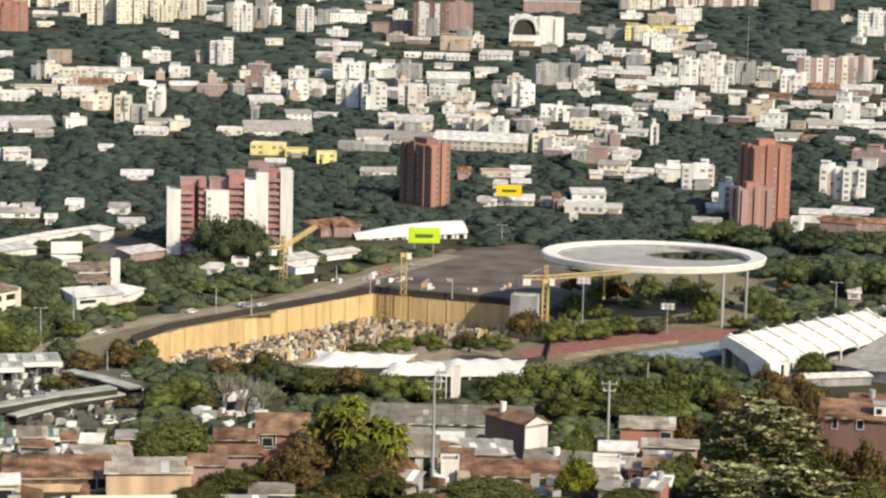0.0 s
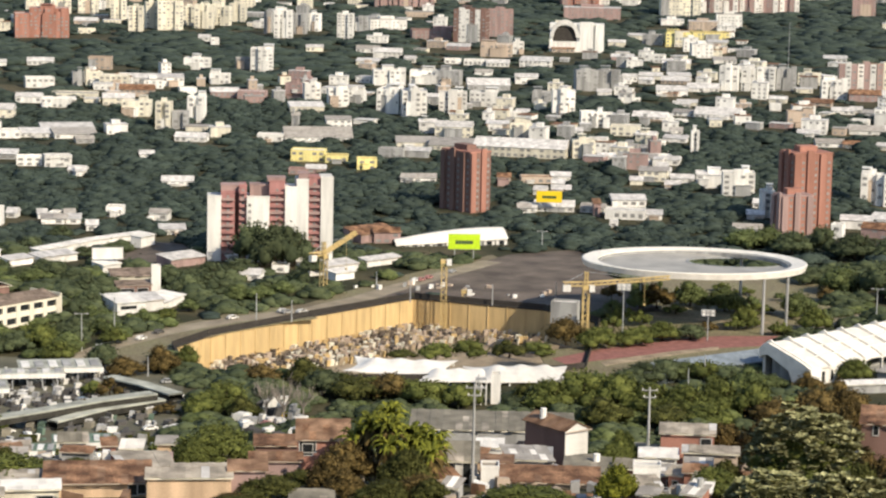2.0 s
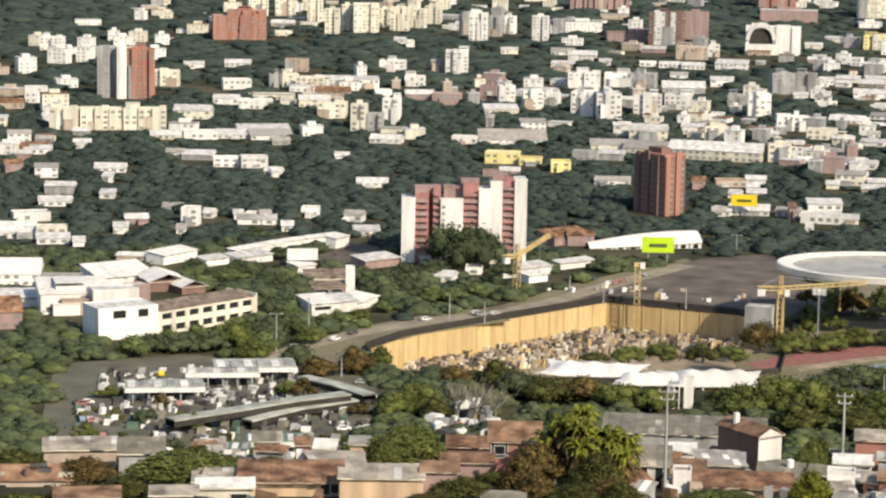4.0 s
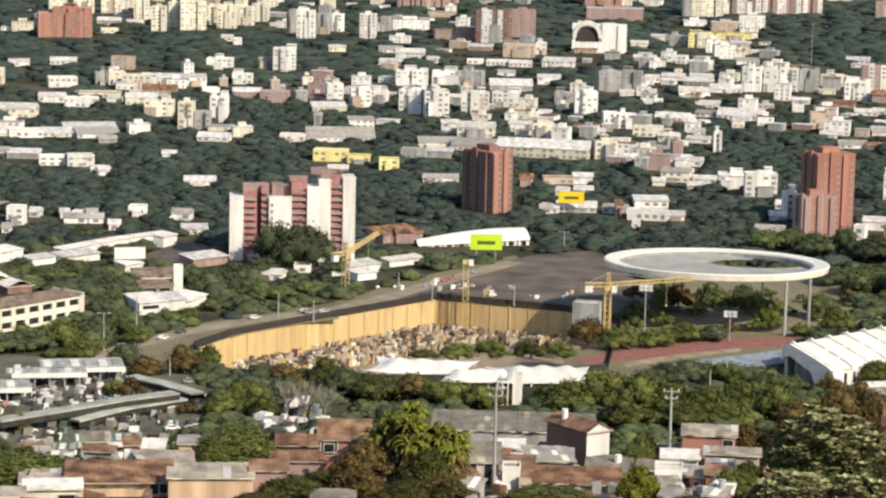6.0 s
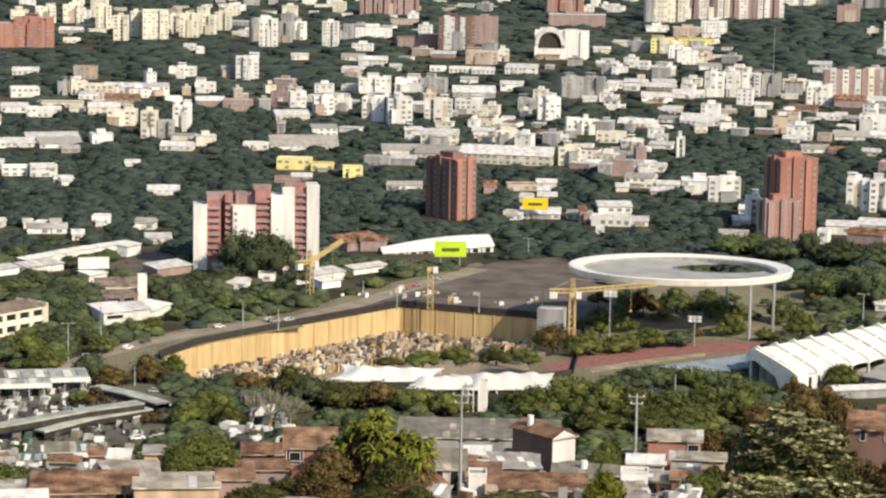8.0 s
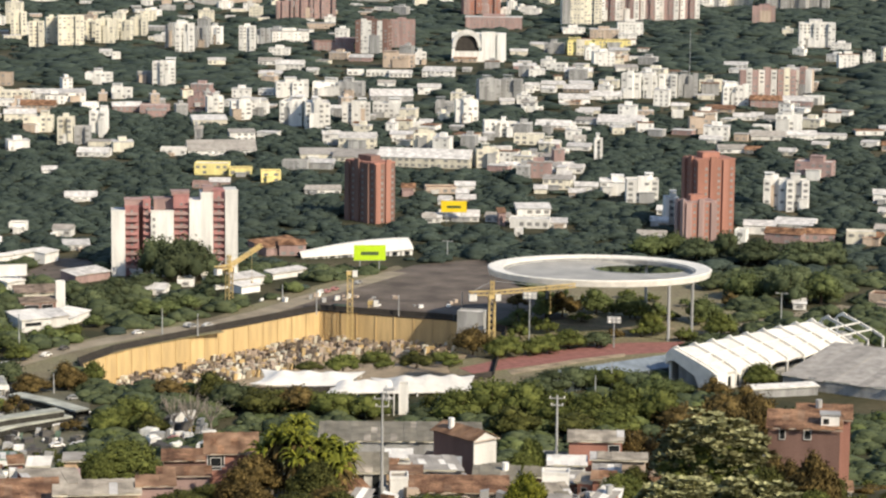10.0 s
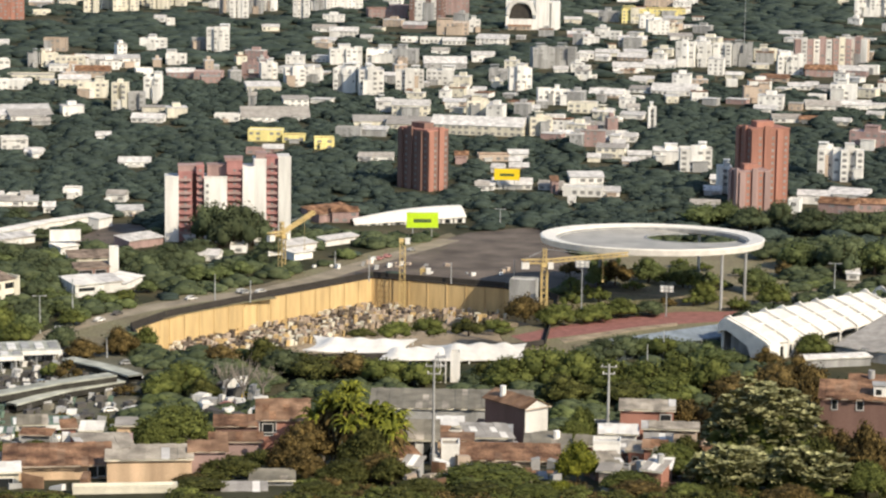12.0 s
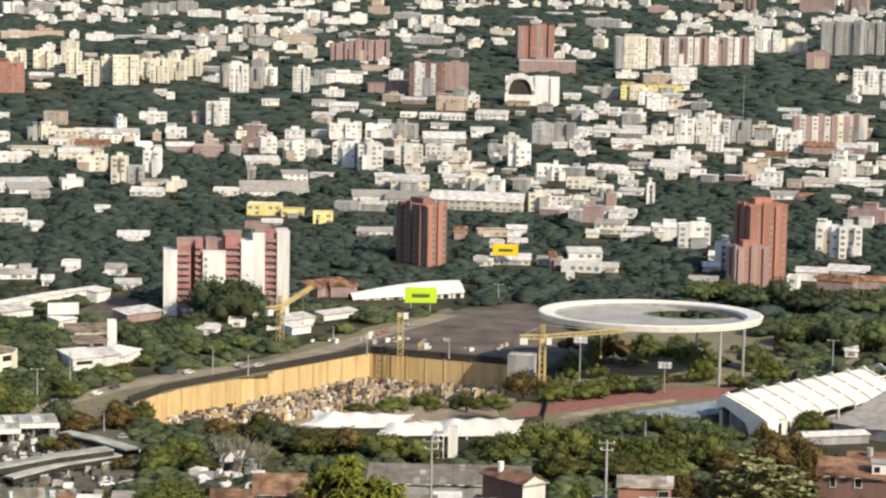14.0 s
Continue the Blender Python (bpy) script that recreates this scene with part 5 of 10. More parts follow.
tree(-111.9, 733.5, 7.9, "brown", 0, 1.8, tall=0.95)
tree(-112.7, 728.3, 6.3, "moss", 0, 3.9, tall=0.97)
tree(-165.4, 750.5, 10.0, "moss", 0, 2.9, tall=0.52)
tree(-84.6, 690.2, 6.3, "moss", 0, 2.6, tall=0.89)
tree(-120.6, 679.0, 5.8, "moss", 0, 0.2, tall=0.87)
tree(-108.0, 759.1, 8.6, "brown", 0, 2.7, tall=1.08)
tree(-158.8, 692.3, 7.9, "moss", 0, 5.3, tall=0.97)
tree(-136.1, 715.6, 8.8, "moss", 0, 3.0, tall=0.75)
tree(-147.6, 715.9, 8.2, "dark", 0, 0.2, tall=0.99)
tree(-108.9, 675.6, 5.9, "moss", 0, 1.5, tall=1.26)
tree(-156.9, 756.9, 8.5, "brown", 0, 4.6, tall=0.99)
tree(-135.5, 675.4, 6.5, "olive", 0, 5.2, tall=1.03)
tree(-132.6, 684.4, 4.9, "dark", 0, 2.0, tall=1.40)
tree(-101.0, 701.0, 5.4, "brown", 0, 3.4, tall=1.19)
tree(-112.2, 762.5, 9.9, "moss", 0, 2.4, tall=0.80)
tree(-152.8, 758.1, 8.7, "brown", 0, 3.9, tall=0.70)
tree(-105.4, 685.3, 4.9, "moss", 0, 4.5, tall=1.50)
tree(-89.1, 739.6, 7.5, "brown", 0, 2.3, tall=0.65)
tree(-134.0, 687.6, 7.0, "olive", 0, 1.3, tall=0.66)
tree(-132.1, 709.2, 5.2, "moss", 0, 5.4, tall=1.50)
tree(114.8, 957.8, 5.3, "green", 0, 3.9, tall=1.01)
tree(82.8, 962.9, 7.5, "moss", 0, 2.0, tall=1.02)
tree(73.2, 925.0, 9.0, "moss", 0, 1.7, tall=0.59)
tree(69.7, 959.2, 6.0, "green", 0, 5.8, tall=1.50)
tree(93.3, 932.3, 8.6, "moss", 0, 2.8, tall=0.71)
tree(51.4, 952.0, 9.1, "brown", 0, 0.9, tall=0.94)
tree(115.1, 919.6, 6.9, "moss", 0, 4.7, tall=0.77)
tree(59.8, 885.4, 8.2, "moss", 0, 1.0, tall=0.58)
tree(58.7, 898.3, 8.7, "moss", 0, 0.2, tall=1.01)
tree(101.3, 935.3, 8.2, "green", 0, 1.5, tall=1.04)
tree(106.3, 932.1, 6.9, "green", 0, 5.4, tall=0.76)
tree(62.5, 954.5, 8.7, "moss", 0, 1.2, tall=1.00)
tree(75.3, 950.3, 5.8, "moss", 0, 5.8, tall=1.47)
tree(48.8, 888.7, 8.1, "moss", 0, 3.1, tall=1.05)
tree(94.7, 976.3, 7.3, "moss", 0, 0.4, tall=0.72)
tree(82.7, 893.8, 6.0, "brown", 0, 4.8, tall=0.92)
tree(62.9, 965.7, 7.9, "green", 0, 0.9, tall=1.16)
tree(107.7, 886.4, 5.8, "moss", 0, 4.3, tall=1.25)
tree(60.9, 872.1, 8.2, "brown", 0, 4.7, tall=0.78)
tree(119.5, 927.6, 6.1, "green", 0, 1.8, tall=0.76)
tree(91.7, 894.6, 8.3, "moss", 0, 3.7, tall=0.91)
tree(85.6, 936.7, 8.0, "moss", 0, 5.6, tall=0.92)
tree(55.2, 908.9, 7.3, "moss", 0, 1.5, tall=0.98)
tree(131.8, 959.9, 7.6, "brown", 0, 3.6, tall=1.04)
tree(105.3, 886.5, 6.4, "moss", 0, 1.2, tall=1.18)
tree(102.2, 968.7, 8.8, "moss", 0, 3.9, tall=0.55)
tree(50.3, 920.7, 8.7, "green", 0, 1.8, tall=0.98)
tree(94.7, 927.4, 5.6, "moss", 0, 0.5, tall=1.46)
tree(50.7, 907.4, 6.9, "moss", 0, 3.0, tall=1.01)
tree(103.4, 929.2, 9.4, "moss", 0, 0.7, tall=0.61)
shack(3.6, 417.8, 70.5, -0.4, 27.0, 12.0, 6.0, "grey", "grey", "long grey sheet-roofed hall with a pale eave board", 0.5, over=0.20)
shack(3.2, 398.0, 72.3, 0.0, 3.8, 4.0, 4.0, "white", "white", "low lean-to under bright white roofing sheets", 0.4)
shack(9.4, 385.9, 73.3, -1.7, 6.6, 6.5, 3.5, "grey", "zinc", "low shed under loose corrugated zinc sheets", 0.6, inset=(-1.5, 1.5))
shack(4.0, 379.9, 74.2, -1.2, 4.7, 3.5, 3.0, "dark", "rust", "dark lean-to with a rusty patched roof", 0.3)
shack(11.7, 370.8, 73.6, -2.0, 14.4, 7.0, 3.0, "tan", "tile", "wide house with a worn clay-tile roof", 0.7, holes=((0.3, 0.7, 1.0, 1.1), (0.75, 0.7, 1.0, 1.1)))
shack(15.1, 359.6, 73.3, -2.5, 6.8, 5.0, 3.0, "tan", "tile", "small house with a patched brown tile roof", 0.7, kind="gable")
shack(3.0, 367.0, 76.2, 0.0, 2.6, 3.5, 4.6, "white", "pale", "white rendered corner of a small hillside house", 0.0, kind="flat")
shack(-1.4, 371.0, 76.4, 0.0, 5.1, 6.0, 4.4, "grey", "grey", "grey block shack with two tall dark openings", 1.5, holes=((0.24, 0.2, 1.3, 3.1), (0.70, 0.2, 1.1, 3.1)), front="white")
shack(-22.2, 383.4, 76.3, 3.7, 7.7, 5.5, 5.6, "brick", "rust", "tall narrow brick house with a rusty brown roof", 1.8, holes=((0.2, 2.9, 2.4, 1.7), (0.2, 0.4, 1.5, 1.7)))
shack(-29.0, 378.9, 73.9, 4.5, 7.6, 3.0, 2.5, "pink", "rust", "low terracotta lean-to roof beside a wall", 0.5)
shack(-30.3, 398.9, 71.6, 4.1, 6.9, 5.0, 4.0, "dark", "tile", "dark brown roofed house below the road", 0.5)
shack(-51.5, 350.1, 77.2, 8.0, 13.6, 8.5, 5.2, "peach", "tile", "peach rendered house under a broad brown tile roof", 0.9, holes=((0.86, 2.0, 1.2, 1.6), (0.95, 2.0, 1.1, 1.4)), over=0.80)
shack(-38.5, 347.9, 78.7, 6.4, 11.6, 3.2, 5.2, "peach", "pale", "peach rendered house with a broad blank wall", 0.5, over=0.30)
shack(-40.5, 336.5, 77.3, 6.7, 13.8, 1.6, 2.2, "cream", "white", "low cream garden wall house with a white parapet", 0.0, kind="flat")
shack(-30.7, 350.6, 79.3, 5.7, 5.0, 3.0, 3.0, "pink", "rust", "low house with a rusty brown lean-to roof", 0.6)
shack(-46.8, 369.1, 75.0, 7.2, 7.2, 6.5, 3.0, "pink", "pale", "house with pale pinkish roofing sheets", 0.6, inset=(-2.0, 1.0))
shack(-38.2, 363.9, 75.6, 5.8, 8.8, 3.0, 2.5, "grey", "pale", "low shed with a pale dusty sheet roof", 0.4)
shack(-61.3, 350.6, 76.7, 9.5, 7.9, 5.0, 5.0, "grey", "pale", "grey house with a pinkish pale roof", 0.6, holes=((0.7, 1.5, 2.2, 1.6),))
shack(-21.4, 344.4, 76.9, 3.0, 5.7, 3.5, 3.0, "grey", "grey", "small grey block shed among the shrubs", 0.5, holes=((0.3, 0.6, 1.0, 1.4),))
shack(-24.8, 339.1, 76.6, 4.1, 5.6, 3.0, 2.5, "grey", "zinc", "small shed with a zinc roof among the shrubs", 0.4)
shack(33.9, 396.5, 75.5, -4.8, 8.3, 4.0, 3.6, "brick", "pale", "small orange brick house with a pale pinkish awning roof", 0.7, holes=((0.85, 0.3, 1.6, 1.9),), over=0.30)
shack(29.0, 389.9, 73.2, -4.1, 5.6, 3.5, 3.0, "white", "white", "low white lean-to on the hillside", 0.6)
shack(37.0, 390.2, 74.0, -5.5, 8.3, 3.0, 3.0, "tan", "pale", "long tan shed with pale roofing sheets", 0.3)
# Dark wall and pane stand in for the shadow gap below the sheets.
shack(31.6, 378.6, 73.1, -4.8, 5.9, 4.2, 3.0, "dark", "zinc", "shed under loose zinc sheets, wall coloured dark for shadow", 0.6, holes=((0.4, 0.3, 3.0, 1.6),))
shack(35.5, 376.4, 73.3, -5.9, 2.9, 3.0, 3.0, "grey", "grey", "grey shed with a dull sheet roof", 0.4)
shack(26.1, 373.0, 75.5, -4.3, 4.0, 3.0, 3.0, "white", "light", "white rendered corner of a small house", 0.0, kind="flat")
shack(61.9, 368.8, 83.8, -10.0, 10.4, 8.0, 8.0, "dark", "tile", "dark brown brick house under an orange tile roof", 0.9, holes=((0.2, 5.4, 0.7, 1.4), (0.55, 5.2, 0.9, 1.3)))
shack(67.8, 386.1, 81.5, -10.0, 8.0, 6.0, 9.0, "brick", "tile", "orange brick house with a clay-tile roof", 0.9)
rooftop_tank(65.9, 370.2, 83.2)
shack(-59.5, 342.9, 77.8, 9.8, 7.6, 3.5, 3.0, "cream", "white", "low cream house under a long white roof", 0.4, holes=((0.75, 0.4, 2.2, 1.3),))
shack(-65.8, 338.6, 77.6, 10.2, 6.2, 3.0, 3.0, "pink", "pale", "pinkish hillside house with a pale roof", 0.4)
shack(-77.2, 336.2, 77.4, 12.7, 8.6, 3.5, 3.0, "brick", "rust", "hillside house with an orange rusty roof", 0.5)
shack(-77.2, 372.0, 75.1, 11.3, 6.6, 5.0, 3.5, "grey", "grey", "long dark-roofed shed with a grey wall", 1.2)
shack(-88.7, 381.8, 73.0, 12.8, 10.9, 5.0, 3.0, "tan", "pale", "tan hillside house with a pale dusty roof", 0.7)
shack(16.7, 399.1, 75.1, 37.7, 4.6, 10.0, 5.0, "dark", "rust", "brown brick house with one white rendered end wall", 1.2, kind="gable_end", front="white")
building(-91.5, 360.0, 13.2, 6.9, 2.4, 9.3, "tan", "gable", "rust", cols=2, rows=1, side=1, single=True, glaze=0.55, z=71.6, label="tan house with a brown tile roof")
building(-104.4, 354.9, 13.1, 7.8, 3.3, 21.4, "cream", "shed", "pale", cols=2, rows=1, side=1, single=True, glaze=0.55, z=71.8, label="cream hillside house with a pale roof")
tree(-39.1, 386.0, 12.4, "moss", 2, 0.0, tall=0.82)
tree(-41.5, 379.7, 5.1, "moss", 2, 1.7, tall=1.50)
tree(20.6, 351.4, 6.1, "bright", 2, 3.4, tall=1.43)
tree(17.6, 341.5, 4.6, "bright", 2, 5.1, tall=0.54)
tree(8.1, 345.9, 14.8, "moss", 2, 0.8, tall=0.30)
tree(27.2, 342.9, 8.5, "moss", 2, 2.5, tall=0.53)
tree(35.1, 360.3, 7.7, "moss", 2, 4.2, tall=0.98)
tree(37.3, 368.1, 5.8, "olive", 2, 5.9, tall=1.33)
tree(40.2, 403.0, 9.0, "brown", 2, 1.6, tall=1.31)
tree(46.0, 399.4, 9.0, "brown", 2, 3.3, tall=1.37)
tree(52.8, 404.6, 9.1, "brown", 2, 5.0, tall=1.80)
tree(59.7, 405.6, 8.2, "brown", 2, 0.7, tall=2.20)
tree(56.1, 347.5, 7.1, "brown", 2, 2.4, tall=1.45)
tree(59.0, 340.9, 7.0, "moss", 2, 4.1, tall=1.20)
tree(56.1, 357.6, 5.7, "brown", 2, 5.8, tall=2.08)
tree(24.4, 401.3, 4.5, "moss", 2, 1.5, tall=2.20)
tree(21.9, 394.4, 5.3, "moss", 2, 3.2, tall=1.25)
tree(-17.6, 361.6, 9.3, "brown", 2, 4.9, tall=1.12)
tree(-17.2, 349.6, 6.3, "brown", 2, 0.6, tall=0.97)
tree(-11.6, 346.8, 7.8, "olive", 2, 2.3, tall=0.71)
tree(-27.5, 348.9, 9.8, "olive", 2, 4.0, tall=0.52)
tree(-31.1, 339.6, 7.7, "olive", 2, 5.7, tall=0.33)
tree(-24.2, 361.2, 6.5, "olive", 2, 1.4, tall=0.66)
tree(-5.2, 346.0, 5.8, "olive", 2, 3.1, tall=0.99)
tree(-1.1, 340.0, 6.9, "olive", 2, 4.8, tall=0.36)
tree(39.9, 342.7, 6.2, "olive", 2, 0.5, tall=0.56)
tree(34.8, 338.2, 6.1, "moss", 2, 2.2, tall=0.51)
tree(47.9, 334.6, 7.6, "brown", 2, 3.9, tall=0.57)
tree(-67.9, 359.6, 18.9, "moss", 2, 5.6, tall=0.41)
tree(-67.8, 365.8, 6.7, "olive", 2, 1.3, tall=1.23)
tree(-73.7, 344.2, 7.1, "olive", 2, 3.0, tall=0.64)
tree(-79.9, 340.7, 7.1, "brown", 2, 4.7, tall=0.57)
tree(-58.2, 375.5, 5.9, "moss", 2, 0.4, tall=0.74)
tree(-84.0, 362.4, 10.0, "brown", 2, 0.9, tall=0.58)
tree(-94.1, 364.0, 10.1, "olive", 2, 0.6, tall=0.68)
tree(-101.5, 355.8, 10.7, "moss", 2, 0.2, tall=0.66)
tree(-109.3, 355.6, 9.1, "olive", 2, 1.9, tall=0.92)
tree(57.8, 353.3, 7.2, "brown", 2, 0.0, tall=1.58)
tree(61.9, 349.6, 7.2, "olive", 2, 2.3, tall=1.48)
tree(52.5, 346.0, 6.3, "brown", 2, 4.6, tall=1.33)
tree(-8.9, 357.9, 8.0, "olive", 2, 0.9, tall=1.32)
tree(-7.1, 349.9, 7.9, "brown", 2, 3.2, tall=0.78)
tree(-19.4, 353.5, 7.2, "brown", 2, 5.5, tall=1.20)
tree(6.8, 337.9, 7.6, "olive", 2, 1.8, tall=0.34)
tree(14.0, 337.7, 6.9, "moss", 2, 4.1, tall=0.36)
tree(28.1, 338.8, 7.7, "brown", 2, 0.4, tall=0.42)
tree(59.7, 344.9, 7.9, "brown", 2, 2.7, tall=1.81)
tree(53.3, 345.9, 5.5, "olive", 2, 5.0, tall=2.20)
tree(-32.2, 343.5, 6.2, "brown", 2, 1.3, tall=0.40)
tree(-15.1, 337.7, 6.1, "olive", 2, 3.6, tall=0.41)
shack(17.5, 378.7, 73.2, -4.0, 6.6, 8.0, 3.2, "tan", "grey", "tan house with a weathered olive-grey sheet roof", 0.5)
tufted_tree(49.1, 370.0, 19.5, 12.0, 3)
tufted_tree(42.0, 347.0, 13.0, 5.5, 5)
tufted_tree(52.0, 344.0, 14.0, 6.0, 7)
palm_clump(-12.6, 367.5, 12.0, 4)
palm_clump(-8.0, 364.0, 9.0, 9)
mast(27.9, 398.0, 13.5, "wire", -4.1)
mast(0.5, 366.0, 15.4, "wire", -0.1)
bare_tree(-53.7, 728.8, 13.0, 5)
bare_tree(-48.4, 734.5, 11.5, 8)
bare_tree(-59.2, 737.2, 11.5, 9)
scaffold(3.0, 763.8, 3.1, 7.8, -0.2)
building(32.1, 890.3, 9.2, 6.0, 9.6, -13.1, "grey", "flat", "light", cols=0, rows=3, name="site_hut", category="hut", label="blue-grey site hut stack beside the pit")
car(-22.1, 982.6, 61.9, WALLS["white"], "white car on the road round the pit")
car(-110.7, 852.3, 61.1, WALLS["white"], "white car on the road round the pit")
car(-66.0, 907.8, 40.5, WALLS["grey"], "grey car on the road round the pit")
car(-106.2, 864.3, 61.1, ROOFS["dark"], "black car on the road round the pit")
car(-60.7, 909.5, 40.5, WALLS["white"], "white car on the road round the pit")
car(-17.3, 989.8, 61.9, WALLS["red"], "red car on the road round the pit")
car(-20.2, 984.2, 61.9, WALLS["red"], "red car on the road round the pit")
car(-84.1, 894.4, 40.5, WALLS["white"], "white car on the road round the pit")
car(-121.0, 833.2, 68.9, WALLS["grey"], "grey car on the road round the pit")
car(-67.5, 909.6, 40.5, WALLS["white"], "white car on the road round the pit")
car(-122.1, 836.4, 68.9, WALLS["grey"], "grey car on the road round the pit")
car(-8.4, 1005.3, 61.9, WALLS["grey"], "grey car on the road round the pit")
car(-121.7, 830.6, 68.9, ROOFS["dark"], "black car on the road round the pit")
scatter("pit_rubble", "pale concrete stumps, formwork and stacks on the pit floor", "rubble", [(-89.4, 870.8), (-57.7, 915.6), (-22.3, 955.8), (27.0, 938.8), (27.5, 916.9), (-12.9, 907.0), (-32.1, 884.2), (-61.4, 856.5), (-87.5, 851.7)], 1500, [WALLS["tan"], EARTH, EARTH_DARK, WALLS["tan"], WALLS["cream"], PIT_WALL, EARTH_DARK], -DEPTH, ((0.5, 2.2), (0.5, 2.8)), 3)
scatter("rim_clutter", "site huts, stacks and pale bundles by the hoarding", "rubble", [(-52.4, 962.8), (-23.0, 976.9), (39.1, 968.4), (48.5, 938.9), (28.0, 948.4), (-22.6, 960.4)], 26, [WALLS["white"], WALLS["tan"], WALLS["grey"]], 0, ((0.6, 2.0), (0.6, 1.8)), 4)
ribbon("viaduct_deck", "pale grey concrete ramp deck with a dark underside", "viaduct", [(-137.8, 703.2, 5.0), (-121.7, 719.4, 5.0), (-108.0, 734.6, 5.0), (-93.2, 746.4, 5.0)], 5.0, PALE_DECK, thick=0.45)
ribbon("viaduct_deck_girder", "added near-black girder for the shade under a ramp deck", "viaduct", [(-137.8, 703.2, 4.54), (-121.7, 719.4, 4.54), (-108.0, 734.6, 4.54), (-93.2, 746.4, 4.54)], 4.7, GIRDER_SHADE, thick=1.7)
ribbon("viaduct_ramp", "pale concrete ramp beside the station", "viaduct", [(-110.2, 773.3, 4.0), (-98.7, 763.6, 4.0), (-87.0, 750.1, 4.0)], 5.0, PALE_DECK, thick=0.45)
ribbon("viaduct_ramp_girder", "added near-black girder for the shade under a ramp deck", "viaduct", [(-110.2, 773.3, 3.54), (-98.7, 763.6, 3.54), (-87.0, 750.1, 3.54)], 4.7, GIRDER_SHADE, thick=1.7)
ribbon("viaduct_return", "lower concrete ramp of the station", "viaduct", [(-117.7, 714.2, 3.0), (-106.1, 732.5, 3.0), (-90.8, 747.3, 3.0)], 4.0, PALE_DECK, thick=0.45)
ribbon("viaduct_return_girder", "added near-black girder for the shade under a ramp deck", "viaduct", [(-117.7, 714.2, 2.54), (-106.1, 732.5, 2.54), (-90.8, 747.3, 2.54)], 3.7, GIRDER_SHADE, thick=1.7)
canopy(-127.4, 786.9, 25.4, 16.0, 4.2, 13.7, "pale flat station canopy on steel posts")
canopy(-149.0, 752.1, 23.6, 14.0, 4.2, 12.9, "white flat station canopy on steel posts")
canopy(-135.3, 774.5, 22.5, 10.0, 4.2, 11.2, "pale flat station canopy on steel posts")
canopy(-105.2, 686.7, 16.1, 12.0, 4.2, 10.3, "green-tinted flat canopy over parked cars")
canopy(-118.4, 674.6, 16.0, 10.0, 4.2, 6.0, "green-tinted flat canopy over parked cars")
car(-149.4, 727.6, 111.6, WALLS["grey"], "grey car parked on the station yard")
car(-125.6, 788.5, 109.0, WALLS["white"], "white car parked on the station yard")
car(-154.9, 763.8, 111.5, WALLS["blue"], "blue car parked on the station yard")
car(-123.6, 729.6, 104.6, WALLS["red"], "red car parked on the station yard")
car(-159.4, 773.7, 111.6, ROOFS["dark"], "black car parked on the station yard")
car(-104.5, 717.9, 103.3, WALLS["white"], "white car parked on the station yard")
car(-104.3, 726.8, 18.2, WALLS["grey"], "grey car parked on the station yard")
car(-103.8, 764.8, 107.7, ROOFS["dark"], "black car parked on the station yard")
car(-102.9, 691.7, 108.5, WALLS["red"], "red car parked on the station yard")
car(-93.3, 783.1, 16.8, WALLS["grey"], "grey car parked on the station yard")
car(-167.8, 731.4, 112.9, WALLS["grey"], "grey car parked on the station yard")
car(-98.6, 698.9, 108.0, WALLS["red"], "red car parked on the station yard")
car(-121.0, 731.6, 104.4, WALLS["red"], "red car parked on the station yard")
car(-90.6, 718.1, 27.2, WALLS["white"], "white car parked on the station yard")
car(-83.4, 720.0, 26.6, WALLS["white"], "white car parked on the station yard")
car(-82.7, 695.3, 16.8, ROOFS["dark"], "black car parked on the station yard")
car(-114.7, 770.9, 28.5, SIGN_YELLOW, "yellow car parked on the station yard")
car(-156.8, 785.4, 111.3, SIGN_YELLOW, "yellow car parked on the station yard")
car(-156.1, 699.0, 107.6, WALLS["red"], "red car parked on the station yard")
car(-170.8, 738.9, 23.0, WALLS["red"], "red car parked on the station yard")
car(-164.1, 718.3, 112.9, WALLS["white"], "white car parked on the station yard")
car(-112.1, 756.4, 103.4, WALLS["grey"], "grey car parked on the station yard")
car(-87.6, 761.5, 16.6, WALLS["white"], "white car parked on the station yard")
car(-128.7, 792.7, 109.2, WALLS["white"], "white car parked on the station yard")
car(-151.3, 760.6, 21.3, WALLS["blue"], "blue car parked on the station yard")
car(-88.8, 757.7, 101.7, WALLS["grey"], "grey car parked on the station yard")
car(-95.6, 752.5, 107.2, WALLS["red"], "red car parked on the station yard")
car(-114.0, 725.4, 18.9, ROOFS["dark"], "black car parked on the station yard")
car(-110.2, 689.0, 29.1, ROOFS["dark"], "black car parked on the station yard")
car(-129.6, 710.1, 30.3, WALLS["white"], "white car parked on the station yard")
car(-138.5, 762.5, 30.3, WALLS["grey"], "grey car parked on the station yard")
car(-171.9, 740.2, 33.1, ROOFS["dark"], "black car parked on the station yard")
car(-166.1, 717.9, 108.0, WALLS["blue"], "blue car parked on the station yard")
car(-162.5, 717.0, 32.8, WALLS["red"], "red car parked on the station yard")
car(-115.2, 753.5, 28.7, WALLS["blue"], "blue car parked on the station yard")
car(-116.1, 795.3, 18.3, WALLS["white"], "white car parked on the station yard")
car(-91.6, 768.4, 26.8, WALLS["red"], "red car parked on the station yard")
car(-123.5, 756.5, 104.3, WALLS["grey"], "grey car parked on the station yard")
car(-147.0, 748.2, 31.1, ROOFS["dark"], "black car parked on the station yard")
car(-147.9, 747.1, 21.2, SIGN_YELLOW, "yellow car parked on the station yard")
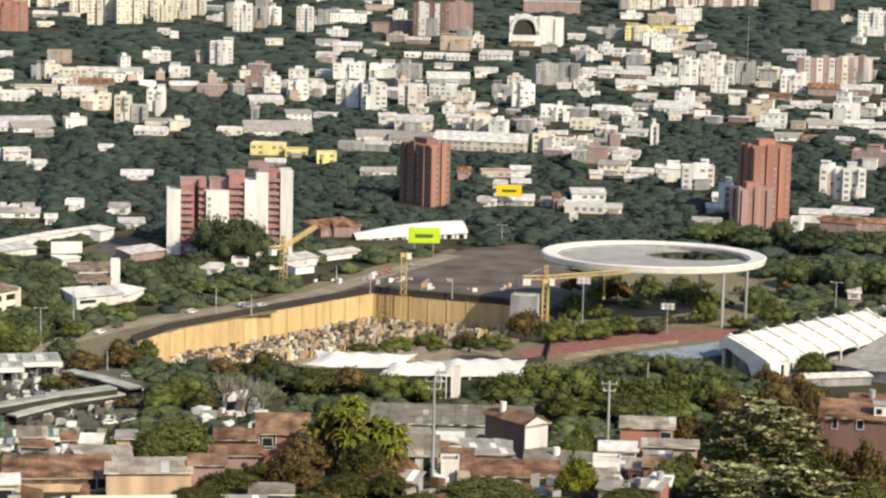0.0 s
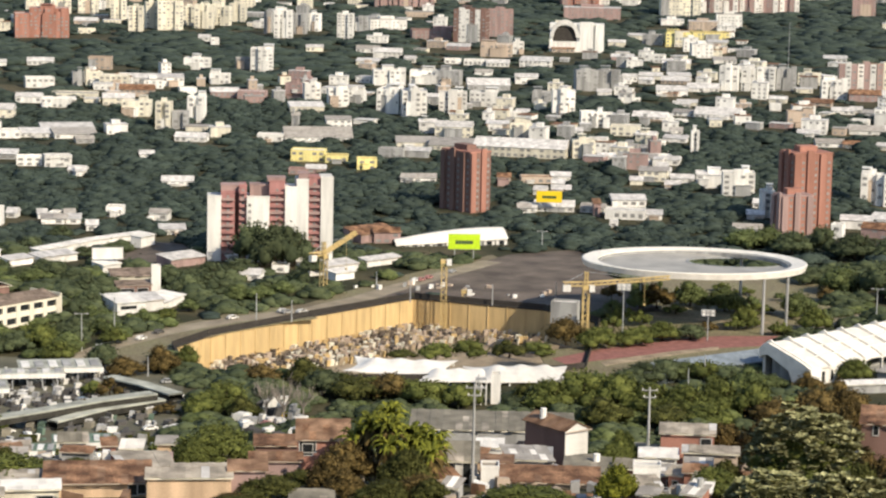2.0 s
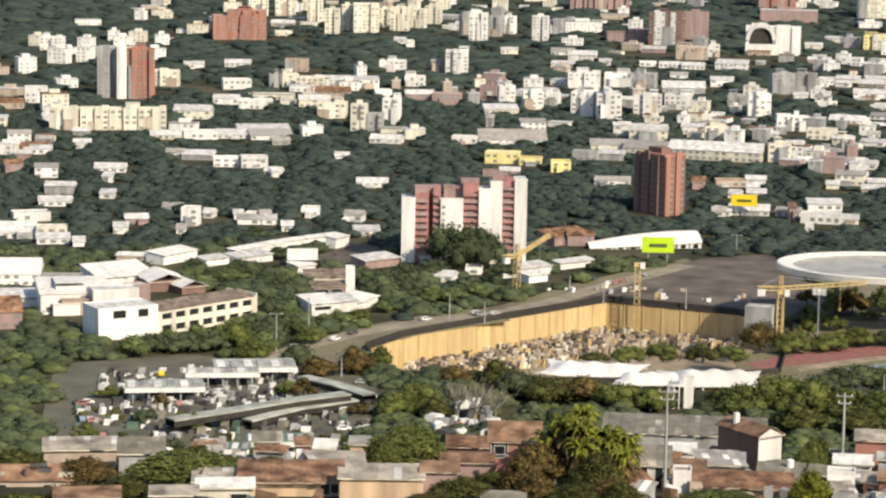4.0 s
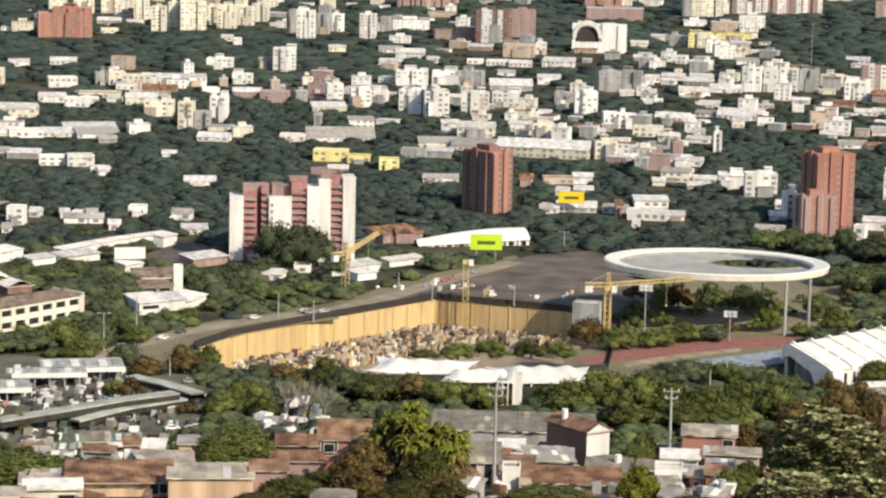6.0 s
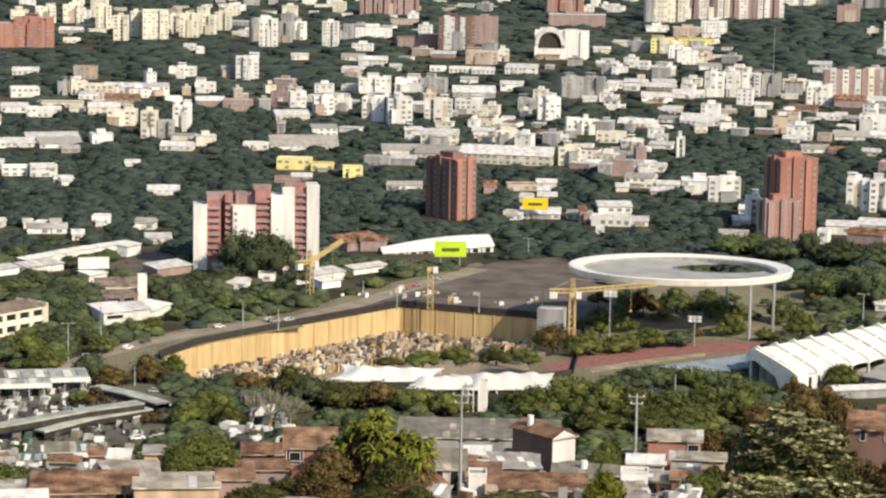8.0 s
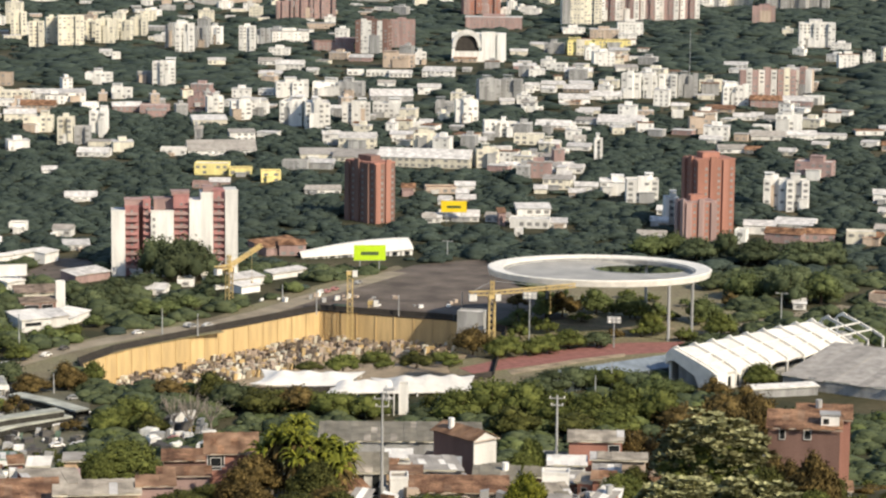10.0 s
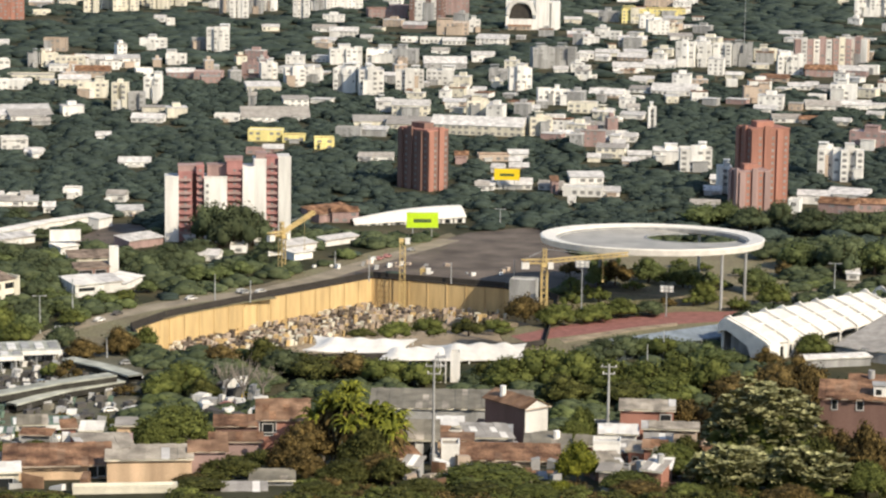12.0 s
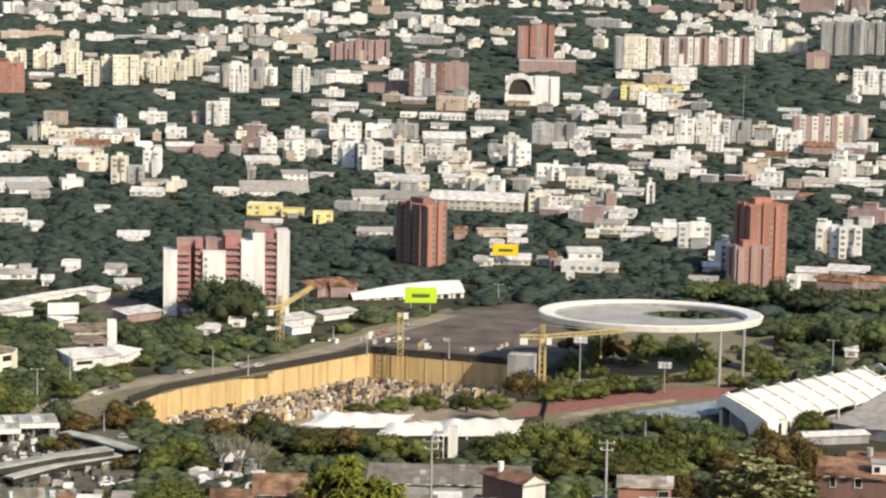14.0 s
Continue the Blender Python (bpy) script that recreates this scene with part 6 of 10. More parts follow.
car(-84.9, 718.5, 26.7, WALLS["white"], "white car parked on the station yard")
car(-125.1, 717.8, 104.9, WALLS["grey"], "grey car parked on the station yard")
car(-139.0, 713.8, 21.0, WALLS["blue"], "blue car parked on the station yard")
car(-166.5, 751.8, 107.5, WALLS["grey"], "grey car parked on the station yard")
car(-126.4, 696.1, 20.3, WALLS["white"], "white car parked on the station yard")
car(-138.8, 716.8, 111.0, ROOFS["dark"], "black car parked on the station yard")
car(-141.5, 701.9, 106.4, WALLS["white"], "white car parked on the station yard")
car(-136.8, 697.2, 106.1, ROOFS["dark"], "black car parked on the station yard")
car(-99.1, 756.6, 17.5, SIGN_YELLOW, "yellow car parked on the station yard")
car(-104.1, 755.5, 107.8, WALLS["white"], "white car parked on the station yard")
car(-139.6, 701.3, 111.3, WALLS["grey"], "grey car parked on the station yard")
car(-143.0, 742.9, 110.9, WALLS["red"], "red car parked on the station yard")
car(-169.9, 740.6, 22.9, WALLS["white"], "white car parked on the station yard")
car(-123.7, 698.8, 110.0, ROOFS["dark"], "black car parked on the station yard")
car(-114.4, 684.0, 104.5, WALLS["blue"], "blue car parked on the station yard")
car(-52.4, 720.4, 24.2, WALLS["grey"], "grey car parked on the station yard")
car(-50.8, 713.4, 99.1, WALLS["white"], "white car parked on the station yard")
car(-52.6, 714.7, 14.2, WALLS["red"], "red car parked on the station yard")
car(-59.6, 734.5, 14.6, WALLS["blue"], "blue car parked on the station yard")
car(-50.8, 725.0, 99.0, WALLS["grey"], "grey car parked on the station yard")
car(-55.2, 719.0, 99.4, WALLS["grey"], "grey car parked on the station yard")
car(-53.2, 739.5, 24.1, SIGN_YELLOW, "yellow car parked on the station yard")
car(-53.5, 745.1, 104.1, WALLS["blue"], "blue car parked on the station yard")
car(-58.0, 727.1, 14.6, WALLS["red"], "red car parked on the station yard")
car(-62.1, 742.6, 14.8, WALLS["white"], "white car parked on the station yard")
car(-49.9, 717.2, 104.0, WALLS["white"], "white car parked on the station yard")
car(-56.8, 723.3, 24.5, ROOFS["dark"], "black car parked on the station yard")
car(-58.5, 740.6, 14.5, ROOFS["dark"], "black car parked on the station yard")
car(-61.0, 738.5, 104.7, WALLS["grey"], "grey car parked on the station yard")
car(-56.1, 718.3, 104.5, ROOFS["dark"], "black car parked on the station yard")
scatter("yard_clutter", "market stalls, kiosks and stacked goods on the yard", "clutter", [(-172.9, 733.3), (-86.5, 745.9), (-78.7, 692.6), (-98.7, 671.2), (-155.8, 659.7)], 300, [WALLS["white"], WALLS["grey"], ROOFS["grey"], ROOFS["dark"], ROOFS["dark"], GREEN_SHEET, LEAVES["olive"]], 0, ((0.5, 3.0), (0.6, 2.2)), 6)
scatter("station_clutter", "kiosks, railings and parked carts under the station canopies", "clutter", [(-177.4, 789.8), (-118.4, 805.2), (-108.0, 763.5), (-115.2, 739.1), (-163.4, 726.7)], 220, [WALLS["white"], ROOFS["dark"], ROOFS["dark"], WALLS["grey"]], 0, ((0.6, 2.8), (0.8, 2.2)), 16)
scatter("kiosk_clutter", "pale kiosks and awnings packed beside the road", "clutter", [(-68.6, 732.5), (-63.7, 750.6), (-52.1, 751.8), (-46.4, 716.5), (-49.8, 698.7), (-60.9, 701.1)], 40, [WALLS["white"], WALLS["grey"], WALLS["white"], ROOFS["dark"]], 0, ((1.2, 4.5), (2.0, 4.5)), 9)
building(-210.2, 894.0, 24.1, 18.0, 7.5, 19.2, "white", "shed", "white", cols=4, rows=2, side=4, wings=3, label="white hall with a bright sloping roof")
building(-243.8, 948.9, 17.1, 20.0, 4.6, 10.3, "white", "gable", "white", cols=5, rows=2, side=5, label="white rendered two-storey house with a pitched white metal roof")
building(-230.7, 859.7, 19.5, 18.0, 6.1, 21.3, "pink", "gable", "tile", cols=5, rows=2, side=4, label="pinkish brick two-storey house with a pitched clay-tile roof")
building(-275.6, 1060.1, 21.5, 16.0, 2.8, 12.8, "white", "gable", "light", cols=6, rows=1, side=4, label="white rendered one-storey house with a pitched light roof")
building(-587.4, 3618.2, 27.9, 16.7, 15.8, 16.2, "white", "flat", "light", cols=8, rows=5, stripes="w-w-w", wings=3, name="apartment_block", category="apartment block", label="white rendered five-storey apartment block with a flat roof")
far_house(-523, 3727, 24.5, 14.7, 11.5, 1, 0)
far_house(-471, 3716, 20.3, 12.2, 8.5, 2, 0)
far_house(-321, 3615, 43.3, 22.0, 9.5, -2, 0)
far_house(-277, 3580, 23.4, 14.0, 12.6, 14, 0)
far_house(-237, 3520, 57.4, 22.0, 7.7, -7, 0)
far_house(-221, 3815, 58.0, 22.0, 6.0, -5, 0)
far_house(-214, 4019, 21.9, 13.1, 9.1, 2, 0)
building(-162.4, 3521.1, 30.6, 18.4, 14.9, -3.3, "white", "flat", "light", cols=9, rows=5, stripes="w-w-w", wings=2, tank=True, name="apartment_block", category="apartment block", label="white rendered five-storey apartment block with a flat roof")
far_house(-133, 3504, 34.2, 20.5, 8.5, 3, 0)
far_house(-105, 3514, 22.9, 13.7, 13.8, 10, 0)
far_house(-142, 3893, 25.4, 15.2, 13.6, 8, 0)
far_house(-8, 4009, 33.9, 20.4, 13.5, 5, 0)
building(-6.4, 3466.7, 29.4, 17.6, 15.5, 7.5, "white", "flat", "light", cols=8, rows=5, stripes="w-w", wings=1, name="apartment_block", category="apartment block", label="white rendered five-storey apartment block with a flat roof")
far_house(-419, 3023, 10.0, 8.0, 8.5, 6, 0)
far_house(-386, 2993, 29.5, 17.7, 8.0, -2, 0)
far_house(-307, 3087, 21.6, 12.9, 6.2, 4, 0)
far_house(-230, 2993, 16.3, 9.8, 10.1, 7, 0)
far_house(-174, 3213, 24.5, 14.7, 6.9, 6, 0)
far_house(-39, 3163, 20.6, 12.4, 6.5, 7, 0)
far_house(-237, 2716, 16.0, 9.6, 7.3, 14, 0)
far_house(-558, 3710, 28.5, 17.1, 12.9, -0, 4)
far_house(-429, 3702, 28.3, 17.0, 7.9, 13, 4)
building(-393.3, 3667.6, 36.0, 21.6, 16.2, -3.7, "grey", "flat", "zinc", cols=10, rows=6, stripes="g-g", wings=2, name="apartment_block", category="apartment block", label="grey concrete six-storey apartment block with a flat roof")
building(-366.2, 3776.6, 41.2, 22.0, 14.2, -1.3, "grey", "flat", "light", cols=12, rows=5, stripes="-g-", wings=3, tank=True, name="apartment_block", category="apartment block", label="grey concrete five-storey apartment block with a flat roof")
far_house(-40, 3667, 35.8, 21.5, 9.7, -8, 4)
far_house(-342, 3038, 63.0, 22.0, 4.2, 15, 4)
far_house(-270, 3019, 52.6, 22.0, 6.9, 14, 4)
far_house(-197, 2953, 32.1, 19.3, 9.6, 8, 4)
building(-220.2, 3058.0, 13.3, 8.0, 15.8, -3.2, "grey", "flat", "light", cols=3, rows=5, stripes="g-g", wings=3, tank=True, name="apartment_block", category="apartment block", label="grey concrete five-storey apartment block with a flat roof")
far_house(-10, 3054, 35.8, 21.5, 8.4, -7, 4)
far_house(-213, 2499, 24.5, 14.7, 4.1, -7, 4)
building(-184.4, 2276.2, 7.5, 8.0, 19.0, -4.3, "grey", "flat", "light", cols=2, rows=7, stripes="-g-", wings=2, tank=True, name="apartment_block", category="apartment block", label="grey concrete seven-storey apartment block with a flat roof")
building(-157.8, 2284.6, 12.5, 8.0, 17.6, -7.3, "grey", "flat", "light", cols=3, rows=6, stripes="g-g", wings=1, name="apartment_block", category="apartment block", label="grey concrete six-storey apartment block with a flat roof")
building(-105.7, 2336.7, 12.7, 8.0, 11.9, -6.5, "grey", "flat", "light", cols=3, rows=4, stripes="-g-", wings=1, name="apartment_house", label="grey concrete four-storey house with a flat roof")
far_house(-84, 3827, 29.1, 17.5, 12.3, -10, 2)
far_house(-487, 3012, 33.1, 19.9, 7.9, 17, 2)
far_house(-459, 3064, 40.3, 22.0, 7.1, 16, 2)
far_house(-156, 2971, 38.7, 22.0, 10.6, 5, 2)
far_house(-59, 2554, 27.7, 16.6, 5.0, 2, 2)
building(-100.5, 2699.5, 17.6, 10.6, 17.7, 6.3, "pink", "flat", "tile", cols=5, rows=6, stripes="p-pp-p", name="apartment_block", category="apartment block", label="pinkish brick six-storey apartment block with a flat roof")
building(-80.8, 2707.2, 18.8, 11.3, 20.6, 4.1, "pink", "flat", "tile", cols=5, rows=7, stripes="p-pp-p", wings=2, name="apartment_block", category="apartment block", label="pinkish brick seven-storey apartment block with a flat roof")
building(-59.3, 2716.2, 22.4, 13.5, 20.4, 4.2, "pink", "flat", "light", cols=6, rows=7, stripes="p-pp-p", name="apartment_block", category="apartment block", label="pinkish brick seven-storey apartment block with a flat roof")
building(-401.8, 2490.8, 19.2, 11.5, 15.3, 14.3, "cream", "flat", "zinc", cols=5, rows=5, side=2, stripes="c-c", wings=3, name="apartment_block", category="apartment block", label="cream rendered five-storey apartment block with a flat roof")
building(-376.2, 2500.0, 19.2, 11.5, 16.9, 6.5, "cream", "flat", "light", cols=5, rows=6, side=2, stripes="c-c", wings=1, tank=True, name="apartment_block", category="apartment block", label="cream rendered six-storey apartment block with a flat roof")
building(-334.9, 2413.4, 14.3, 8.6, 21.4, 3.6, "cream", "flat", "light", cols=4, rows=7, stripes="c-c", tank=True, name="apartment_block", category="apartment block", label="cream rendered seven-storey apartment block with a flat roof")
building(-300.3, 2274.4, 12.5, 8.0, 21.6, 2.1, "cream", "flat", "light", cols=3, rows=7, stripes="c-c", tank=True, name="apartment_block", category="apartment block", label="cream rendered seven-storey apartment block with a flat roof")
building(-292.1, 2313.0, 11.2, 8.0, 23.0, 14.0, "cream", "flat", "light", cols=3, rows=8, stripes="c-c", wings=1, tank=True, name="apartment_block", category="apartment block", label="cream rendered eight-storey apartment block with a flat roof")
building(-273.8, 2300.1, 22.7, 13.6, 25.3, 9.8, "cream", "flat", "light", cols=6, rows=9, side=3, stripes="c-c", name="apartment_block", category="apartment block", label="cream rendered nine-storey apartment block with a flat roof")
building(-262.9, 2359.6, 12.9, 8.0, 17.2, -3.2, "cream", "flat", "light", cols=3, rows=6, stripes="c-c", tank=True, name="apartment_block", category="apartment block", label="cream rendered six-storey apartment block with a flat roof")
building(-246.1, 2328.8, 16.3, 9.8, 20.9, -3.4, "cream", "flat", "light", cols=4, rows=7, side=2, stripes="c-c", wings=2, tank=True, name="apartment_block", category="apartment block", label="cream rendered seven-storey apartment block with a flat roof")
building(-234.5, 2369.7, 15.5, 9.3, 17.2, -7.4, "cream", "flat", "light", cols=4, rows=6, side=2, stripes="c-c", wings=2, name="apartment_block", category="apartment block", label="cream rendered six-storey apartment block with a flat roof")
building(-223.5, 2411.7, 14.8, 8.9, 17.5, -4.8, "cream", "flat", "zinc", cols=4, rows=6, stripes="c-c", wings=2, tank=True, name="apartment_block", category="apartment block", label="cream rendered six-storey apartment block with a flat roof")
building(-168.1, 2234.2, 15.6, 9.4, 23.4, -1.2, "white", "flat", "zinc", cols=4, rows=8, side=2, stripes="w-w", wings=2, tank=True, name="apartment_block", category="apartment block", label="white rendered eight-storey apartment block with a flat roof")
building(-147.9, 2323.2, 12.7, 8.0, 15.4, -9.6, "white", "flat", "zinc", cols=3, rows=5, stripes="w-w", wings=2, tank=True, name="apartment_block", category="apartment block", label="white rendered five-storey apartment block with a flat roof")
building(-114.5, 2230.1, 13.6, 8.2, 22.0, -4.0, "white", "flat", "light", cols=4, rows=8, stripes="w-w", tank=True, name="apartment_block", category="apartment block", label="white rendered eight-storey apartment block with a flat roof")
far_house(-84, 2364, 33.4, 20.0, 9.7, 11, 0)
building(-41.9, 2258.5, 34.3, 20.6, 7.7, 7.1, "pink", "flat", "tile", cols=10, rows=3, side=5, wings=2, label="pinkish brick three-storey house with a flat roof")
building(18.5, 2307.6, 22.6, 13.5, 23.7, -0.1, "pink", "flat", "tile", cols=6, rows=8, side=3, stripes="pp-", wings=1, tank=True, name="apartment_block", category="apartment block", label="pinkish brick eight-storey apartment block with a flat roof")
far_house(111, 2572, 55.8, 22.0, 11.7, -2, 3)
building(399.0, 2711.3, 23.8, 14.3, 16.4, -7.8, "pink", "flat", "tile", cols=7, rows=6, stripes="pp-", wings=2, tank=True, name="apartment_block", category="apartment block", label="pinkish brick six-storey apartment block with a flat roof")
far_house(345, 4051, 30.9, 18.5, 11.3, -4, 3)
building(509.8, 4240.2, 18.6, 11.1, 17.4, -14.7, "pink", "flat", "light", cols=5, rows=6, stripes="p-p-p", name="apartment_block", category="apartment block", label="pinkish brick six-storey apartment block with a flat roof")
building(613.0, 4192.5, 55.2, 22.0, 20.7, -13.5, "pink", "flat", "tile", cols=16, rows=7, stripes="pp-", wings=1, name="apartment_block", category="apartment block", label="pinkish brick seven-storey apartment block with a flat roof")
building(682.2, 4228.6, 37.2, 22.0, 20.9, -21.4, "pink", "flat", "tile", cols=10, rows=7, stripes="-p-", name="apartment_block", category="apartment block", label="pinkish brick seven-storey apartment block with a flat roof")
building(-6.5, 2234.3, 28.1, 16.9, 27.4, -10.5, "dark", "flat", "tile", cols=8, rows=9, side=4, stripes="dwwdwd", wings=2, name="apartment_block", category="apartment block", label="brown brick apartment tower with white upright bays")
building(106.7, 2801.6, 39.5, 22.0, 34.2, 4.8, "brick", "flat", "tile", cols=11, rows=12, stripes="p-bp-b", wings=2, name="apartment_block", category="apartment block", label="orange and pink brick apartment tower with upright bays")
building(203.0, 2647.1, 40.3, 22.0, 32.3, 0.5, "cream", "flat", "light", cols=11, rows=11, stripes="gcc-c", wings=2, tank=True, name="apartment_block", category="apartment block", label="cream rendered eleven-storey apartment block with a flat roof")
building(239.0, 2718.7, 20.2, 12.1, 28.4, -4.0, "pink", "flat", "light", cols=5, rows=10, stripes="w-pw", wings=1, name="apartment_block", category="apartment block", label="long pink and white striped apartment slab")
building(260.4, 2726.3, 20.2, 12.1, 28.5, -12.7, "pink", "flat", "light", cols=5, rows=10, stripes="w-pw", wings=1, name="apartment_block", category="apartment block", label="long pink and white striped apartment slab")
building(281.9, 2734.0, 20.3, 12.2, 28.6, -1.8, "pink", "flat", "tile", cols=5, rows=10, stripes="w-pw", tank=True, name="apartment_block", category="apartment block", label="long pink and white striped apartment slab")
building(303.5, 2741.7, 20.4, 12.2, 28.7, -10.3, "pink", "flat", "tile", cols=5, rows=10, stripes="w-pw", wings=1, name="apartment_block", category="apartment block", label="long pink and white striped apartment slab")
building(325.2, 2749.4, 20.5, 12.3, 28.8, -0.3, "pink", "flat", "light", cols=6, rows=10, stripes="w-pw", tank=True, name="apartment_block", category="apartment block", label="long pink and white striped apartment slab")
building(384.6, 3011.3, 31.0, 18.6, 24.4, -5.0, "white", "flat", "zinc", cols=9, rows=8, stripes="w-w", wings=1, tank=True, name="apartment_block", category="apartment block", label="white rendered eight-storey apartment block with a flat roof")
building(414.6, 3023.5, 33.1, 19.9, 14.5, -5.5, "cream", "flat", "light", cols=9, rows=5, stripes="-c-", wings=2, name="apartment_block", category="apartment block", label="cream rendered five-storey apartment block with a flat roof")
building(452.7, 2979.9, 23.6, 14.1, 36.5, -4.7, "grey", "flat", "light", cols=6, rows=13, stripes="g-g", tank=True, name="apartment_block", category="apartment block", label="grey concrete thirteen-storey apartment block with a flat roof")
building(478.8, 2989.8, 23.7, 14.2, 36.7, -23.0, "grey", "flat", "light", cols=6, rows=13, stripes="g-g", wings=2, name="apartment_block", category="apartment block", label="grey concrete thirteen-storey apartment block with a flat roof")
building(505.1, 2999.8, 23.8, 14.3, 36.8, -13.4, "grey", "flat", "light", cols=6, rows=13, stripes="g-g", wings=2, name="apartment_block", category="apartment block", label="grey concrete thirteen-storey apartment block with a flat roof")
building(395.7, 2356.6, 32.7, 20.0, 21.3, -7.5, "white", "flat", "light", cols=9, rows=7, side=5, stripes="w-w-w", wings=2, name="apartment_block", category="apartment block", label="white rendered seven-storey apartment block with a flat roof")
building(171.0, 2233.6, 21.9, 13.1, 11.3, -1.8, "yellow", "flat", "tile", cols=6, rows=4, side=3, stripes="-c-", wings=3, name="apartment_house", label="bright yellow four-storey house with a flat roof")
building(205.7, 2326.6, 32.9, 19.8, 6.1, 4.1, "yellow", "flat", "tile", cols=9, rows=2, side=4, wings=1, label="bright yellow two-storey house with a flat roof")
building(149.8, 2245.2, 17.1, 10.3, 8.7, -10.0, "grey", "flat", "light", cols=5, rows=3, side=2, wings=2, name="apartment_house", label="grey concrete three-storey house with a flat roof")
far_house(228, 3546, 46.3, 22.0, 11.6, -14, 4)
far_house(526, 4043, 26.6, 15.9, 11.6, -7, 4)
far_house(238, 2489, 24.4, 14.7, 13.1, -1, 0)
far_house(185, 2510, 21.9, 13.1, 5.6, 5, 0)
far_house(52, 4104, 31.2, 18.7, 5.2, -4, 0)
far_house(129, 4147, 31.5, 18.9, 7.0, 8, 0)
far_house(185, 3911, 38.2, 22.0, 4.1, -10, 0)
far_house(241, 3999, 39.1, 22.0, 4.3, -10, 0)
far_house(24, 3525, 15.3, 9.2, 10.5, 2, 0)
far_house(45, 3538, 26.9, 16.1, 8.3, -8, 0)
far_house(126, 3787, 37.0, 22.0, 2.6, -14, 0)
far_house(257, 3555, 19.4, 11.6, 5.4, 2, 0)
far_house(339, 3760, 16.4, 9.8, 8.8, 4, 0)
far_house(359, 3575, 35.1, 21.0, 5.6, -7, 0)
far_house(454, 3856, 29.5, 17.7, 11.6, -4, 0)
far_house(455, 3681, 24.2, 14.5, 11.4, -12, 0)
far_house(560, 3782, 29.1, 17.4, 9.0, -7, 0)
far_house(611, 3862, 42.4, 22.0, 7.9, -11, 0)
far_house(162, 2818, 21.5, 12.9, 6.6, -15, 0)
far_house(133, 2804, 12.2, 8.0, 6.3, -7, 0)
far_house(209, 2441, 26.6, 16.0, 9.0, -1, 2)
far_house(177, 3519, 23.0, 13.8, 4.9, -9, 2)
far_house(469, 4219, 23.1, 13.8, 12.4, -12, 2)
building(-362.0, 2186.4, 32.7, 20.0, 24.4, 7.2, "brick", "flat", "light", cols=9, rows=8, side=5, stripes="b-b-b", wings=2, tank=True, name="apartment_block", category="apartment block", label="orange brick slab block with small windows")
building(-351.7, 2325.1, 20.4, 12.3, 5.2, -1.6, "tan", "gable", "light", cols=6, rows=2, side=3, wings=1, label="tan rendered two-storey house with a pitched light roof")
building(-274.9, 1885.0, 16.6, 10.0, 8.9, -0.6, "tan", "flat", "tile", cols=4, rows=3, side=2, wings=1, name="apartment_house", label="tan rendered three-storey house with a flat roof")
building(-222.7, 1691.6, 22.3, 13.4, 4.8, 0.4, "tan", "gable", "tile", cols=6, rows=2, side=3, label="tan rendered two-storey house with a pitched clay-tile roof")
building(12.5, 1548.4, 13.5, 8.1, 2.6, -4.0, "tan", "shed", "light", cols=3, rows=1, label="tan rendered one-storey house with a sloping light roof")
building(14.3, 2081.4, 24.9, 14.9, 9.8, -4.8, "tan", "flat", "light", cols=7, rows=3, side=3, wings=3, name="apartment_house", label="tan rendered three-storey house with a flat roof")
building(197.3, 1587.5, 15.7, 9.4, 9.5, 0.4, "tan", "flat", "tile", cols=4, rows=3, side=2, wings=2, name="apartment_house", label="tan rendered three-storey house with a flat roof")
building(-338.1, 2235.0, 14.8, 8.9, 4.0, 15.7, "cream", "flat", "zinc", cols=4, rows=1, label="cream rendered one-storey house with a flat roof")
far_house(-335, 2367, 15.6, 9.4, 3.3, 18, 1)
building(-261.4, 1760.6, 11.6, 8.0, 8.9, 15.0, "cream", "flat", "light", cols=3, rows=3, wings=3, name="apartment_house", label="cream rendered three-storey house with a flat roof")
building(-245.1, 1745.5, 19.2, 11.5, 8.4, 0.8, "cream", "flat", "light", cols=5, rows=3, side=2, wings=1, name="apartment_house", label="cream rendered three-storey house with a flat roof")
building(-226.7, 1633.7, 19.7, 11.8, 4.8, 6.4, "cream", "gable", "light", cols=5, rows=2, side=2, label="cream rendered two-storey house with a pitched light roof")
building(-206.4, 1567.9, 17.2, 10.3, 9.3, -0.9, "cream", "flat", "light", cols=5, rows=3, side=2, wings=3, name="apartment_house", label="cream rendered three-storey house with a flat roof")
building(-261.0, 1677.2, 29.5, 17.7, 2.6, 5.4, "cream", "flat", "zinc", cols=8, rows=1, side=4, label="cream rendered one-storey house with a flat roof")
building(-259.9, 1635.1, 10.8, 8.0, 2.7, 15.2, "cream", "gable", "light", cols=3, rows=1, label="cream rendered one-storey house with a pitched light roof")
building(-106.9, 1614.7, 21.1, 12.7, 3.8, 11.0, "cream", "shed", "light", cols=6, rows=1, side=3, label="cream rendered one-storey house with a sloping light roof")
building(-13.1, 1493.5, 21.1, 12.7, 6.2, -5.5, "cream", "gable", "light", cols=6, rows=2, side=3, wings=1, label="cream rendered two-storey house with a pitched light roof")
building(25.2, 1490.0, 13.0, 8.0, 8.9, 2.2, "cream", "flat", "zinc", cols=3, rows=3, wings=2, name="apartment_house", label="cream rendered three-storey house with a flat roof")
building(57.6, 1400.0, 12.2, 8.0, 9.9, 6.9, "cream", "flat", "zinc", cols=3, rows=3, wings=3, name="apartment_house", label="cream rendered three-storey house with a flat roof")
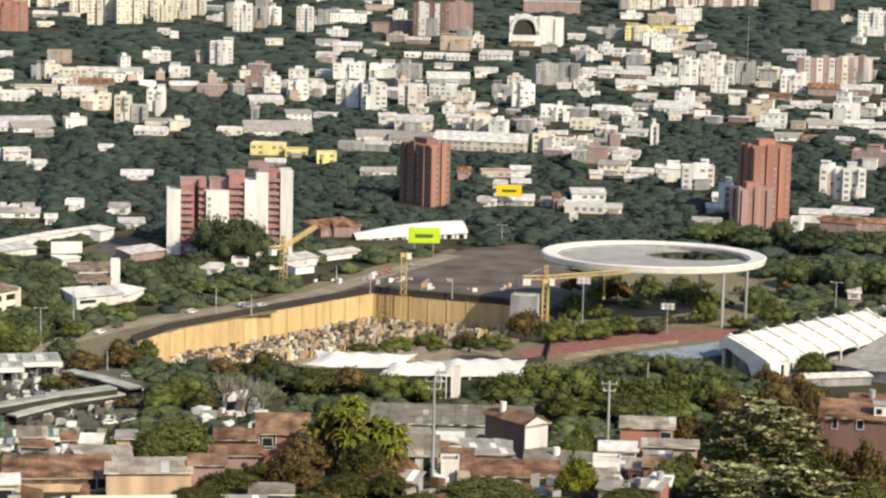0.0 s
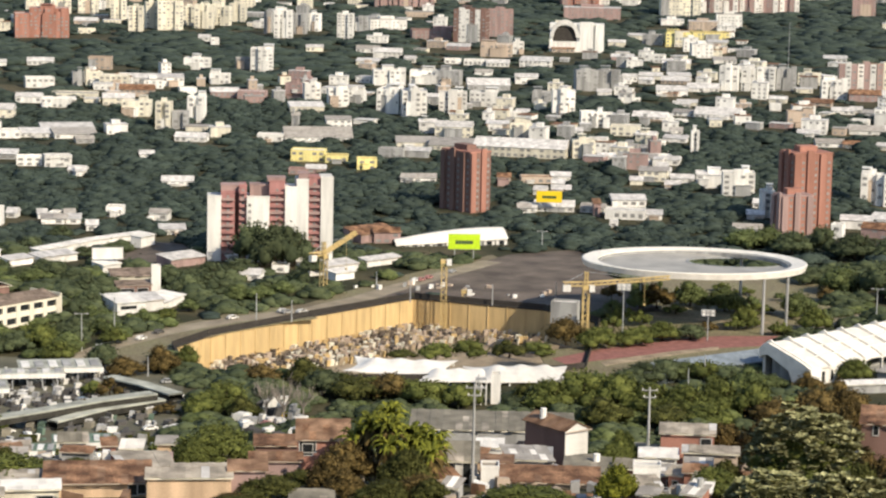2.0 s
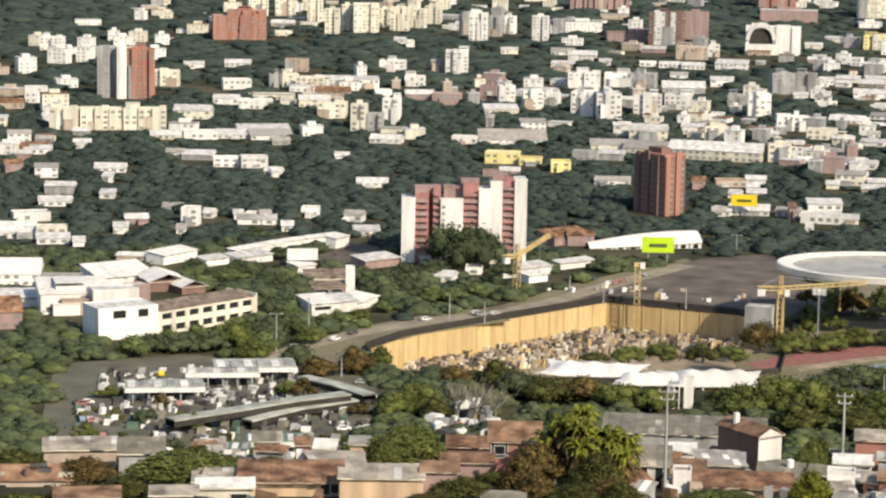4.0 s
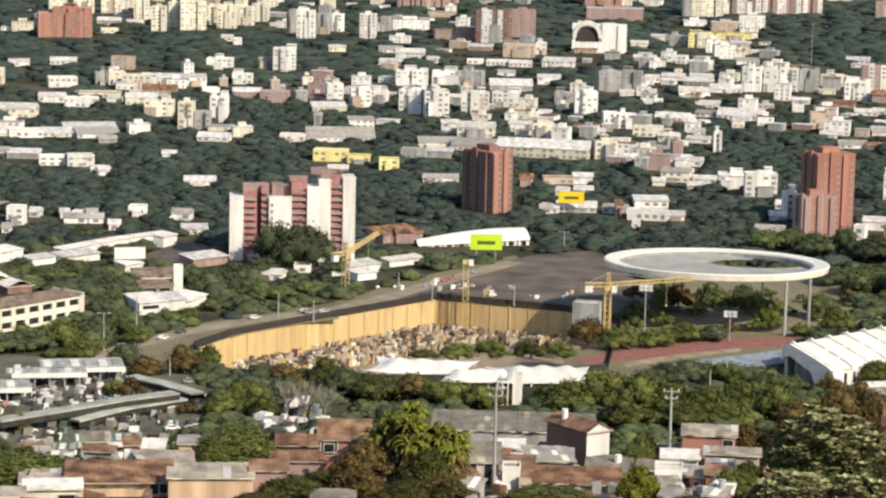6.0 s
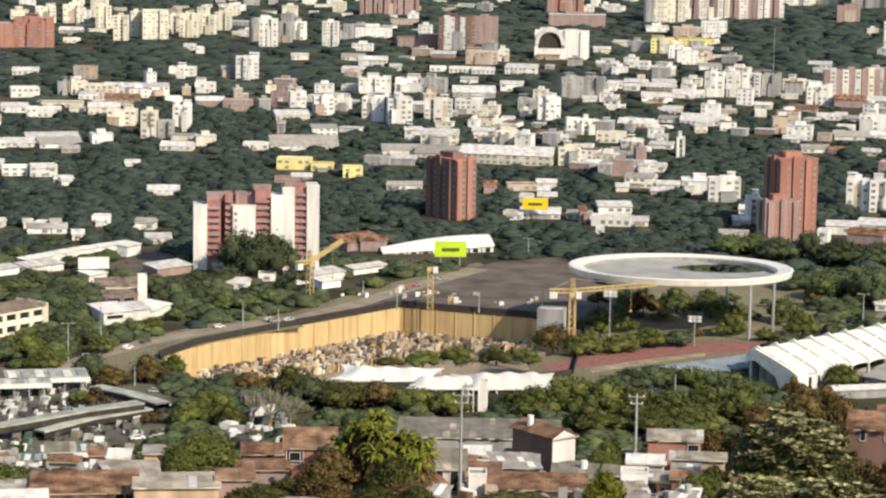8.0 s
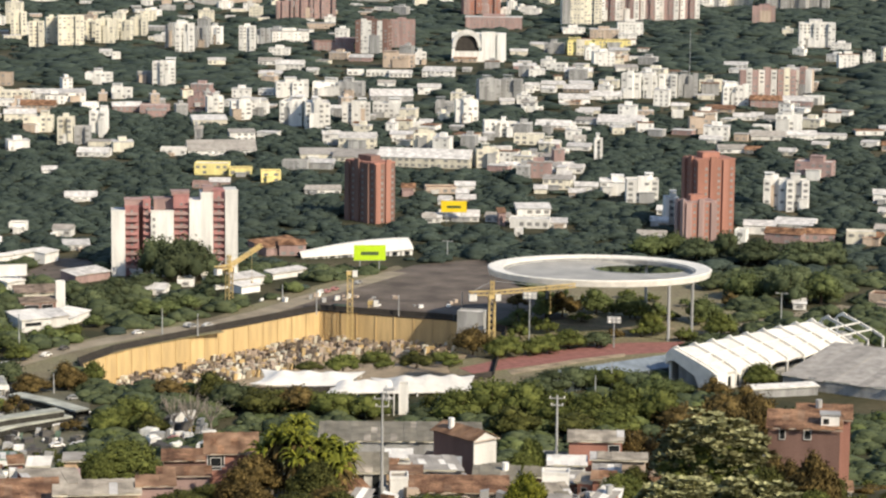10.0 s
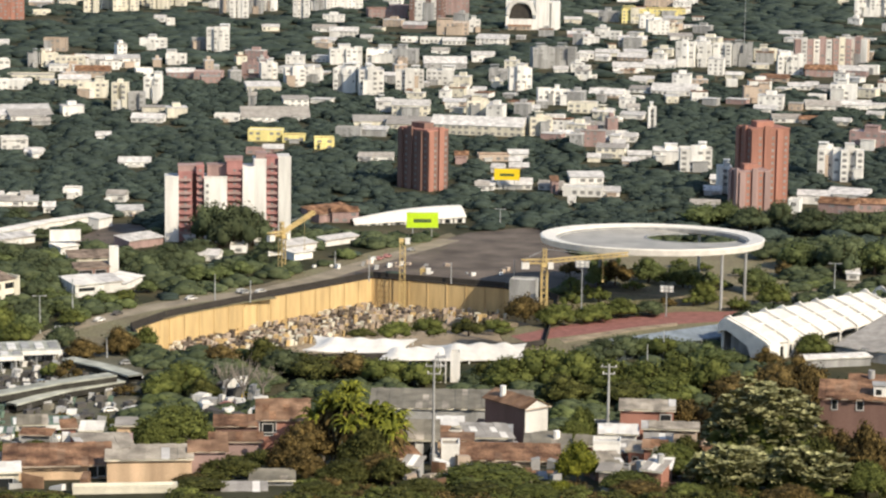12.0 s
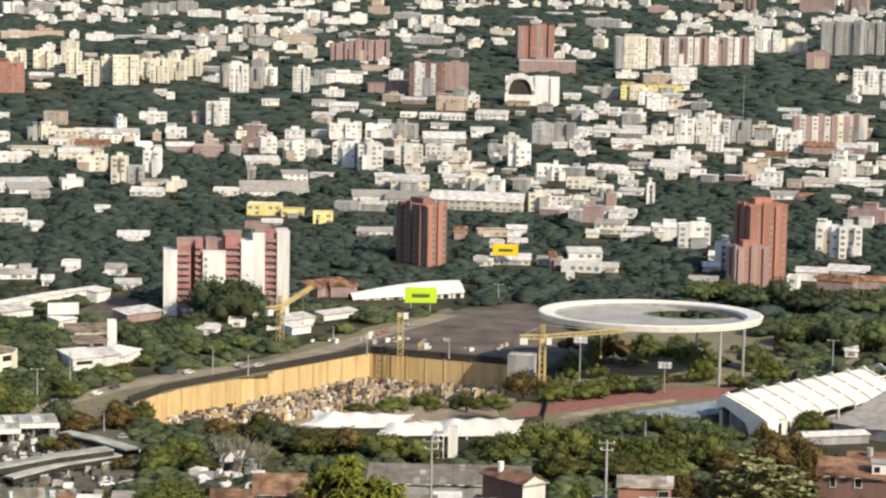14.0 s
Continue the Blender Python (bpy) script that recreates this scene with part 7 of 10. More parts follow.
building(87.0, 1518.2, 16.6, 9.9, 5.6, -8.9, "cream", "flat", "zinc", cols=4, rows=2, side=2, label="cream rendered two-storey house with a flat roof")
building(150.9, 1983.5, 21.6, 13.0, 6.1, -4.1, "cream", "gable", "light", cols=6, rows=2, side=3, label="cream rendered two-storey house with a pitched light roof")
building(240.2, 1885.0, 16.5, 9.9, 8.1, -10.2, "cream", "flat", "light", cols=4, rows=3, side=2, wings=2, name="apartment_house", label="cream rendered three-storey house with a flat roof")
building(95.9, 1461.0, 11.2, 8.0, 7.3, -16.7, "cream", "gable", "light", cols=3, rows=3, wings=2, label="cream rendered three-storey house with a pitched light roof")
building(90.1, 1309.7, 14.3, 8.6, 5.4, -10.4, "cream", "shed", "zinc", cols=4, rows=2, wings=1, label="cream rendered two-storey house with a sloping zinc sheet roof")
building(-181.4, 1498.7, 8.9, 8.0, 15.6, -1.6, "cream", "flat", "light", cols=2, rows=5, stripes="c-c", wings=1, tank=True, name="apartment_block", category="apartment block", label="cream rendered five-storey apartment block with a flat roof")
building(-229.8, 2175.3, 9.5, 8.0, 4.1, -5.3, "white", "gable", "light", cols=2, rows=1, label="white rendered one-storey house with a pitched light roof")
building(-218.0, 2141.1, 7.0, 8.0, 5.3, 11.0, "white", "flat", "light", cols=2, rows=2, label="white rendered two-storey house with a flat roof")
building(-206.2, 1903.8, 18.7, 11.2, 8.0, -3.1, "white", "flat", "light", cols=5, rows=3, side=2, wings=2, label="white rendered three-storey house with a flat roof")
building(-291.9, 1753.1, 7.7, 8.0, 5.0, 0.7, "white", "flat", "zinc", cols=2, rows=2, label="white rendered two-storey house with a flat roof")
building(-230.4, 1778.7, 19.5, 11.7, 4.7, 1.8, "white", "gable", "light", cols=5, rows=2, side=2, wings=1, label="white rendered two-storey house with a pitched light roof")
building(-210.1, 1766.3, 18.2, 10.9, 6.3, 10.9, "white", "shed", "light", cols=5, rows=2, side=2, wings=1, label="white rendered two-storey house with a sloping light roof")
building(-178.2, 1789.8, 13.7, 8.2, 7.0, -2.3, "white", "flat", "light", cols=4, rows=2, wings=2, label="white rendered two-storey house with a flat roof")
building(-190.1, 1696.6, 11.2, 8.0, 5.5, 14.0, "white", "flat", "zinc", cols=3, rows=2, label="white rendered two-storey house with a flat roof")
building(-167.1, 1542.4, 10.1, 8.0, 15.1, -2.9, "white", "flat", "light", cols=2, rows=5, stripes="w-w", wings=3, name="apartment_block", category="apartment block", label="white rendered five-storey apartment block with a flat roof")
building(-268.4, 1611.5, 7.1, 8.0, 5.6, 4.3, "white", "flat", "light", cols=2, rows=2, wings=1, label="white rendered two-storey house with a flat roof")
building(-108.0, 1684.9, 11.0, 8.0, 11.3, 11.4, "white", "flat", "zinc", cols=3, rows=4, stripes="ww-", wings=3, name="apartment_house", label="white rendered four-storey house with a flat roof")
building(-89.1, 1652.0, 13.3, 8.0, 11.1, 11.1, "white", "flat", "light", cols=3, rows=4, stripes="-w-", wings=2, name="apartment_house", label="white rendered four-storey house with a flat roof")
building(-77.5, 1661.9, 10.9, 8.0, 9.3, -10.5, "white", "flat", "zinc", cols=3, rows=3, wings=3, name="apartment_house", label="white rendered three-storey house with a flat roof")
building(-82.0, 1529.1, 15.0, 9.0, 4.9, 9.6, "white", "shed", "zinc", cols=4, rows=2, side=2, label="white rendered two-storey house with a sloping zinc sheet roof")
building(-232.3, 1463.5, 29.6, 17.8, 2.6, 15.5, "white", "shed", "light", cols=8, rows=1, side=4, wings=1, label="white rendered one-storey house with a sloping light roof")
building(-158.9, 1440.2, 17.4, 10.4, 2.7, -7.5, "white", "gable", "light", cols=5, rows=1, side=2, wings=1, label="white rendered one-storey house with a pitched light roof")
building(-115.5, 1447.9, 14.3, 8.6, 3.9, -2.6, "white", "flat", "light", cols=4, rows=1, wings=1, label="white rendered one-storey house with a flat roof")
building(-90.1, 1459.7, 38.1, 22.0, 2.6, 8.2, "white", "gable", "zinc", cols=11, rows=1, side=5, wings=1, label="white rendered one-storey house with a pitched zinc sheet roof")
building(-173.4, 1356.8, 7.5, 8.0, 2.6, 6.3, "white", "gable", "light", cols=2, rows=1, wings=1, label="white rendered one-storey house with a pitched light roof")
building(-213.5, 1313.0, 13.7, 8.2, 5.8, 16.5, "white", "flat", "light", cols=4, rows=2, label="white rendered two-storey house with a flat roof")
building(-198.8, 1285.6, 8.5, 8.0, 2.6, -3.3, "white", "gable", "light", cols=2, rows=1, wings=1, label="white rendered one-storey house with a pitched light roof")
building(-158.9, 1905.1, 16.6, 18.0, 16.0, 3.5, "white", "flat", "light", cols=4, rows=6, side=4, stripes="-ww", wings=2, name="apartment_block", category="apartment block", label="white rendered six-storey apartment block with a flat roof")
building(-173.3, 1910.8, 11.3, 8.0, 8.4, 9.6, "grey", "flat", "light", cols=3, rows=3, wings=1, name="apartment_house", label="grey concrete three-storey house with a flat roof")
building(-272.3, 1757.9, 6.6, 8.0, 8.9, 14.3, "grey", "flat", "zinc", cols=1, rows=3, wings=2, name="apartment_house", label="grey concrete three-storey house with a flat roof")
building(-172.3, 1500.6, 9.9, 8.0, 10.0, 5.2, "grey", "flat", "light", cols=2, rows=3, stripes="g-g", wings=1, name="apartment_house", label="grey concrete three-storey house with a flat roof")
building(-106.9, 1523.4, 4.3, 8.0, 7.4, -0.4, "grey", "gable", "zinc", cols=1, rows=3, wings=2, label="grey concrete three-storey house with a pitched zinc sheet roof")
building(-216.0, 1419.4, 10.0, 8.0, 2.6, 17.5, "grey", "gable", "zinc", cols=2, rows=1, label="grey concrete one-storey house with a pitched zinc sheet roof")
building(-29.8, 1676.5, 9.1, 8.0, 5.7, -9.0, "grey", "gable", "light", cols=2, rows=2, wings=1, label="grey concrete two-storey house with a pitched light roof")
building(-20.7, 1821.2, 17.8, 10.7, 10.0, -12.6, "grey", "flat", "light", cols=5, rows=3, side=2, wings=2, name="apartment_house", label="grey concrete three-storey house with a flat roof")
building(7.0, 1788.5, 29.1, 17.5, 4.3, 3.3, "grey", "gable", "light", cols=8, rows=1, side=4, label="grey concrete one-storey house with a pitched light roof")
building(41.9, 1692.7, 12.9, 8.0, 8.4, -0.8, "grey", "flat", "light", cols=3, rows=3, wings=3, name="apartment_house", label="grey concrete three-storey house with a flat roof")
building(217.0, 1834.4, 14.1, 8.4, 15.2, -1.1, "grey", "flat", "zinc", cols=4, rows=5, stripes="g-gg", wings=2, name="apartment_block", category="apartment block", label="grey concrete five-storey apartment block with a flat roof")
building(74.7, 1800.8, 15.7, 9.4, 13.9, 7.3, "grey", "flat", "light", cols=4, rows=5, side=2, stripes="gg-", wings=3, name="apartment_house", label="grey concrete five-storey house with a flat roof")
building(91.0, 1813.2, 15.8, 9.5, 13.2, -10.3, "grey", "flat", "light", cols=4, rows=5, side=2, stripes="g-g", wings=2, name="apartment_house", label="grey concrete five-storey house with a flat roof")
building(-166.0, 1696.0, 18.5, 11.1, 4.1, 9.6, "pink", "gable", "light", cols=5, rows=1, side=2, label="pinkish brick one-storey house with a pitched light roof")
building(-146.9, 1688.9, 18.5, 11.1, 5.1, -2.6, "pink", "flat", "light", cols=5, rows=2, side=2, wings=1, label="pinkish brick two-storey house with a flat roof")
building(-121.0, 1712.8, 11.2, 8.0, 8.5, -9.7, "pink", "flat", "light", cols=3, rows=3, wings=2, name="apartment_house", label="pinkish brick three-storey house with a flat roof")
building(262.9, 1764.7, 21.3, 12.8, 5.2, -6.3, "pink", "gable", "tile", cols=6, rows=2, side=3, label="pinkish brick two-storey house with a pitched clay-tile roof")
building(284.9, 1769.7, 21.4, 12.9, 4.4, -15.5, "pink", "gable", "light", cols=6, rows=2, side=3, wings=1, label="pinkish brick two-storey house with a pitched light roof")
building(229.5, 1358.7, 19.5, 11.7, 9.3, -19.6, "pink", "flat", "light", cols=5, rows=3, side=2, wings=3, name="apartment_house", label="pinkish brick three-storey house with a flat roof")
building(-88.4, 1361.5, 17.9, 10.7, 5.7, -3.1, "yellow", "flat", "light", cols=5, rows=2, side=2, label="bright yellow two-storey house with a flat roof")
building(-73.2, 1355.5, 11.9, 8.0, 3.9, -0.4, "yellow", "flat", "tile", cols=3, rows=1, wings=1, label="bright yellow one-storey house with a flat roof")
building(-56.4, 1329.6, 10.2, 8.0, 5.6, 4.6, "yellow", "flat", "tile", cols=2, rows=2, wings=1, label="bright yellow two-storey house with a flat roof")
building(-54.4, 1623.0, 14.1, 20.0, 14.8, -7.5, "white", "flat", "light", cols=4, rows=5, side=5, stripes="w-w-w", wings=3, tank=True, name="apartment_block", category="apartment block", label="white rendered five-storey apartment block with a flat roof")
building(-39.7, 1605.6, 15.3, 20.0, 15.7, 5.7, "white", "flat", "light", cols=4, rows=5, side=5, stripes="-w-", wings=2, tank=True, name="apartment_block", category="apartment block", label="white rendered five-storey apartment block with a flat roof")
building(-62.4, 1812.4, 22.5, 13.5, 10.4, 5.5, "white", "flat", "zinc", cols=6, rows=4, side=3, stripes="w-ww", wings=2, name="apartment_house", label="white rendered four-storey house with a flat roof")
building(-37.7, 1826.4, 19.9, 11.9, 9.1, -4.5, "white", "flat", "light", cols=5, rows=3, side=2, wings=3, name="apartment_house", label="white rendered three-storey house with a flat roof")
building(-15.5, 1626.8, 17.7, 10.6, 13.1, 0.4, "white", "flat", "zinc", cols=5, rows=5, side=2, stripes="-w-", wings=2, name="apartment_house", label="white rendered five-storey house with a flat roof")
building(3.7, 1674.2, 17.5, 10.5, 9.1, -2.8, "white", "flat", "light", cols=5, rows=3, side=2, wings=2, name="apartment_house", label="white rendered three-storey house with a flat roof")
building(34.2, 1843.1, 16.1, 9.6, 5.3, 2.2, "white", "gable", "light", cols=4, rows=2, side=2, label="white rendered two-storey house with a pitched light roof")
building(53.7, 1623.5, 14.2, 8.5, 15.8, 3.1, "white", "flat", "light", cols=4, rows=5, stripes="-w-", wings=2, tank=True, name="apartment_block", category="apartment block", label="white rendered five-storey apartment block with a flat roof")
building(67.1, 1559.7, 10.2, 8.0, 9.4, 5.5, "white", "flat", "light", cols=3, rows=3, wings=1, name="apartment_house", label="white rendered three-storey house with a flat roof")
building(76.9, 1561.7, 9.2, 8.0, 8.4, -5.0, "white", "flat", "light", cols=2, rows=3, wings=2, name="apartment_house", label="white rendered three-storey house with a flat roof")
building(-28.9, 1508.8, 9.9, 8.0, 6.6, 2.1, "white", "gable", "light", cols=2, rows=2, wings=3, label="white rendered two-storey house with a pitched light roof")
building(-71.5, 2045.5, 22.2, 13.3, 4.9, -2.2, "white", "gable", "light", cols=6, rows=2, side=3, label="white rendered two-storey house with a pitched light roof")
building(-52.6, 2004.6, 8.7, 8.0, 3.6, -9.9, "white", "gable", "light", cols=2, rows=1, wings=1, label="white rendered one-storey house with a pitched light roof")
building(-2.4, 1993.0, 17.3, 10.4, 4.1, -3.1, "white", "flat", "light", cols=5, rows=1, side=2, label="white rendered one-storey house with a flat roof")
building(14.9, 1987.2, 17.3, 10.4, 3.1, -1.4, "white", "gable", "light", cols=5, rows=1, side=2, label="white rendered one-storey house with a pitched light roof")
building(31.7, 2111.5, 9.2, 8.0, 9.7, 6.1, "white", "flat", "light", cols=2, rows=3, wings=2, name="apartment_house", label="white rendered three-storey house with a flat roof")
building(44.2, 1991.8, 23.8, 14.3, 4.9, -9.0, "white", "shed", "light", cols=7, rows=2, side=3, wings=1, label="white rendered two-storey house with a sloping light roof")
building(57.1, 1517.2, 9.9, 8.0, 2.7, -1.5, "white", "gable", "light", cols=2, rows=1, wings=1, label="white rendered one-storey house with a pitched light roof")
building(139.6, 2057.6, 15.7, 9.4, 5.8, -15.4, "white", "flat", "light", cols=4, rows=2, side=2, label="white rendered two-storey house with a flat roof")
building(194.9, 2062.4, 18.0, 10.8, 3.2, 1.3, "white", "shed", "zinc", cols=5, rows=1, side=2, wings=1, label="white rendered one-storey house with a sloping zinc sheet roof")
building(176.7, 1824.5, 12.8, 8.0, 17.1, -16.6, "white", "flat", "zinc", cols=3, rows=6, stripes="ww-", wings=1, name="apartment_block", category="apartment block", label="white rendered six-storey apartment block with a flat roof")
building(190.3, 1827.8, 10.0, 8.0, 15.2, -9.2, "white", "flat", "light", cols=2, rows=5, stripes="ww-", wings=2, tank=True, name="apartment_block", category="apartment block", label="white rendered five-storey apartment block with a flat roof")
building(203.2, 1830.9, 12.8, 8.0, 16.0, -11.9, "white", "flat", "light", cols=3, rows=6, stripes="w-w", wings=1, name="apartment_block", category="apartment block", label="white rendered six-storey apartment block with a flat roof")
building(132.7, 1774.7, 21.3, 12.8, 4.4, -3.9, "white", "gable", "light", cols=6, rows=2, side=3, wings=1, label="white rendered two-storey house with a pitched light roof")
building(157.3, 1813.9, 21.8, 13.1, 2.9, -2.0, "white", "gable", "light", cols=6, rows=1, side=3, wings=1, label="white rendered one-storey house with a pitched light roof")
building(285.7, 2087.0, 18.3, 11.0, 4.2, -10.6, "white", "shed", "light", cols=5, rows=1, side=2, label="white rendered one-storey house with a sloping light roof")
building(243.6, 1779.2, 17.6, 10.6, 12.6, -3.0, "white", "flat", "zinc", cols=5, rows=4, side=2, stripes="w-ww", wings=2, name="apartment_house", label="white rendered four-storey house with a flat roof")
building(107.7, 1609.8, 21.1, 12.6, 2.6, -14.4, "white", "gable", "light", cols=6, rows=1, side=3, wings=1, label="white rendered one-storey house with a pitched light roof")
building(131.2, 1640.3, 14.3, 8.6, 2.6, -16.7, "white", "shed", "zinc", cols=4, rows=1, label="white rendered one-storey house with a sloping zinc sheet roof")
building(151.9, 1631.6, 28.5, 17.1, 3.0, -12.4, "white", "gable", "light", cols=8, rows=1, side=4, wings=1, label="white rendered one-storey house with a pitched light roof")
building(233.4, 1555.0, 20.5, 12.3, 2.6, -5.4, "white", "gable", "zinc", cols=6, rows=1, side=3, label="white rendered one-storey house with a pitched zinc sheet roof")
building(253.5, 1558.6, 18.9, 11.3, 2.9, -4.3, "white", "gable", "light", cols=5, rows=1, side=2, label="white rendered one-storey house with a pitched light roof")
building(201.8, 1482.4, 16.3, 9.8, 2.6, 0.9, "white", "gable", "zinc", cols=4, rows=1, side=2, label="white rendered one-storey house with a pitched zinc sheet roof")
building(121.7, 1443.9, 4.7, 8.0, 11.2, -3.3, "white", "flat", "light", cols=1, rows=4, stripes="w-w", wings=2, name="apartment_house", label="white rendered four-storey house with a flat roof")
building(98.1, 1387.1, 12.1, 8.0, 4.0, 5.0, "white", "flat", "light", cols=3, rows=1, label="white rendered one-storey house with a flat roof")
building(254.5, 1609.3, 16.0, 9.6, 9.7, -13.4, "white", "flat", "light", cols=4, rows=3, side=2, wings=2, name="apartment_house", label="white rendered three-storey house with a flat roof")
building(-45.3, 1385.9, 13.6, 8.2, 4.6, -10.2, "grey", "flat", "zinc", cols=4, rows=2, label="grey concrete two-storey house with a flat roof")
building(-31.7, 1388.5, 13.6, 8.2, 3.8, -8.8, "grey", "shed", "light", cols=4, rows=1, label="grey concrete one-storey house with a sloping light roof")
building(-13.2, 1427.5, 24.9, 16.0, 3.0, -4.9, "cream", "shed", "zinc", cols=7, rows=1, side=4, wings=1, label="cream rendered one-storey house with a sloping zinc roof")
building(24.8, 1404.0, 50.4, 18.0, 5.6, -12.4, "cream", "gable", "light", cols=14, rows=2, side=4, label="long low cream hall with a light roof")
building(-33.8, 1441.2, 22.0, 13.2, 2.6, 3.4, "cream", "shed", "zinc", cols=6, rows=1, side=3, wings=1, label="cream rendered one-storey house with a sloping zinc roof")
building(116.2, 1287.3, 12.7, 8.0, 6.9, -4.5, "white", "gable", "light", cols=3, rows=2, wings=2, label="white rendered two-storey house with a pitched light roof")
building(128.2, 1262.4, 15.8, 9.5, 10.9, -1.9, "white", "flat", "light", cols=4, rows=4, side=2, stripes="ww-", wings=2, name="apartment_house", label="white rendered four-storey house with a flat roof")
building(261.8, 1845.0, 13.0, 8.0, 18.2, -2.0, "tan", "flat", "light", cols=3, rows=6, stripes="pwp", wings=1, name="apartment_block", category="apartment block", label="cream and brick striped apartment block")
building(275.6, 1848.3, 13.0, 8.0, 18.3, -2.8, "tan", "flat", "tile", cols=3, rows=6, stripes="wpw", tank=True, name="apartment_block", category="apartment block", label="cream and brick striped apartment block")
building(289.4, 1851.6, 13.1, 8.0, 18.3, 1.0, "tan", "flat", "light", cols=3, rows=6, stripes="pcp", name="apartment_block", category="apartment block", label="cream and brick striped apartment block")
building(303.3, 1854.9, 13.1, 8.0, 18.4, -20.2, "tan", "flat", "tile", cols=3, rows=6, stripes="wpw", wings=1, tank=True, name="apartment_block", category="apartment block", label="cream and brick striped apartment block")
building(189.9, 1237.2, 10.9, 8.0, 14.5, -9.7, "white", "flat", "light", cols=3, rows=5, stripes="w-w", wings=2, tank=True, name="apartment_block", category="apartment block", label="white apartment tower with dark recessed strips")
building(200.1, 1232.9, 10.9, 8.0, 14.7, -7.3, "white", "flat", "light", cols=3, rows=5, stripes="w-w", wings=3, name="apartment_block", category="apartment block", label="white apartment tower with dark recessed strips")
building(133.7, 1184.3, 6.3, 8.0, 12.2, -0.7, "white", "flat", "light", cols=1, rows=4, stripes="w-w", wings=2, name="apartment_house", label="white rendered four-storey house with a flat roof")
building(170.8, 1154.4, 14.0, 8.4, 4.2, -10.2, "white", "shed", "light", cols=4, rows=1, label="white rendered one-storey house with a sloping light roof")
building(189.2, 1170.7, 18.1, 10.9, 2.6, -20.8, "white", "shed", "light", cols=5, rows=1, side=2, wings=1, label="white rendered one-storey house with a sloping light roof")
building(158.3, 1123.5, 5.0, 8.0, 5.9, -17.9, "white", "flat", "light", cols=1, rows=2, label="white rendered two-storey house with a flat roof")
building(24.8, 1185.6, 7.8, 8.0, 2.6, -14.5, "white", "gable", "light", cols=2, rows=1, label="white rendered one-storey house with a pitched light roof")
building(36.6, 1190.9, 18.2, 10.9, 2.6, -1.9, "white", "gable", "light", cols=5, rows=1, side=2, wings=1, label="white rendered one-storey house with a pitched light roof")
building(71.9, 1213.0, 15.9, 9.6, 3.4, 3.5, "white", "shed", "light", cols=4, rows=1, side=2, label="white rendered one-storey house with a sloping light roof")
building(68.2, 1169.9, 17.9, 10.8, 4.0, -6.0, "white", "flat", "light", cols=5, rows=1, side=2, label="white rendered one-storey house with a flat roof")
building(79.8, 1170.4, 10.3, 8.0, 2.6, -3.6, "white", "shed", "light", cols=3, rows=1, wings=1, label="white rendered one-storey house with a sloping light roof")
building(178.1, 1127.2, 16.2, 9.7, 4.5, -22.9, "pink", "gable", "tile", cols=4, rows=2, side=2, label="pinkish brick two-storey house with a pitched clay-tile roof")
building(193.8, 1132.1, 13.8, 8.3, 3.9, -7.7, "pink", "gable", "tile", cols=4, rows=1, label="pinkish brick one-storey house with a pitched clay-tile roof")
building(55.4, 1177.5, 3.1, 8.0, 6.1, 3.4, "pink", "shed", "tile", cols=1, rows=2, wings=1, label="pinkish brick two-storey house with a sloping clay-tile roof")
building(-159.8, 1141.9, 7.6, 8.0, 4.2, 0.2, "white", "flat", "zinc", cols=2, rows=1, wings=1, label="white rendered one-storey house with a flat roof")
building(-138.8, 1132.8, 8.2, 8.0, 3.4, -5.4, "white", "gable", "zinc", cols=2, rows=1, wings=1, label="white rendered one-storey house with a pitched zinc sheet roof")
building(-144.9, 1251.8, 15.1, 9.1, 2.6, 4.0, "white", "gable", "light", cols=4, rows=1, side=2, wings=1, label="white rendered one-storey house with a pitched light roof")
building(-196.7, 1281.5, 5.7, 8.0, 2.6, -4.2, "white", "gable", "light", cols=1, rows=1, label="white rendered one-storey house with a pitched light roof")
building(-185.7, 1115.2, 5.4, 8.0, 2.6, 9.3, "white", "shed", "zinc", cols=1, rows=1, wings=1, label="white rendered one-storey house with a sloping zinc sheet roof")
building(-180.0, 1116.1, 5.0, 8.0, 2.6, -4.1, "white", "gable", "zinc", cols=1, rows=1, label="white rendered one-storey house with a pitched zinc sheet roof")
building(-174.6, 1116.9, 6.2, 8.0, 2.6, 7.8, "white", "shed", "light", cols=1, rows=1, label="white rendered one-storey house with a sloping light roof")
building(-128.7, 1092.3, 10.8, 8.0, 2.6, 10.3, "white", "shed", "light", cols=3, rows=1, wings=1, label="white rendered one-storey house with a sloping light roof")
building(-163.8, 1098.4, 4.9, 8.0, 2.8, 8.1, "white", "gable", "light", cols=1, rows=1, label="white rendered one-storey house with a pitched light roof")
building(-47.5, 1083.5, 10.0, 8.0, 3.9, 7.3, "pink", "gable", "tile", cols=2, rows=1, wings=1, label="pinkish brick one-storey house with a pitched clay-tile roof")
building(-37.1, 1081.8, 10.7, 8.0, 4.8, 5.0, "pink", "gable", "tile", cols=3, rows=2, label="pinkish brick two-storey house with a pitched clay-tile roof")
building(-117.5, 946.8, 3.4, 5.0, 9.6, 8.2, "white", "flat", "zinc", cols=0, rows=3, name="stair_tower", category="tower", label="slender white rendered stair tower")
building(-367.1, 1664.9, 12.2, 20.0, 32.0, 8.8, "grey", "flat", "light", cols=3, rows=11, side=5, stripes="gg-", name="apartment_block", category="apartment block", label="grey concrete eleven-storey apartment block with a flat roof")
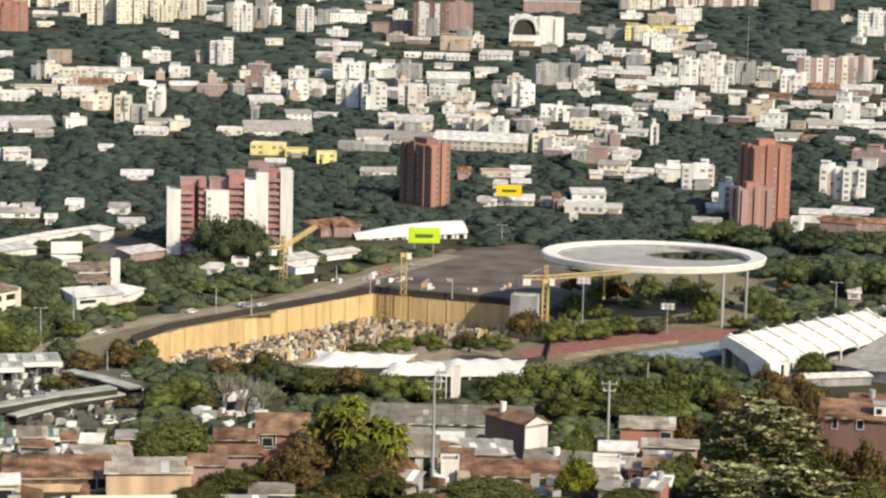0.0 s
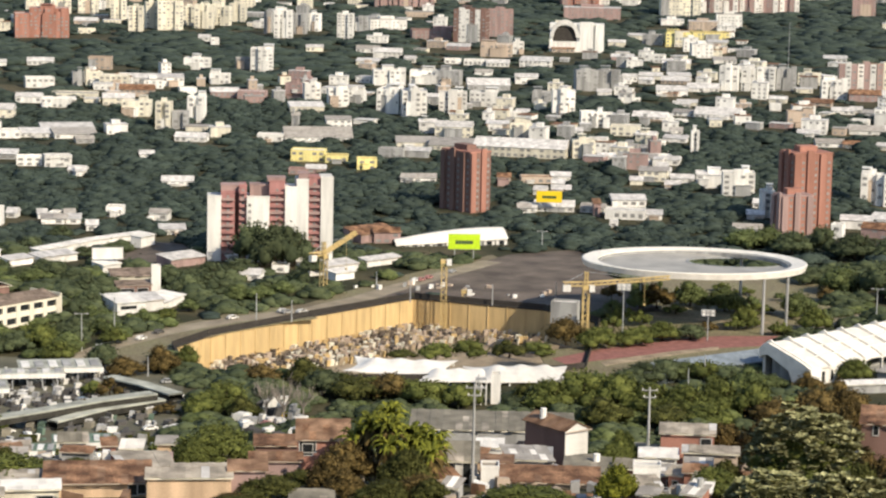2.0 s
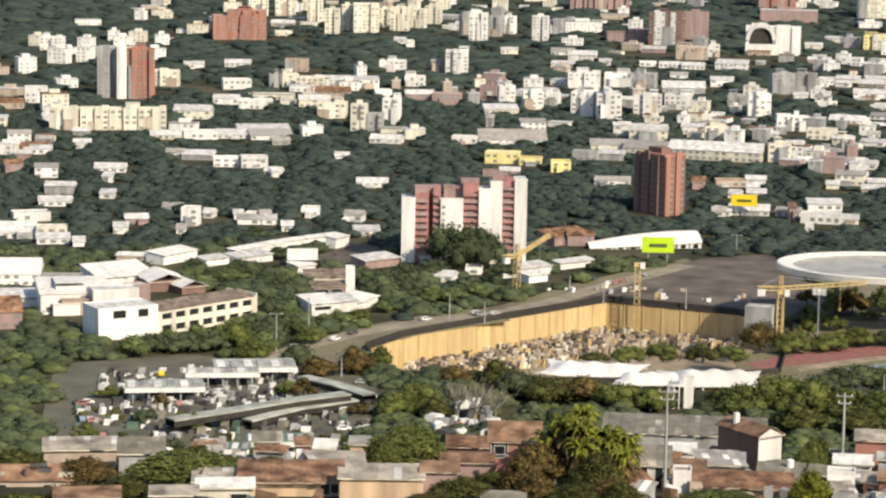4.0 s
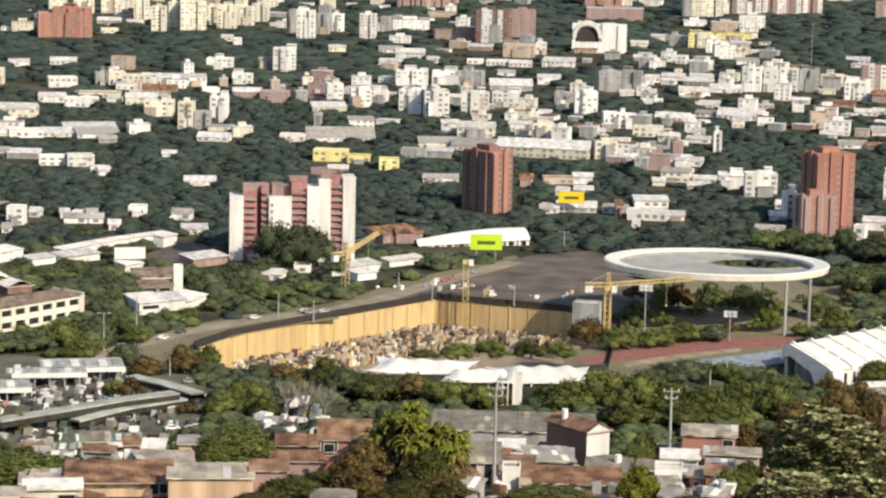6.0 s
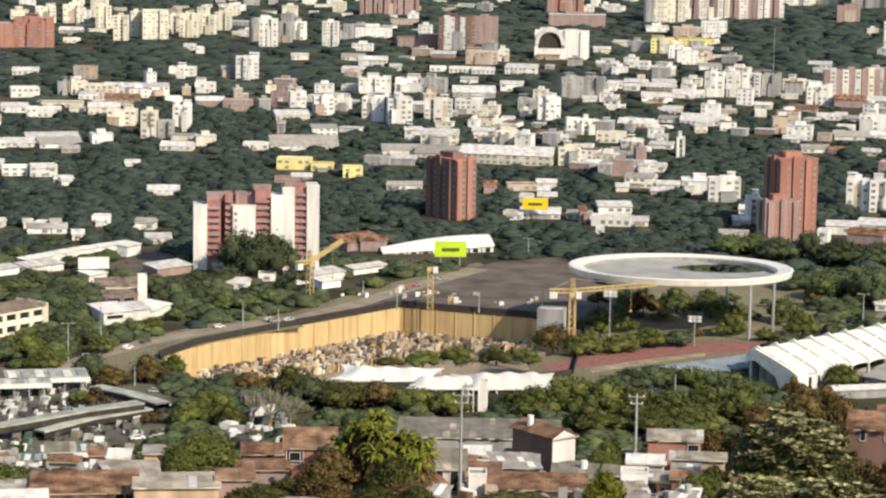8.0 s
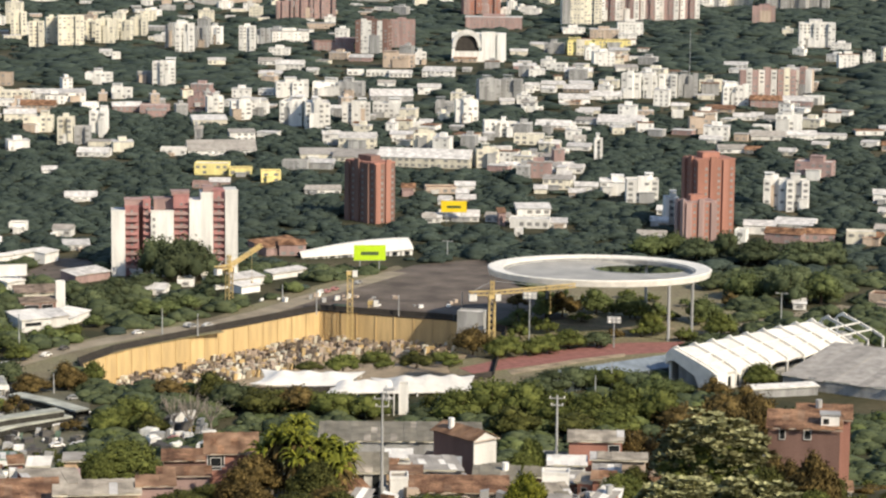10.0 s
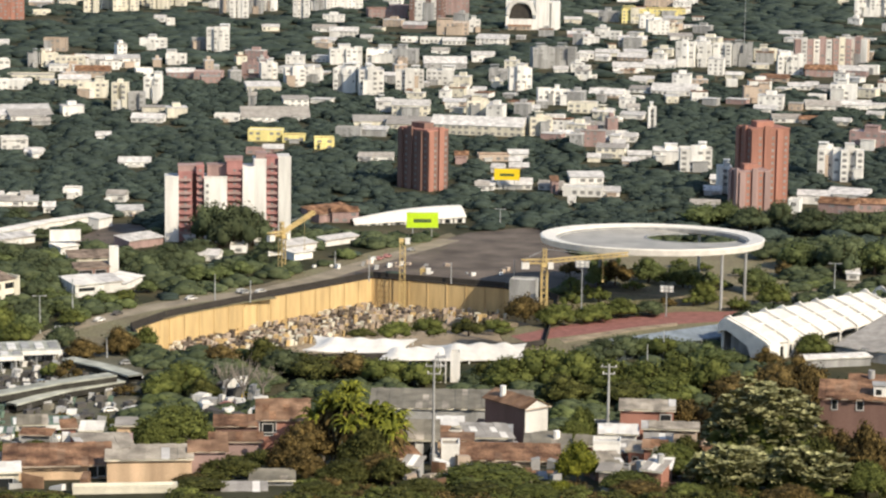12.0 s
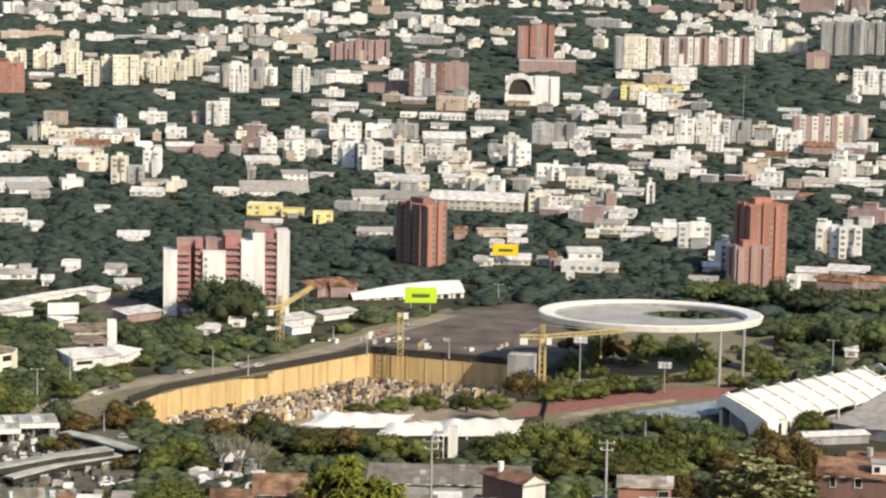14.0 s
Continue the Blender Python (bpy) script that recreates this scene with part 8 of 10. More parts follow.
building(-355.8, 1654.8, 6.3, 10.0, 33.6, 12.1, "white", "flat", "light", cols=0, rows=12, stripes="ww-", name="apartment_block", category="apartment block", label="white rendered twelve-storey apartment block with a flat roof")
building(-345.0, 1661.5, 18.8, 18.0, 31.3, 12.1, "brick", "flat", "tile", cols=5, rows=11, side=4, stripes="-bb-b", wings=2, name="apartment_block", category="apartment block", label="orange brick apartment tower with shaded strips")
building(-348.4, 1468.0, 16.4, 9.9, 12.1, 0.7, "cream", "flat", "light", cols=4, rows=4, side=2, stripes="c-cc", wings=3, name="apartment_house", label="cream rendered four-storey house with a flat roof")
building(-332.5, 1471.3, 16.4, 9.9, 12.1, 14.6, "cream", "flat", "zinc", cols=4, rows=4, side=2, stripes="c-cc", wings=1, name="apartment_house", label="cream rendered four-storey house with a flat roof")
building(-316.5, 1474.6, 16.4, 9.9, 12.1, 15.3, "cream", "flat", "light", cols=4, rows=4, side=2, stripes="c-cc", wings=2, name="apartment_house", label="cream rendered four-storey house with a flat roof")
building(-300.4, 1478.0, 16.4, 9.9, 12.1, 15.8, "cream", "flat", "light", cols=4, rows=4, side=2, stripes="c-cc", wings=1, name="apartment_house", label="cream rendered four-storey house with a flat roof")
building(-287.0, 1538.8, 22.1, 13.3, 5.9, 1.1, "cream", "gable", "light", cols=6, rows=2, side=3, label="cream rendered two-storey house with a pitched light roof")
building(-344.5, 1745.6, 17.4, 10.5, 10.5, -0.1, "cream", "flat", "light", cols=5, rows=4, side=2, stripes="-c-", wings=1, name="apartment_house", label="cream rendered four-storey house with a flat roof")
building(-282.9, 1432.4, 17.5, 10.5, 2.6, 16.3, "cream", "gable", "light", cols=5, rows=1, side=2, label="cream rendered one-storey house with a pitched light roof")
building(-368.7, 2185.4, 44.7, 22.0, 19.8, 12.8, "brick", "flat", "light", cols=13, rows=7, side=5, stripes="b-bb", tank=True, name="apartment_block", category="apartment block", label="orange brick slab block")
building(-352.0, 1888.3, 14.6, 8.8, 3.7, 16.7, "white", "gable", "light", cols=4, rows=1, label="white rendered one-storey house with a pitched light roof")
building(-323.2, 1912.3, 19.0, 11.4, 3.2, 5.8, "white", "gable", "light", cols=5, rows=1, side=2, label="white rendered one-storey house with a pitched light roof")
building(-294.6, 1737.5, 19.2, 11.5, 6.5, 16.4, "white", "flat", "light", cols=5, rows=2, side=2, label="white rendered two-storey house with a flat roof")
building(-283.4, 1634.3, 16.3, 9.8, 4.2, 2.1, "white", "gable", "light", cols=4, rows=1, side=2, label="white rendered one-storey house with a pitched light roof")
building(-262.6, 1610.6, 17.8, 10.7, 5.3, -0.3, "white", "flat", "light", cols=5, rows=2, side=2, wings=1, label="white rendered two-storey house with a flat roof")
building(-264.1, 1436.6, 19.1, 11.5, 4.2, 14.3, "white", "flat", "light", cols=5, rows=1, side=2, label="white rendered one-storey house with a flat roof")
building(-246.9, 1445.8, 19.2, 11.5, 2.6, 10.9, "white", "shed", "light", cols=5, rows=1, side=2, wings=1, label="white rendered one-storey house with a sloping light roof")
building(-225.6, 1445.8, 23.9, 14.3, 2.6, 17.9, "white", "shed", "zinc", cols=7, rows=1, side=3, label="white rendered one-storey house with a sloping zinc sheet roof")
building(-260.2, 1343.0, 9.0, 8.0, 3.8, 5.1, "white", "gable", "zinc", cols=2, rows=1, wings=1, label="white rendered one-storey house with a pitched zinc sheet roof")
building(-228.2, 1315.0, 13.1, 8.0, 4.7, 10.1, "white", "flat", "light", cols=3, rows=2, label="white rendered two-storey house with a flat roof")
building(-213.5, 1312.9, 13.1, 8.0, 4.8, 15.2, "white", "shed", "light", cols=3, rows=2, label="white rendered two-storey house with a sloping light roof")
building(-318.1, 1377.8, 9.3, 8.0, 3.6, 13.6, "white", "gable", "light", cols=2, rows=1, label="white rendered one-storey house with a pitched light roof")
building(-281.1, 1280.6, 15.7, 9.4, 2.6, 7.1, "white", "gable", "light", cols=4, rows=1, side=2, label="white rendered one-storey house with a pitched light roof")
building(-273.1, 1237.6, 4.2, 8.0, 3.9, 0.3, "white", "shed", "light", cols=1, rows=1, wings=1, label="white rendered one-storey house with a sloping light roof")
building(-261.5, 1184.8, 6.6, 8.0, 2.6, 4.3, "white", "shed", "light", cols=1, rows=1, label="white rendered one-storey house with a sloping light roof")
building(-222.9, 1146.2, 8.9, 8.0, 2.6, 3.5, "white", "gable", "zinc", cols=2, rows=1, label="white rendered one-storey house with a pitched zinc sheet roof")
building(-207.4, 1106.8, 7.4, 8.0, 7.6, -0.9, "white", "flat", "light", cols=2, rows=3, wings=1, label="white rendered three-storey house with a flat roof")
building(-232.3, 1078.3, 6.0, 8.0, 3.2, 10.3, "white", "gable", "light", cols=1, rows=1, wings=1, label="white rendered one-storey house with a pitched light roof")
far_house(-528, 2312, 23.2, 13.9, 4.9, 16, 0)
building(-490.9, 2026.1, 18.1, 10.9, 10.2, 2.0, "white", "flat", "light", cols=5, rows=4, side=2, stripes="w-ww", wings=2, name="apartment_house", label="white rendered four-storey house with a flat roof")
building(-402.1, 1613.7, 14.5, 8.7, 10.0, 16.6, "white", "flat", "zinc", cols=4, rows=3, wings=1, name="apartment_house", label="white rendered three-storey house with a flat roof")
building(-307.3, 1253.0, 11.3, 8.0, 5.4, 13.3, "white", "shed", "zinc", cols=3, rows=2, label="white rendered two-storey house with a sloping zinc sheet roof")
building(-358.9, 1402.0, 12.6, 8.0, 4.7, 12.1, "white", "gable", "zinc", cols=3, rows=2, wings=1, label="white rendered two-storey house with a pitched zinc sheet roof")
building(-203.5, 1131.4, 4.5, 8.0, 2.6, -3.5, "white", "gable", "light", cols=1, rows=1, label="white rendered one-storey house with a pitched light roof")
building(-190.6, 1130.0, 4.0, 8.0, 2.6, 13.6, "white", "gable", "light", cols=1, rows=1, label="white rendered one-storey house with a pitched light roof")
building(-184.9, 1130.9, 4.3, 8.0, 2.6, -3.4, "white", "flat", "light", cols=1, rows=1, label="white rendered one-storey house with a flat roof")
building(-178.8, 1131.8, 4.5, 8.0, 2.6, 13.7, "white", "gable", "zinc", cols=1, rows=1, wings=1, label="white rendered one-storey house with a pitched zinc sheet roof")
building(-241.4, 1038.3, 4.7, 8.0, 2.6, 15.3, "white", "gable", "light", cols=1, rows=1, label="white rendered one-storey house with a pitched light roof")
building(-206.9, 1082.1, 3.6, 8.0, 2.6, 4.6, "white", "gable", "zinc", cols=1, rows=1, label="white rendered one-storey house with a pitched zinc sheet roof")
building(-197.2, 1279.1, 3.4, 8.0, 2.6, 11.5, "white", "gable", "light", cols=1, rows=1, label="white rendered one-storey house with a pitched light roof")
building(-247.4, 1341.3, 16.4, 9.8, 3.1, 1.8, "grey", "shed", "light", cols=4, rows=1, side=2, label="grey concrete one-storey house with a sloping light roof")
building(-331.6, 1435.4, 9.0, 8.0, 3.2, 0.4, "grey", "gable", "light", cols=2, rows=1, label="grey concrete one-storey house with a pitched light roof")
building(-231.6, 1106.4, 9.9, 8.0, 2.9, 16.9, "pink", "gable", "light", cols=2, rows=1, wings=1, label="pinkish brick one-storey house with a pitched light roof")
building(22.5, 1183.4, 6.0, 8.0, 2.6, 1.1, "white", "gable", "zinc", cols=1, rows=1, label="white rendered one-storey house with a pitched zinc sheet roof")
building(42.7, 1303.4, 10.0, 8.0, 2.6, -0.8, "white", "gable", "light", cols=2, rows=1, wings=1, label="white rendered one-storey house with a pitched light roof")
building(54.6, 1188.5, 10.9, 8.0, 2.6, -12.5, "white", "gable", "zinc", cols=3, rows=1, label="white rendered one-storey house with a pitched zinc sheet roof")
building(66.6, 1175.6, 11.6, 8.0, 2.6, -8.8, "white", "shed", "light", cols=3, rows=1, wings=1, label="white rendered one-storey house with a sloping light roof")
building(61.7, 1142.8, 3.5, 8.0, 2.6, -6.1, "white", "flat", "light", cols=1, rows=1, wings=1, label="white rendered one-storey house with a flat roof")
building(120.0, 1132.8, 12.5, 8.0, 2.6, -9.8, "white", "gable", "zinc", cols=3, rows=1, wings=1, label="white rendered one-storey house with a pitched zinc sheet roof")
building(135.1, 1216.6, 7.5, 8.0, 2.6, -13.0, "white", "gable", "light", cols=2, rows=1, label="white rendered one-storey house with a pitched light roof")
building(128.1, 1177.9, 7.8, 8.0, 2.6, -7.6, "white", "gable", "light", cols=2, rows=1, wings=1, label="white rendered one-storey house with a pitched light roof")
building(157.2, 956.5, 4.7, 8.0, 2.6, -6.2, "white", "shed", "light", cols=1, rows=1, label="white rendered one-storey house with a sloping light roof")
building(92.0, 1380.9, 9.7, 8.0, 3.8, -2.4, "white", "shed", "zinc", cols=2, rows=1, wings=1, label="white rendered one-storey house with a sloping zinc sheet roof")
building(103.9, 1378.1, 9.7, 8.0, 3.2, -11.1, "white", "gable", "light", cols=2, rows=1, label="white rendered one-storey house with a pitched light roof")
building(96.0, 1333.4, 8.8, 8.0, 2.6, -1.0, "white", "gable", "light", cols=2, rows=1, label="white rendered one-storey house with a pitched light roof")
building(133.5, 1694.7, 11.1, 8.0, 2.6, -4.5, "white", "gable", "light", cols=3, rows=1, label="white rendered one-storey house with a pitched light roof")
building(193.5, 1685.9, 7.4, 8.0, 4.3, -8.0, "white", "flat", "light", cols=2, rows=1, label="white rendered one-storey house with a flat roof")
building(196.7, 1533.3, 13.5, 8.1, 2.6, -14.3, "white", "gable", "light", cols=3, rows=1, wings=1, label="white rendered one-storey house with a pitched light roof")
building(236.0, 1673.9, 14.7, 8.8, 2.6, -8.1, "white", "gable", "light", cols=4, rows=1, wings=1, label="white rendered one-storey house with a pitched light roof")
building(237.1, 1604.9, 10.6, 8.0, 3.4, -21.6, "white", "flat", "light", cols=3, rows=1, label="white rendered one-storey house with a flat roof")
building(299.2, 1786.9, 13.8, 8.3, 5.5, -18.1, "white", "flat", "light", cols=4, rows=2, wings=1, label="white rendered two-storey house with a flat roof")
building(-89.3, 2096.0, 18.3, 11.0, 3.3, -3.3, "white", "gable", "zinc", cols=5, rows=1, side=2, label="white rendered one-storey house with a pitched zinc sheet roof")
building(-19.8, 2002.8, 13.1, 8.0, 3.5, 2.9, "white", "flat", "zinc", cols=3, rows=1, label="white rendered one-storey house with a flat roof")
building(4.1, 1899.0, 12.4, 8.0, 3.4, -7.9, "white", "gable", "zinc", cols=3, rows=1, label="white rendered one-storey house with a pitched zinc sheet roof")
building(21.7, 1612.8, 10.5, 8.0, 2.7, -6.0, "white", "flat", "light", cols=3, rows=1, label="white rendered one-storey house with a flat roof")
building(28.3, 1621.2, 8.1, 8.0, 2.6, -2.8, "white", "shed", "light", cols=2, rows=1, wings=1, label="white rendered one-storey house with a sloping light roof")
building(86.1, 1769.5, 9.6, 8.0, 2.6, 2.6, "white", "gable", "light", cols=2, rows=1, label="white rendered one-storey house with a pitched light roof")
building(98.6, 1717.0, 9.4, 8.0, 6.6, -16.3, "white", "gable", "zinc", cols=2, rows=2, wings=2, label="white rendered two-storey house with a pitched zinc sheet roof")
building(109.5, 1879.0, 10.2, 8.0, 4.1, 5.3, "white", "gable", "light", cols=3, rows=1, label="white rendered one-storey house with a pitched light roof")
building(120.8, 1863.7, 10.2, 8.0, 3.3, -16.8, "white", "gable", "light", cols=2, rows=1, label="white rendered one-storey house with a pitched light roof")
building(67.6, 1472.4, 11.3, 8.0, 3.0, -9.0, "white", "flat", "light", cols=3, rows=1, wings=1, label="white rendered one-storey house with a flat roof")
building(124.0, 1581.2, 8.6, 8.0, 3.3, 1.5, "white", "flat", "light", cols=2, rows=1, wings=1, label="white rendered one-storey house with a flat roof")
building(-96.3, 1025.4, 5.0, 8.0, 2.6, -4.7, "white", "gable", "light", cols=1, rows=1, label="white rendered one-storey house with a pitched light roof")
building(-85.0, 980.5, 8.0, 8.0, 2.6, -8.7, "white", "gable", "light", cols=2, rows=1, label="white rendered one-storey house with a pitched light roof")
building(-75.4, 1000.4, 6.6, 8.0, 2.6, 2.3, "white", "flat", "zinc", cols=1, rows=1, label="white rendered one-storey house with a flat roof")
building(-25.6, 1284.8, 11.2, 8.0, 2.6, 5.3, "white", "gable", "zinc", cols=3, rows=1, label="white rendered one-storey house with a pitched zinc sheet roof")
building(-33.3, 1283.5, 7.0, 8.0, 2.6, -10.7, "white", "gable", "zinc", cols=2, rows=1, wings=1, label="white rendered one-storey house with a pitched zinc sheet roof")
building(117.4, 2215.6, 14.5, 8.7, 4.1, -6.2, "cream", "gable", "light", cols=4, rows=1, label="cream rendered one-storey house with a pitched light roof")
building(139.2, 2301.2, 15.0, 9.0, 4.2, -10.9, "cream", "shed", "light", cols=4, rows=1, side=2, label="cream rendered one-storey house with a sloping light roof")
building(126.4, 1902.7, 16.6, 10.0, 3.0, -13.3, "cream", "gable", "light", cols=4, rows=1, side=2, label="cream rendered one-storey house with a pitched light roof")
building(146.8, 1898.5, 16.6, 9.9, 3.8, 4.7, "cream", "shed", "light", cols=4, rows=1, side=2, wings=1, label="cream rendered one-storey house with a sloping light roof")
building(206.4, 2255.5, 17.2, 10.3, 2.9, -15.0, "cream", "shed", "light", cols=5, rows=1, side=2, label="cream rendered one-storey house with a sloping light roof")
building(-84.0, 1976.2, 17.2, 10.3, 3.1, -5.5, "cream", "shed", "light", cols=5, rows=1, side=2, wings=1, label="cream rendered one-storey house with a sloping light roof")
building(-132.4, 2094.0, 13.7, 8.2, 3.8, 5.8, "cream", "gable", "light", cols=4, rows=1, label="cream rendered one-storey house with a pitched light roof")
building(201.5, 1740.5, 11.5, 8.0, 3.0, -14.7, "cream", "gable", "light", cols=3, rows=1, wings=1, label="cream rendered one-storey house with a pitched light roof")
building(232.4, 1470.6, 9.7, 8.0, 2.6, -19.5, "cream", "gable", "light", cols=2, rows=1, label="cream rendered one-storey house with a pitched light roof")
building(257.4, 1506.7, 9.3, 8.0, 2.7, -20.6, "cream", "gable", "light", cols=2, rows=1, label="cream rendered one-storey house with a pitched light roof")
building(130.6, 1771.9, 13.5, 8.1, 2.6, -16.9, "tan", "gable", "tile", cols=3, rows=1, wings=1, label="tan rendered one-storey house with a pitched clay-tile roof")
building(142.7, 1871.1, 20.4, 12.2, 2.6, -13.3, "tan", "gable", "light", cols=6, rows=1, side=3, label="tan rendered one-storey house with a pitched light roof")
building(226.0, 1724.6, 18.9, 11.4, 2.7, -15.3, "tan", "shed", "tile", cols=5, rows=1, side=2, label="tan rendered one-storey house with a sloping clay-tile roof")
building(30.1, 1290.7, 15.5, 9.3, 3.0, 4.2, "tan", "flat", "tile", cols=4, rows=1, side=2, wings=1, label="tan rendered one-storey house with a flat roof")
building(214.2, 1478.3, 9.8, 8.0, 2.6, -14.7, "tan", "gable", "tile", cols=2, rows=1, wings=1, label="tan rendered one-storey house with a pitched clay-tile roof")
building(69.4, 2141.5, 18.6, 11.2, 3.4, -2.0, "tan", "shed", "tile", cols=5, rows=1, side=2, wings=1, label="tan rendered one-storey house with a sloping clay-tile roof")
building(114.7, 2073.5, 18.1, 10.8, 2.8, -2.6, "pink", "shed", "light", cols=5, rows=1, side=2, label="pinkish brick one-storey house with a sloping light roof")
building(-16.8, 2140.7, 18.6, 11.2, 3.4, -9.2, "pink", "shed", "light", cols=5, rows=1, side=2, label="pinkish brick one-storey house with a sloping light roof")
building(-81.4, 1311.1, 10.0, 8.0, 2.6, 1.2, "pink", "gable", "light", cols=2, rows=1, wings=1, label="pinkish brick one-storey house with a pitched light roof")
building(-90.3, 1304.9, 8.6, 8.0, 2.6, -0.5, "pink", "flat", "tile", cols=2, rows=1, label="pinkish brick one-storey house with a flat roof")
building(-522.4, 1584.0, 11.7, 8.0, 4.2, 23.9, "white", "gable", "light", cols=3, rows=1, label="white rendered one-storey house with a pitched light roof")
building(-279.2, 1155.0, 15.0, 9.0, 2.6, 12.5, "white", "gable", "light", cols=4, rows=1, side=2, label="white rendered one-storey house with a pitched light roof")
building(-423.3, 1569.3, 13.3, 8.0, 4.1, 4.8, "pink", "flat", "tile", cols=3, rows=1, label="pinkish brick one-storey house with a flat roof")
building(-344.4, 1099.1, 8.2, 8.0, 4.4, 20.6, "pink", "gable", "light", cols=2, rows=2, label="pinkish brick two-storey house with a pitched light roof")
building(-439.5, 1467.2, 11.6, 8.0, 3.9, 10.1, "cream", "gable", "light", cols=3, rows=1, wings=1, label="cream rendered one-storey house with a pitched light roof")
building(-450.9, 1450.5, 13.8, 8.3, 3.6, 7.0, "white", "shed", "light", cols=4, rows=1, label="white rendered one-storey house with a sloping light roof")
building(-333.8, 1311.1, 9.2, 8.0, 4.7, 12.4, "pink", "gable", "light", cols=2, rows=2, label="pinkish brick two-storey house with a pitched light roof")
building(-327.3, 1006.0, 16.9, 10.1, 3.5, 7.9, "cream", "gable", "light", cols=4, rows=1, side=2, wings=1, label="cream rendered one-storey house with a pitched light roof")
building(-382.4, 1226.4, 11.2, 8.0, 3.5, 10.9, "cream", "flat", "light", cols=3, rows=1, wings=1, label="cream rendered one-storey house with a flat roof")
building(-402.4, 1401.8, 10.4, 8.0, 3.7, 25.6, "grey", "shed", "light", cols=3, rows=1, wings=1, label="grey concrete one-storey house with a sloping light roof")
building(-256.0, 956.5, 17.7, 10.6, 4.5, 7.0, "white", "shed", "light", cols=5, rows=2, side=2, wings=1, label="white rendered two-storey house with a sloping light roof")
building(-352.9, 1361.3, 9.0, 8.0, 3.9, 10.5, "cream", "gable", "light", cols=2, rows=1, wings=1, label="cream rendered one-storey house with a pitched light roof")
building(-473.7, 1479.0, 17.8, 10.7, 3.3, 7.6, "white", "gable", "light", cols=5, rows=1, side=2, wings=1, label="white rendered one-storey house with a pitched light roof")
building(-372.9, 1382.2, 10.5, 8.0, 4.7, 23.5, "cream", "shed", "zinc", cols=3, rows=2, label="cream rendered two-storey house with a sloping zinc sheet roof")
building(-469.8, 1465.2, 10.9, 8.0, 3.1, 27.8, "white", "shed", "light", cols=3, rows=1, wings=1, label="white rendered one-storey house with a sloping light roof")
building(-446.7, 1592.6, 8.2, 8.0, 5.4, 5.1, "white", "gable", "zinc", cols=2, rows=2, label="white rendered two-storey house with a pitched zinc sheet roof")
building(-363.0, 1489.8, 8.8, 8.0, 5.3, 18.3, "white", "gable", "light", cols=2, rows=2, wings=1, label="white rendered two-storey house with a pitched light roof")
building(-335.6, 1176.8, 16.0, 9.6, 2.6, 3.7, "tan", "shed", "tile", cols=4, rows=1, side=2, label="tan rendered one-storey house with a sloping clay-tile roof")
building(-285.4, 1191.3, 13.6, 8.2, 4.7, 2.0, "grey", "gable", "light", cols=4, rows=2, label="grey concrete two-storey house with a pitched light roof")
building(-320.4, 1012.6, 14.8, 8.9, 5.8, 8.3, "white", "flat", "light", cols=4, rows=2, wings=1, label="white rendered two-storey house with a flat roof")
building(-301.3, 991.4, 18.1, 10.9, 2.6, 22.4, "white", "gable", "zinc", cols=5, rows=1, side=2, label="white rendered one-storey house with a pitched zinc sheet roof")
building(-355.5, 1105.2, 12.0, 8.0, 5.2, 20.1, "white", "gable", "zinc", cols=3, rows=2, wings=1, label="white rendered two-storey house with a pitched zinc sheet roof")
building(-299.8, 933.4, 7.4, 8.0, 3.8, 17.2, "cream", "shed", "light", cols=2, rows=1, label="cream rendered one-storey house with a sloping light roof")
building(-229.6, 901.4, 16.6, 10.0, 3.6, 13.0, "grey", "shed", "light", cols=4, rows=1, side=2, wings=1, label="grey concrete one-storey house with a sloping light roof")
building(-323.9, 1165.7, 15.0, 9.0, 3.2, 8.6, "cream", "shed", "light", cols=4, rows=1, side=2, label="cream rendered one-storey house with a sloping light roof")
building(-288.2, 1021.9, 12.1, 8.0, 4.1, 12.8, "grey", "gable", "light", cols=3, rows=1, label="grey concrete one-storey house with a pitched light roof")
building(-385.9, 1284.9, 13.0, 8.0, 2.9, 3.0, "cream", "shed", "zinc", cols=3, rows=1, label="cream rendered one-storey house with a sloping zinc sheet roof")
building(-253.6, 1044.6, 13.4, 8.0, 2.6, 15.4, "white", "shed", "light", cols=3, rows=1, label="white rendered one-storey house with a sloping light roof")
building(-389.9, 1475.3, 9.8, 8.0, 4.9, 8.6, "cream", "shed", "light", cols=2, rows=2, label="cream rendered two-storey house with a sloping light roof")
building(-297.8, 1024.4, 13.0, 8.0, 2.6, 22.2, "cream", "gable", "zinc", cols=3, rows=1, wings=1, label="cream rendered one-storey house with a pitched zinc sheet roof")
building(-254.3, 960.4, 7.1, 8.0, 3.7, 11.7, "cream", "gable", "light", cols=2, rows=1, wings=1, label="cream rendered one-storey house with a pitched light roof")
building(-449.5, 1471.1, 16.5, 9.9, 2.6, 11.5, "pink", "gable", "light", cols=4, rows=1, side=2, wings=1, label="pinkish brick one-storey house with a pitched light roof")
building(-396.2, 1214.3, 15.1, 9.1, 2.6, 13.9, "tan", "shed", "light", cols=4, rows=1, side=2, wings=1, label="tan rendered one-storey house with a sloping light roof")
building(-308.4, 1031.4, 11.1, 8.0, 5.1, 10.0, "white", "flat", "zinc", cols=3, rows=2, label="white rendered two-storey house with a flat roof")
building(-223.3, 933.3, 14.6, 8.8, 5.4, 7.0, "grey", "flat", "zinc", cols=4, rows=2, label="grey concrete two-storey house with a flat roof")
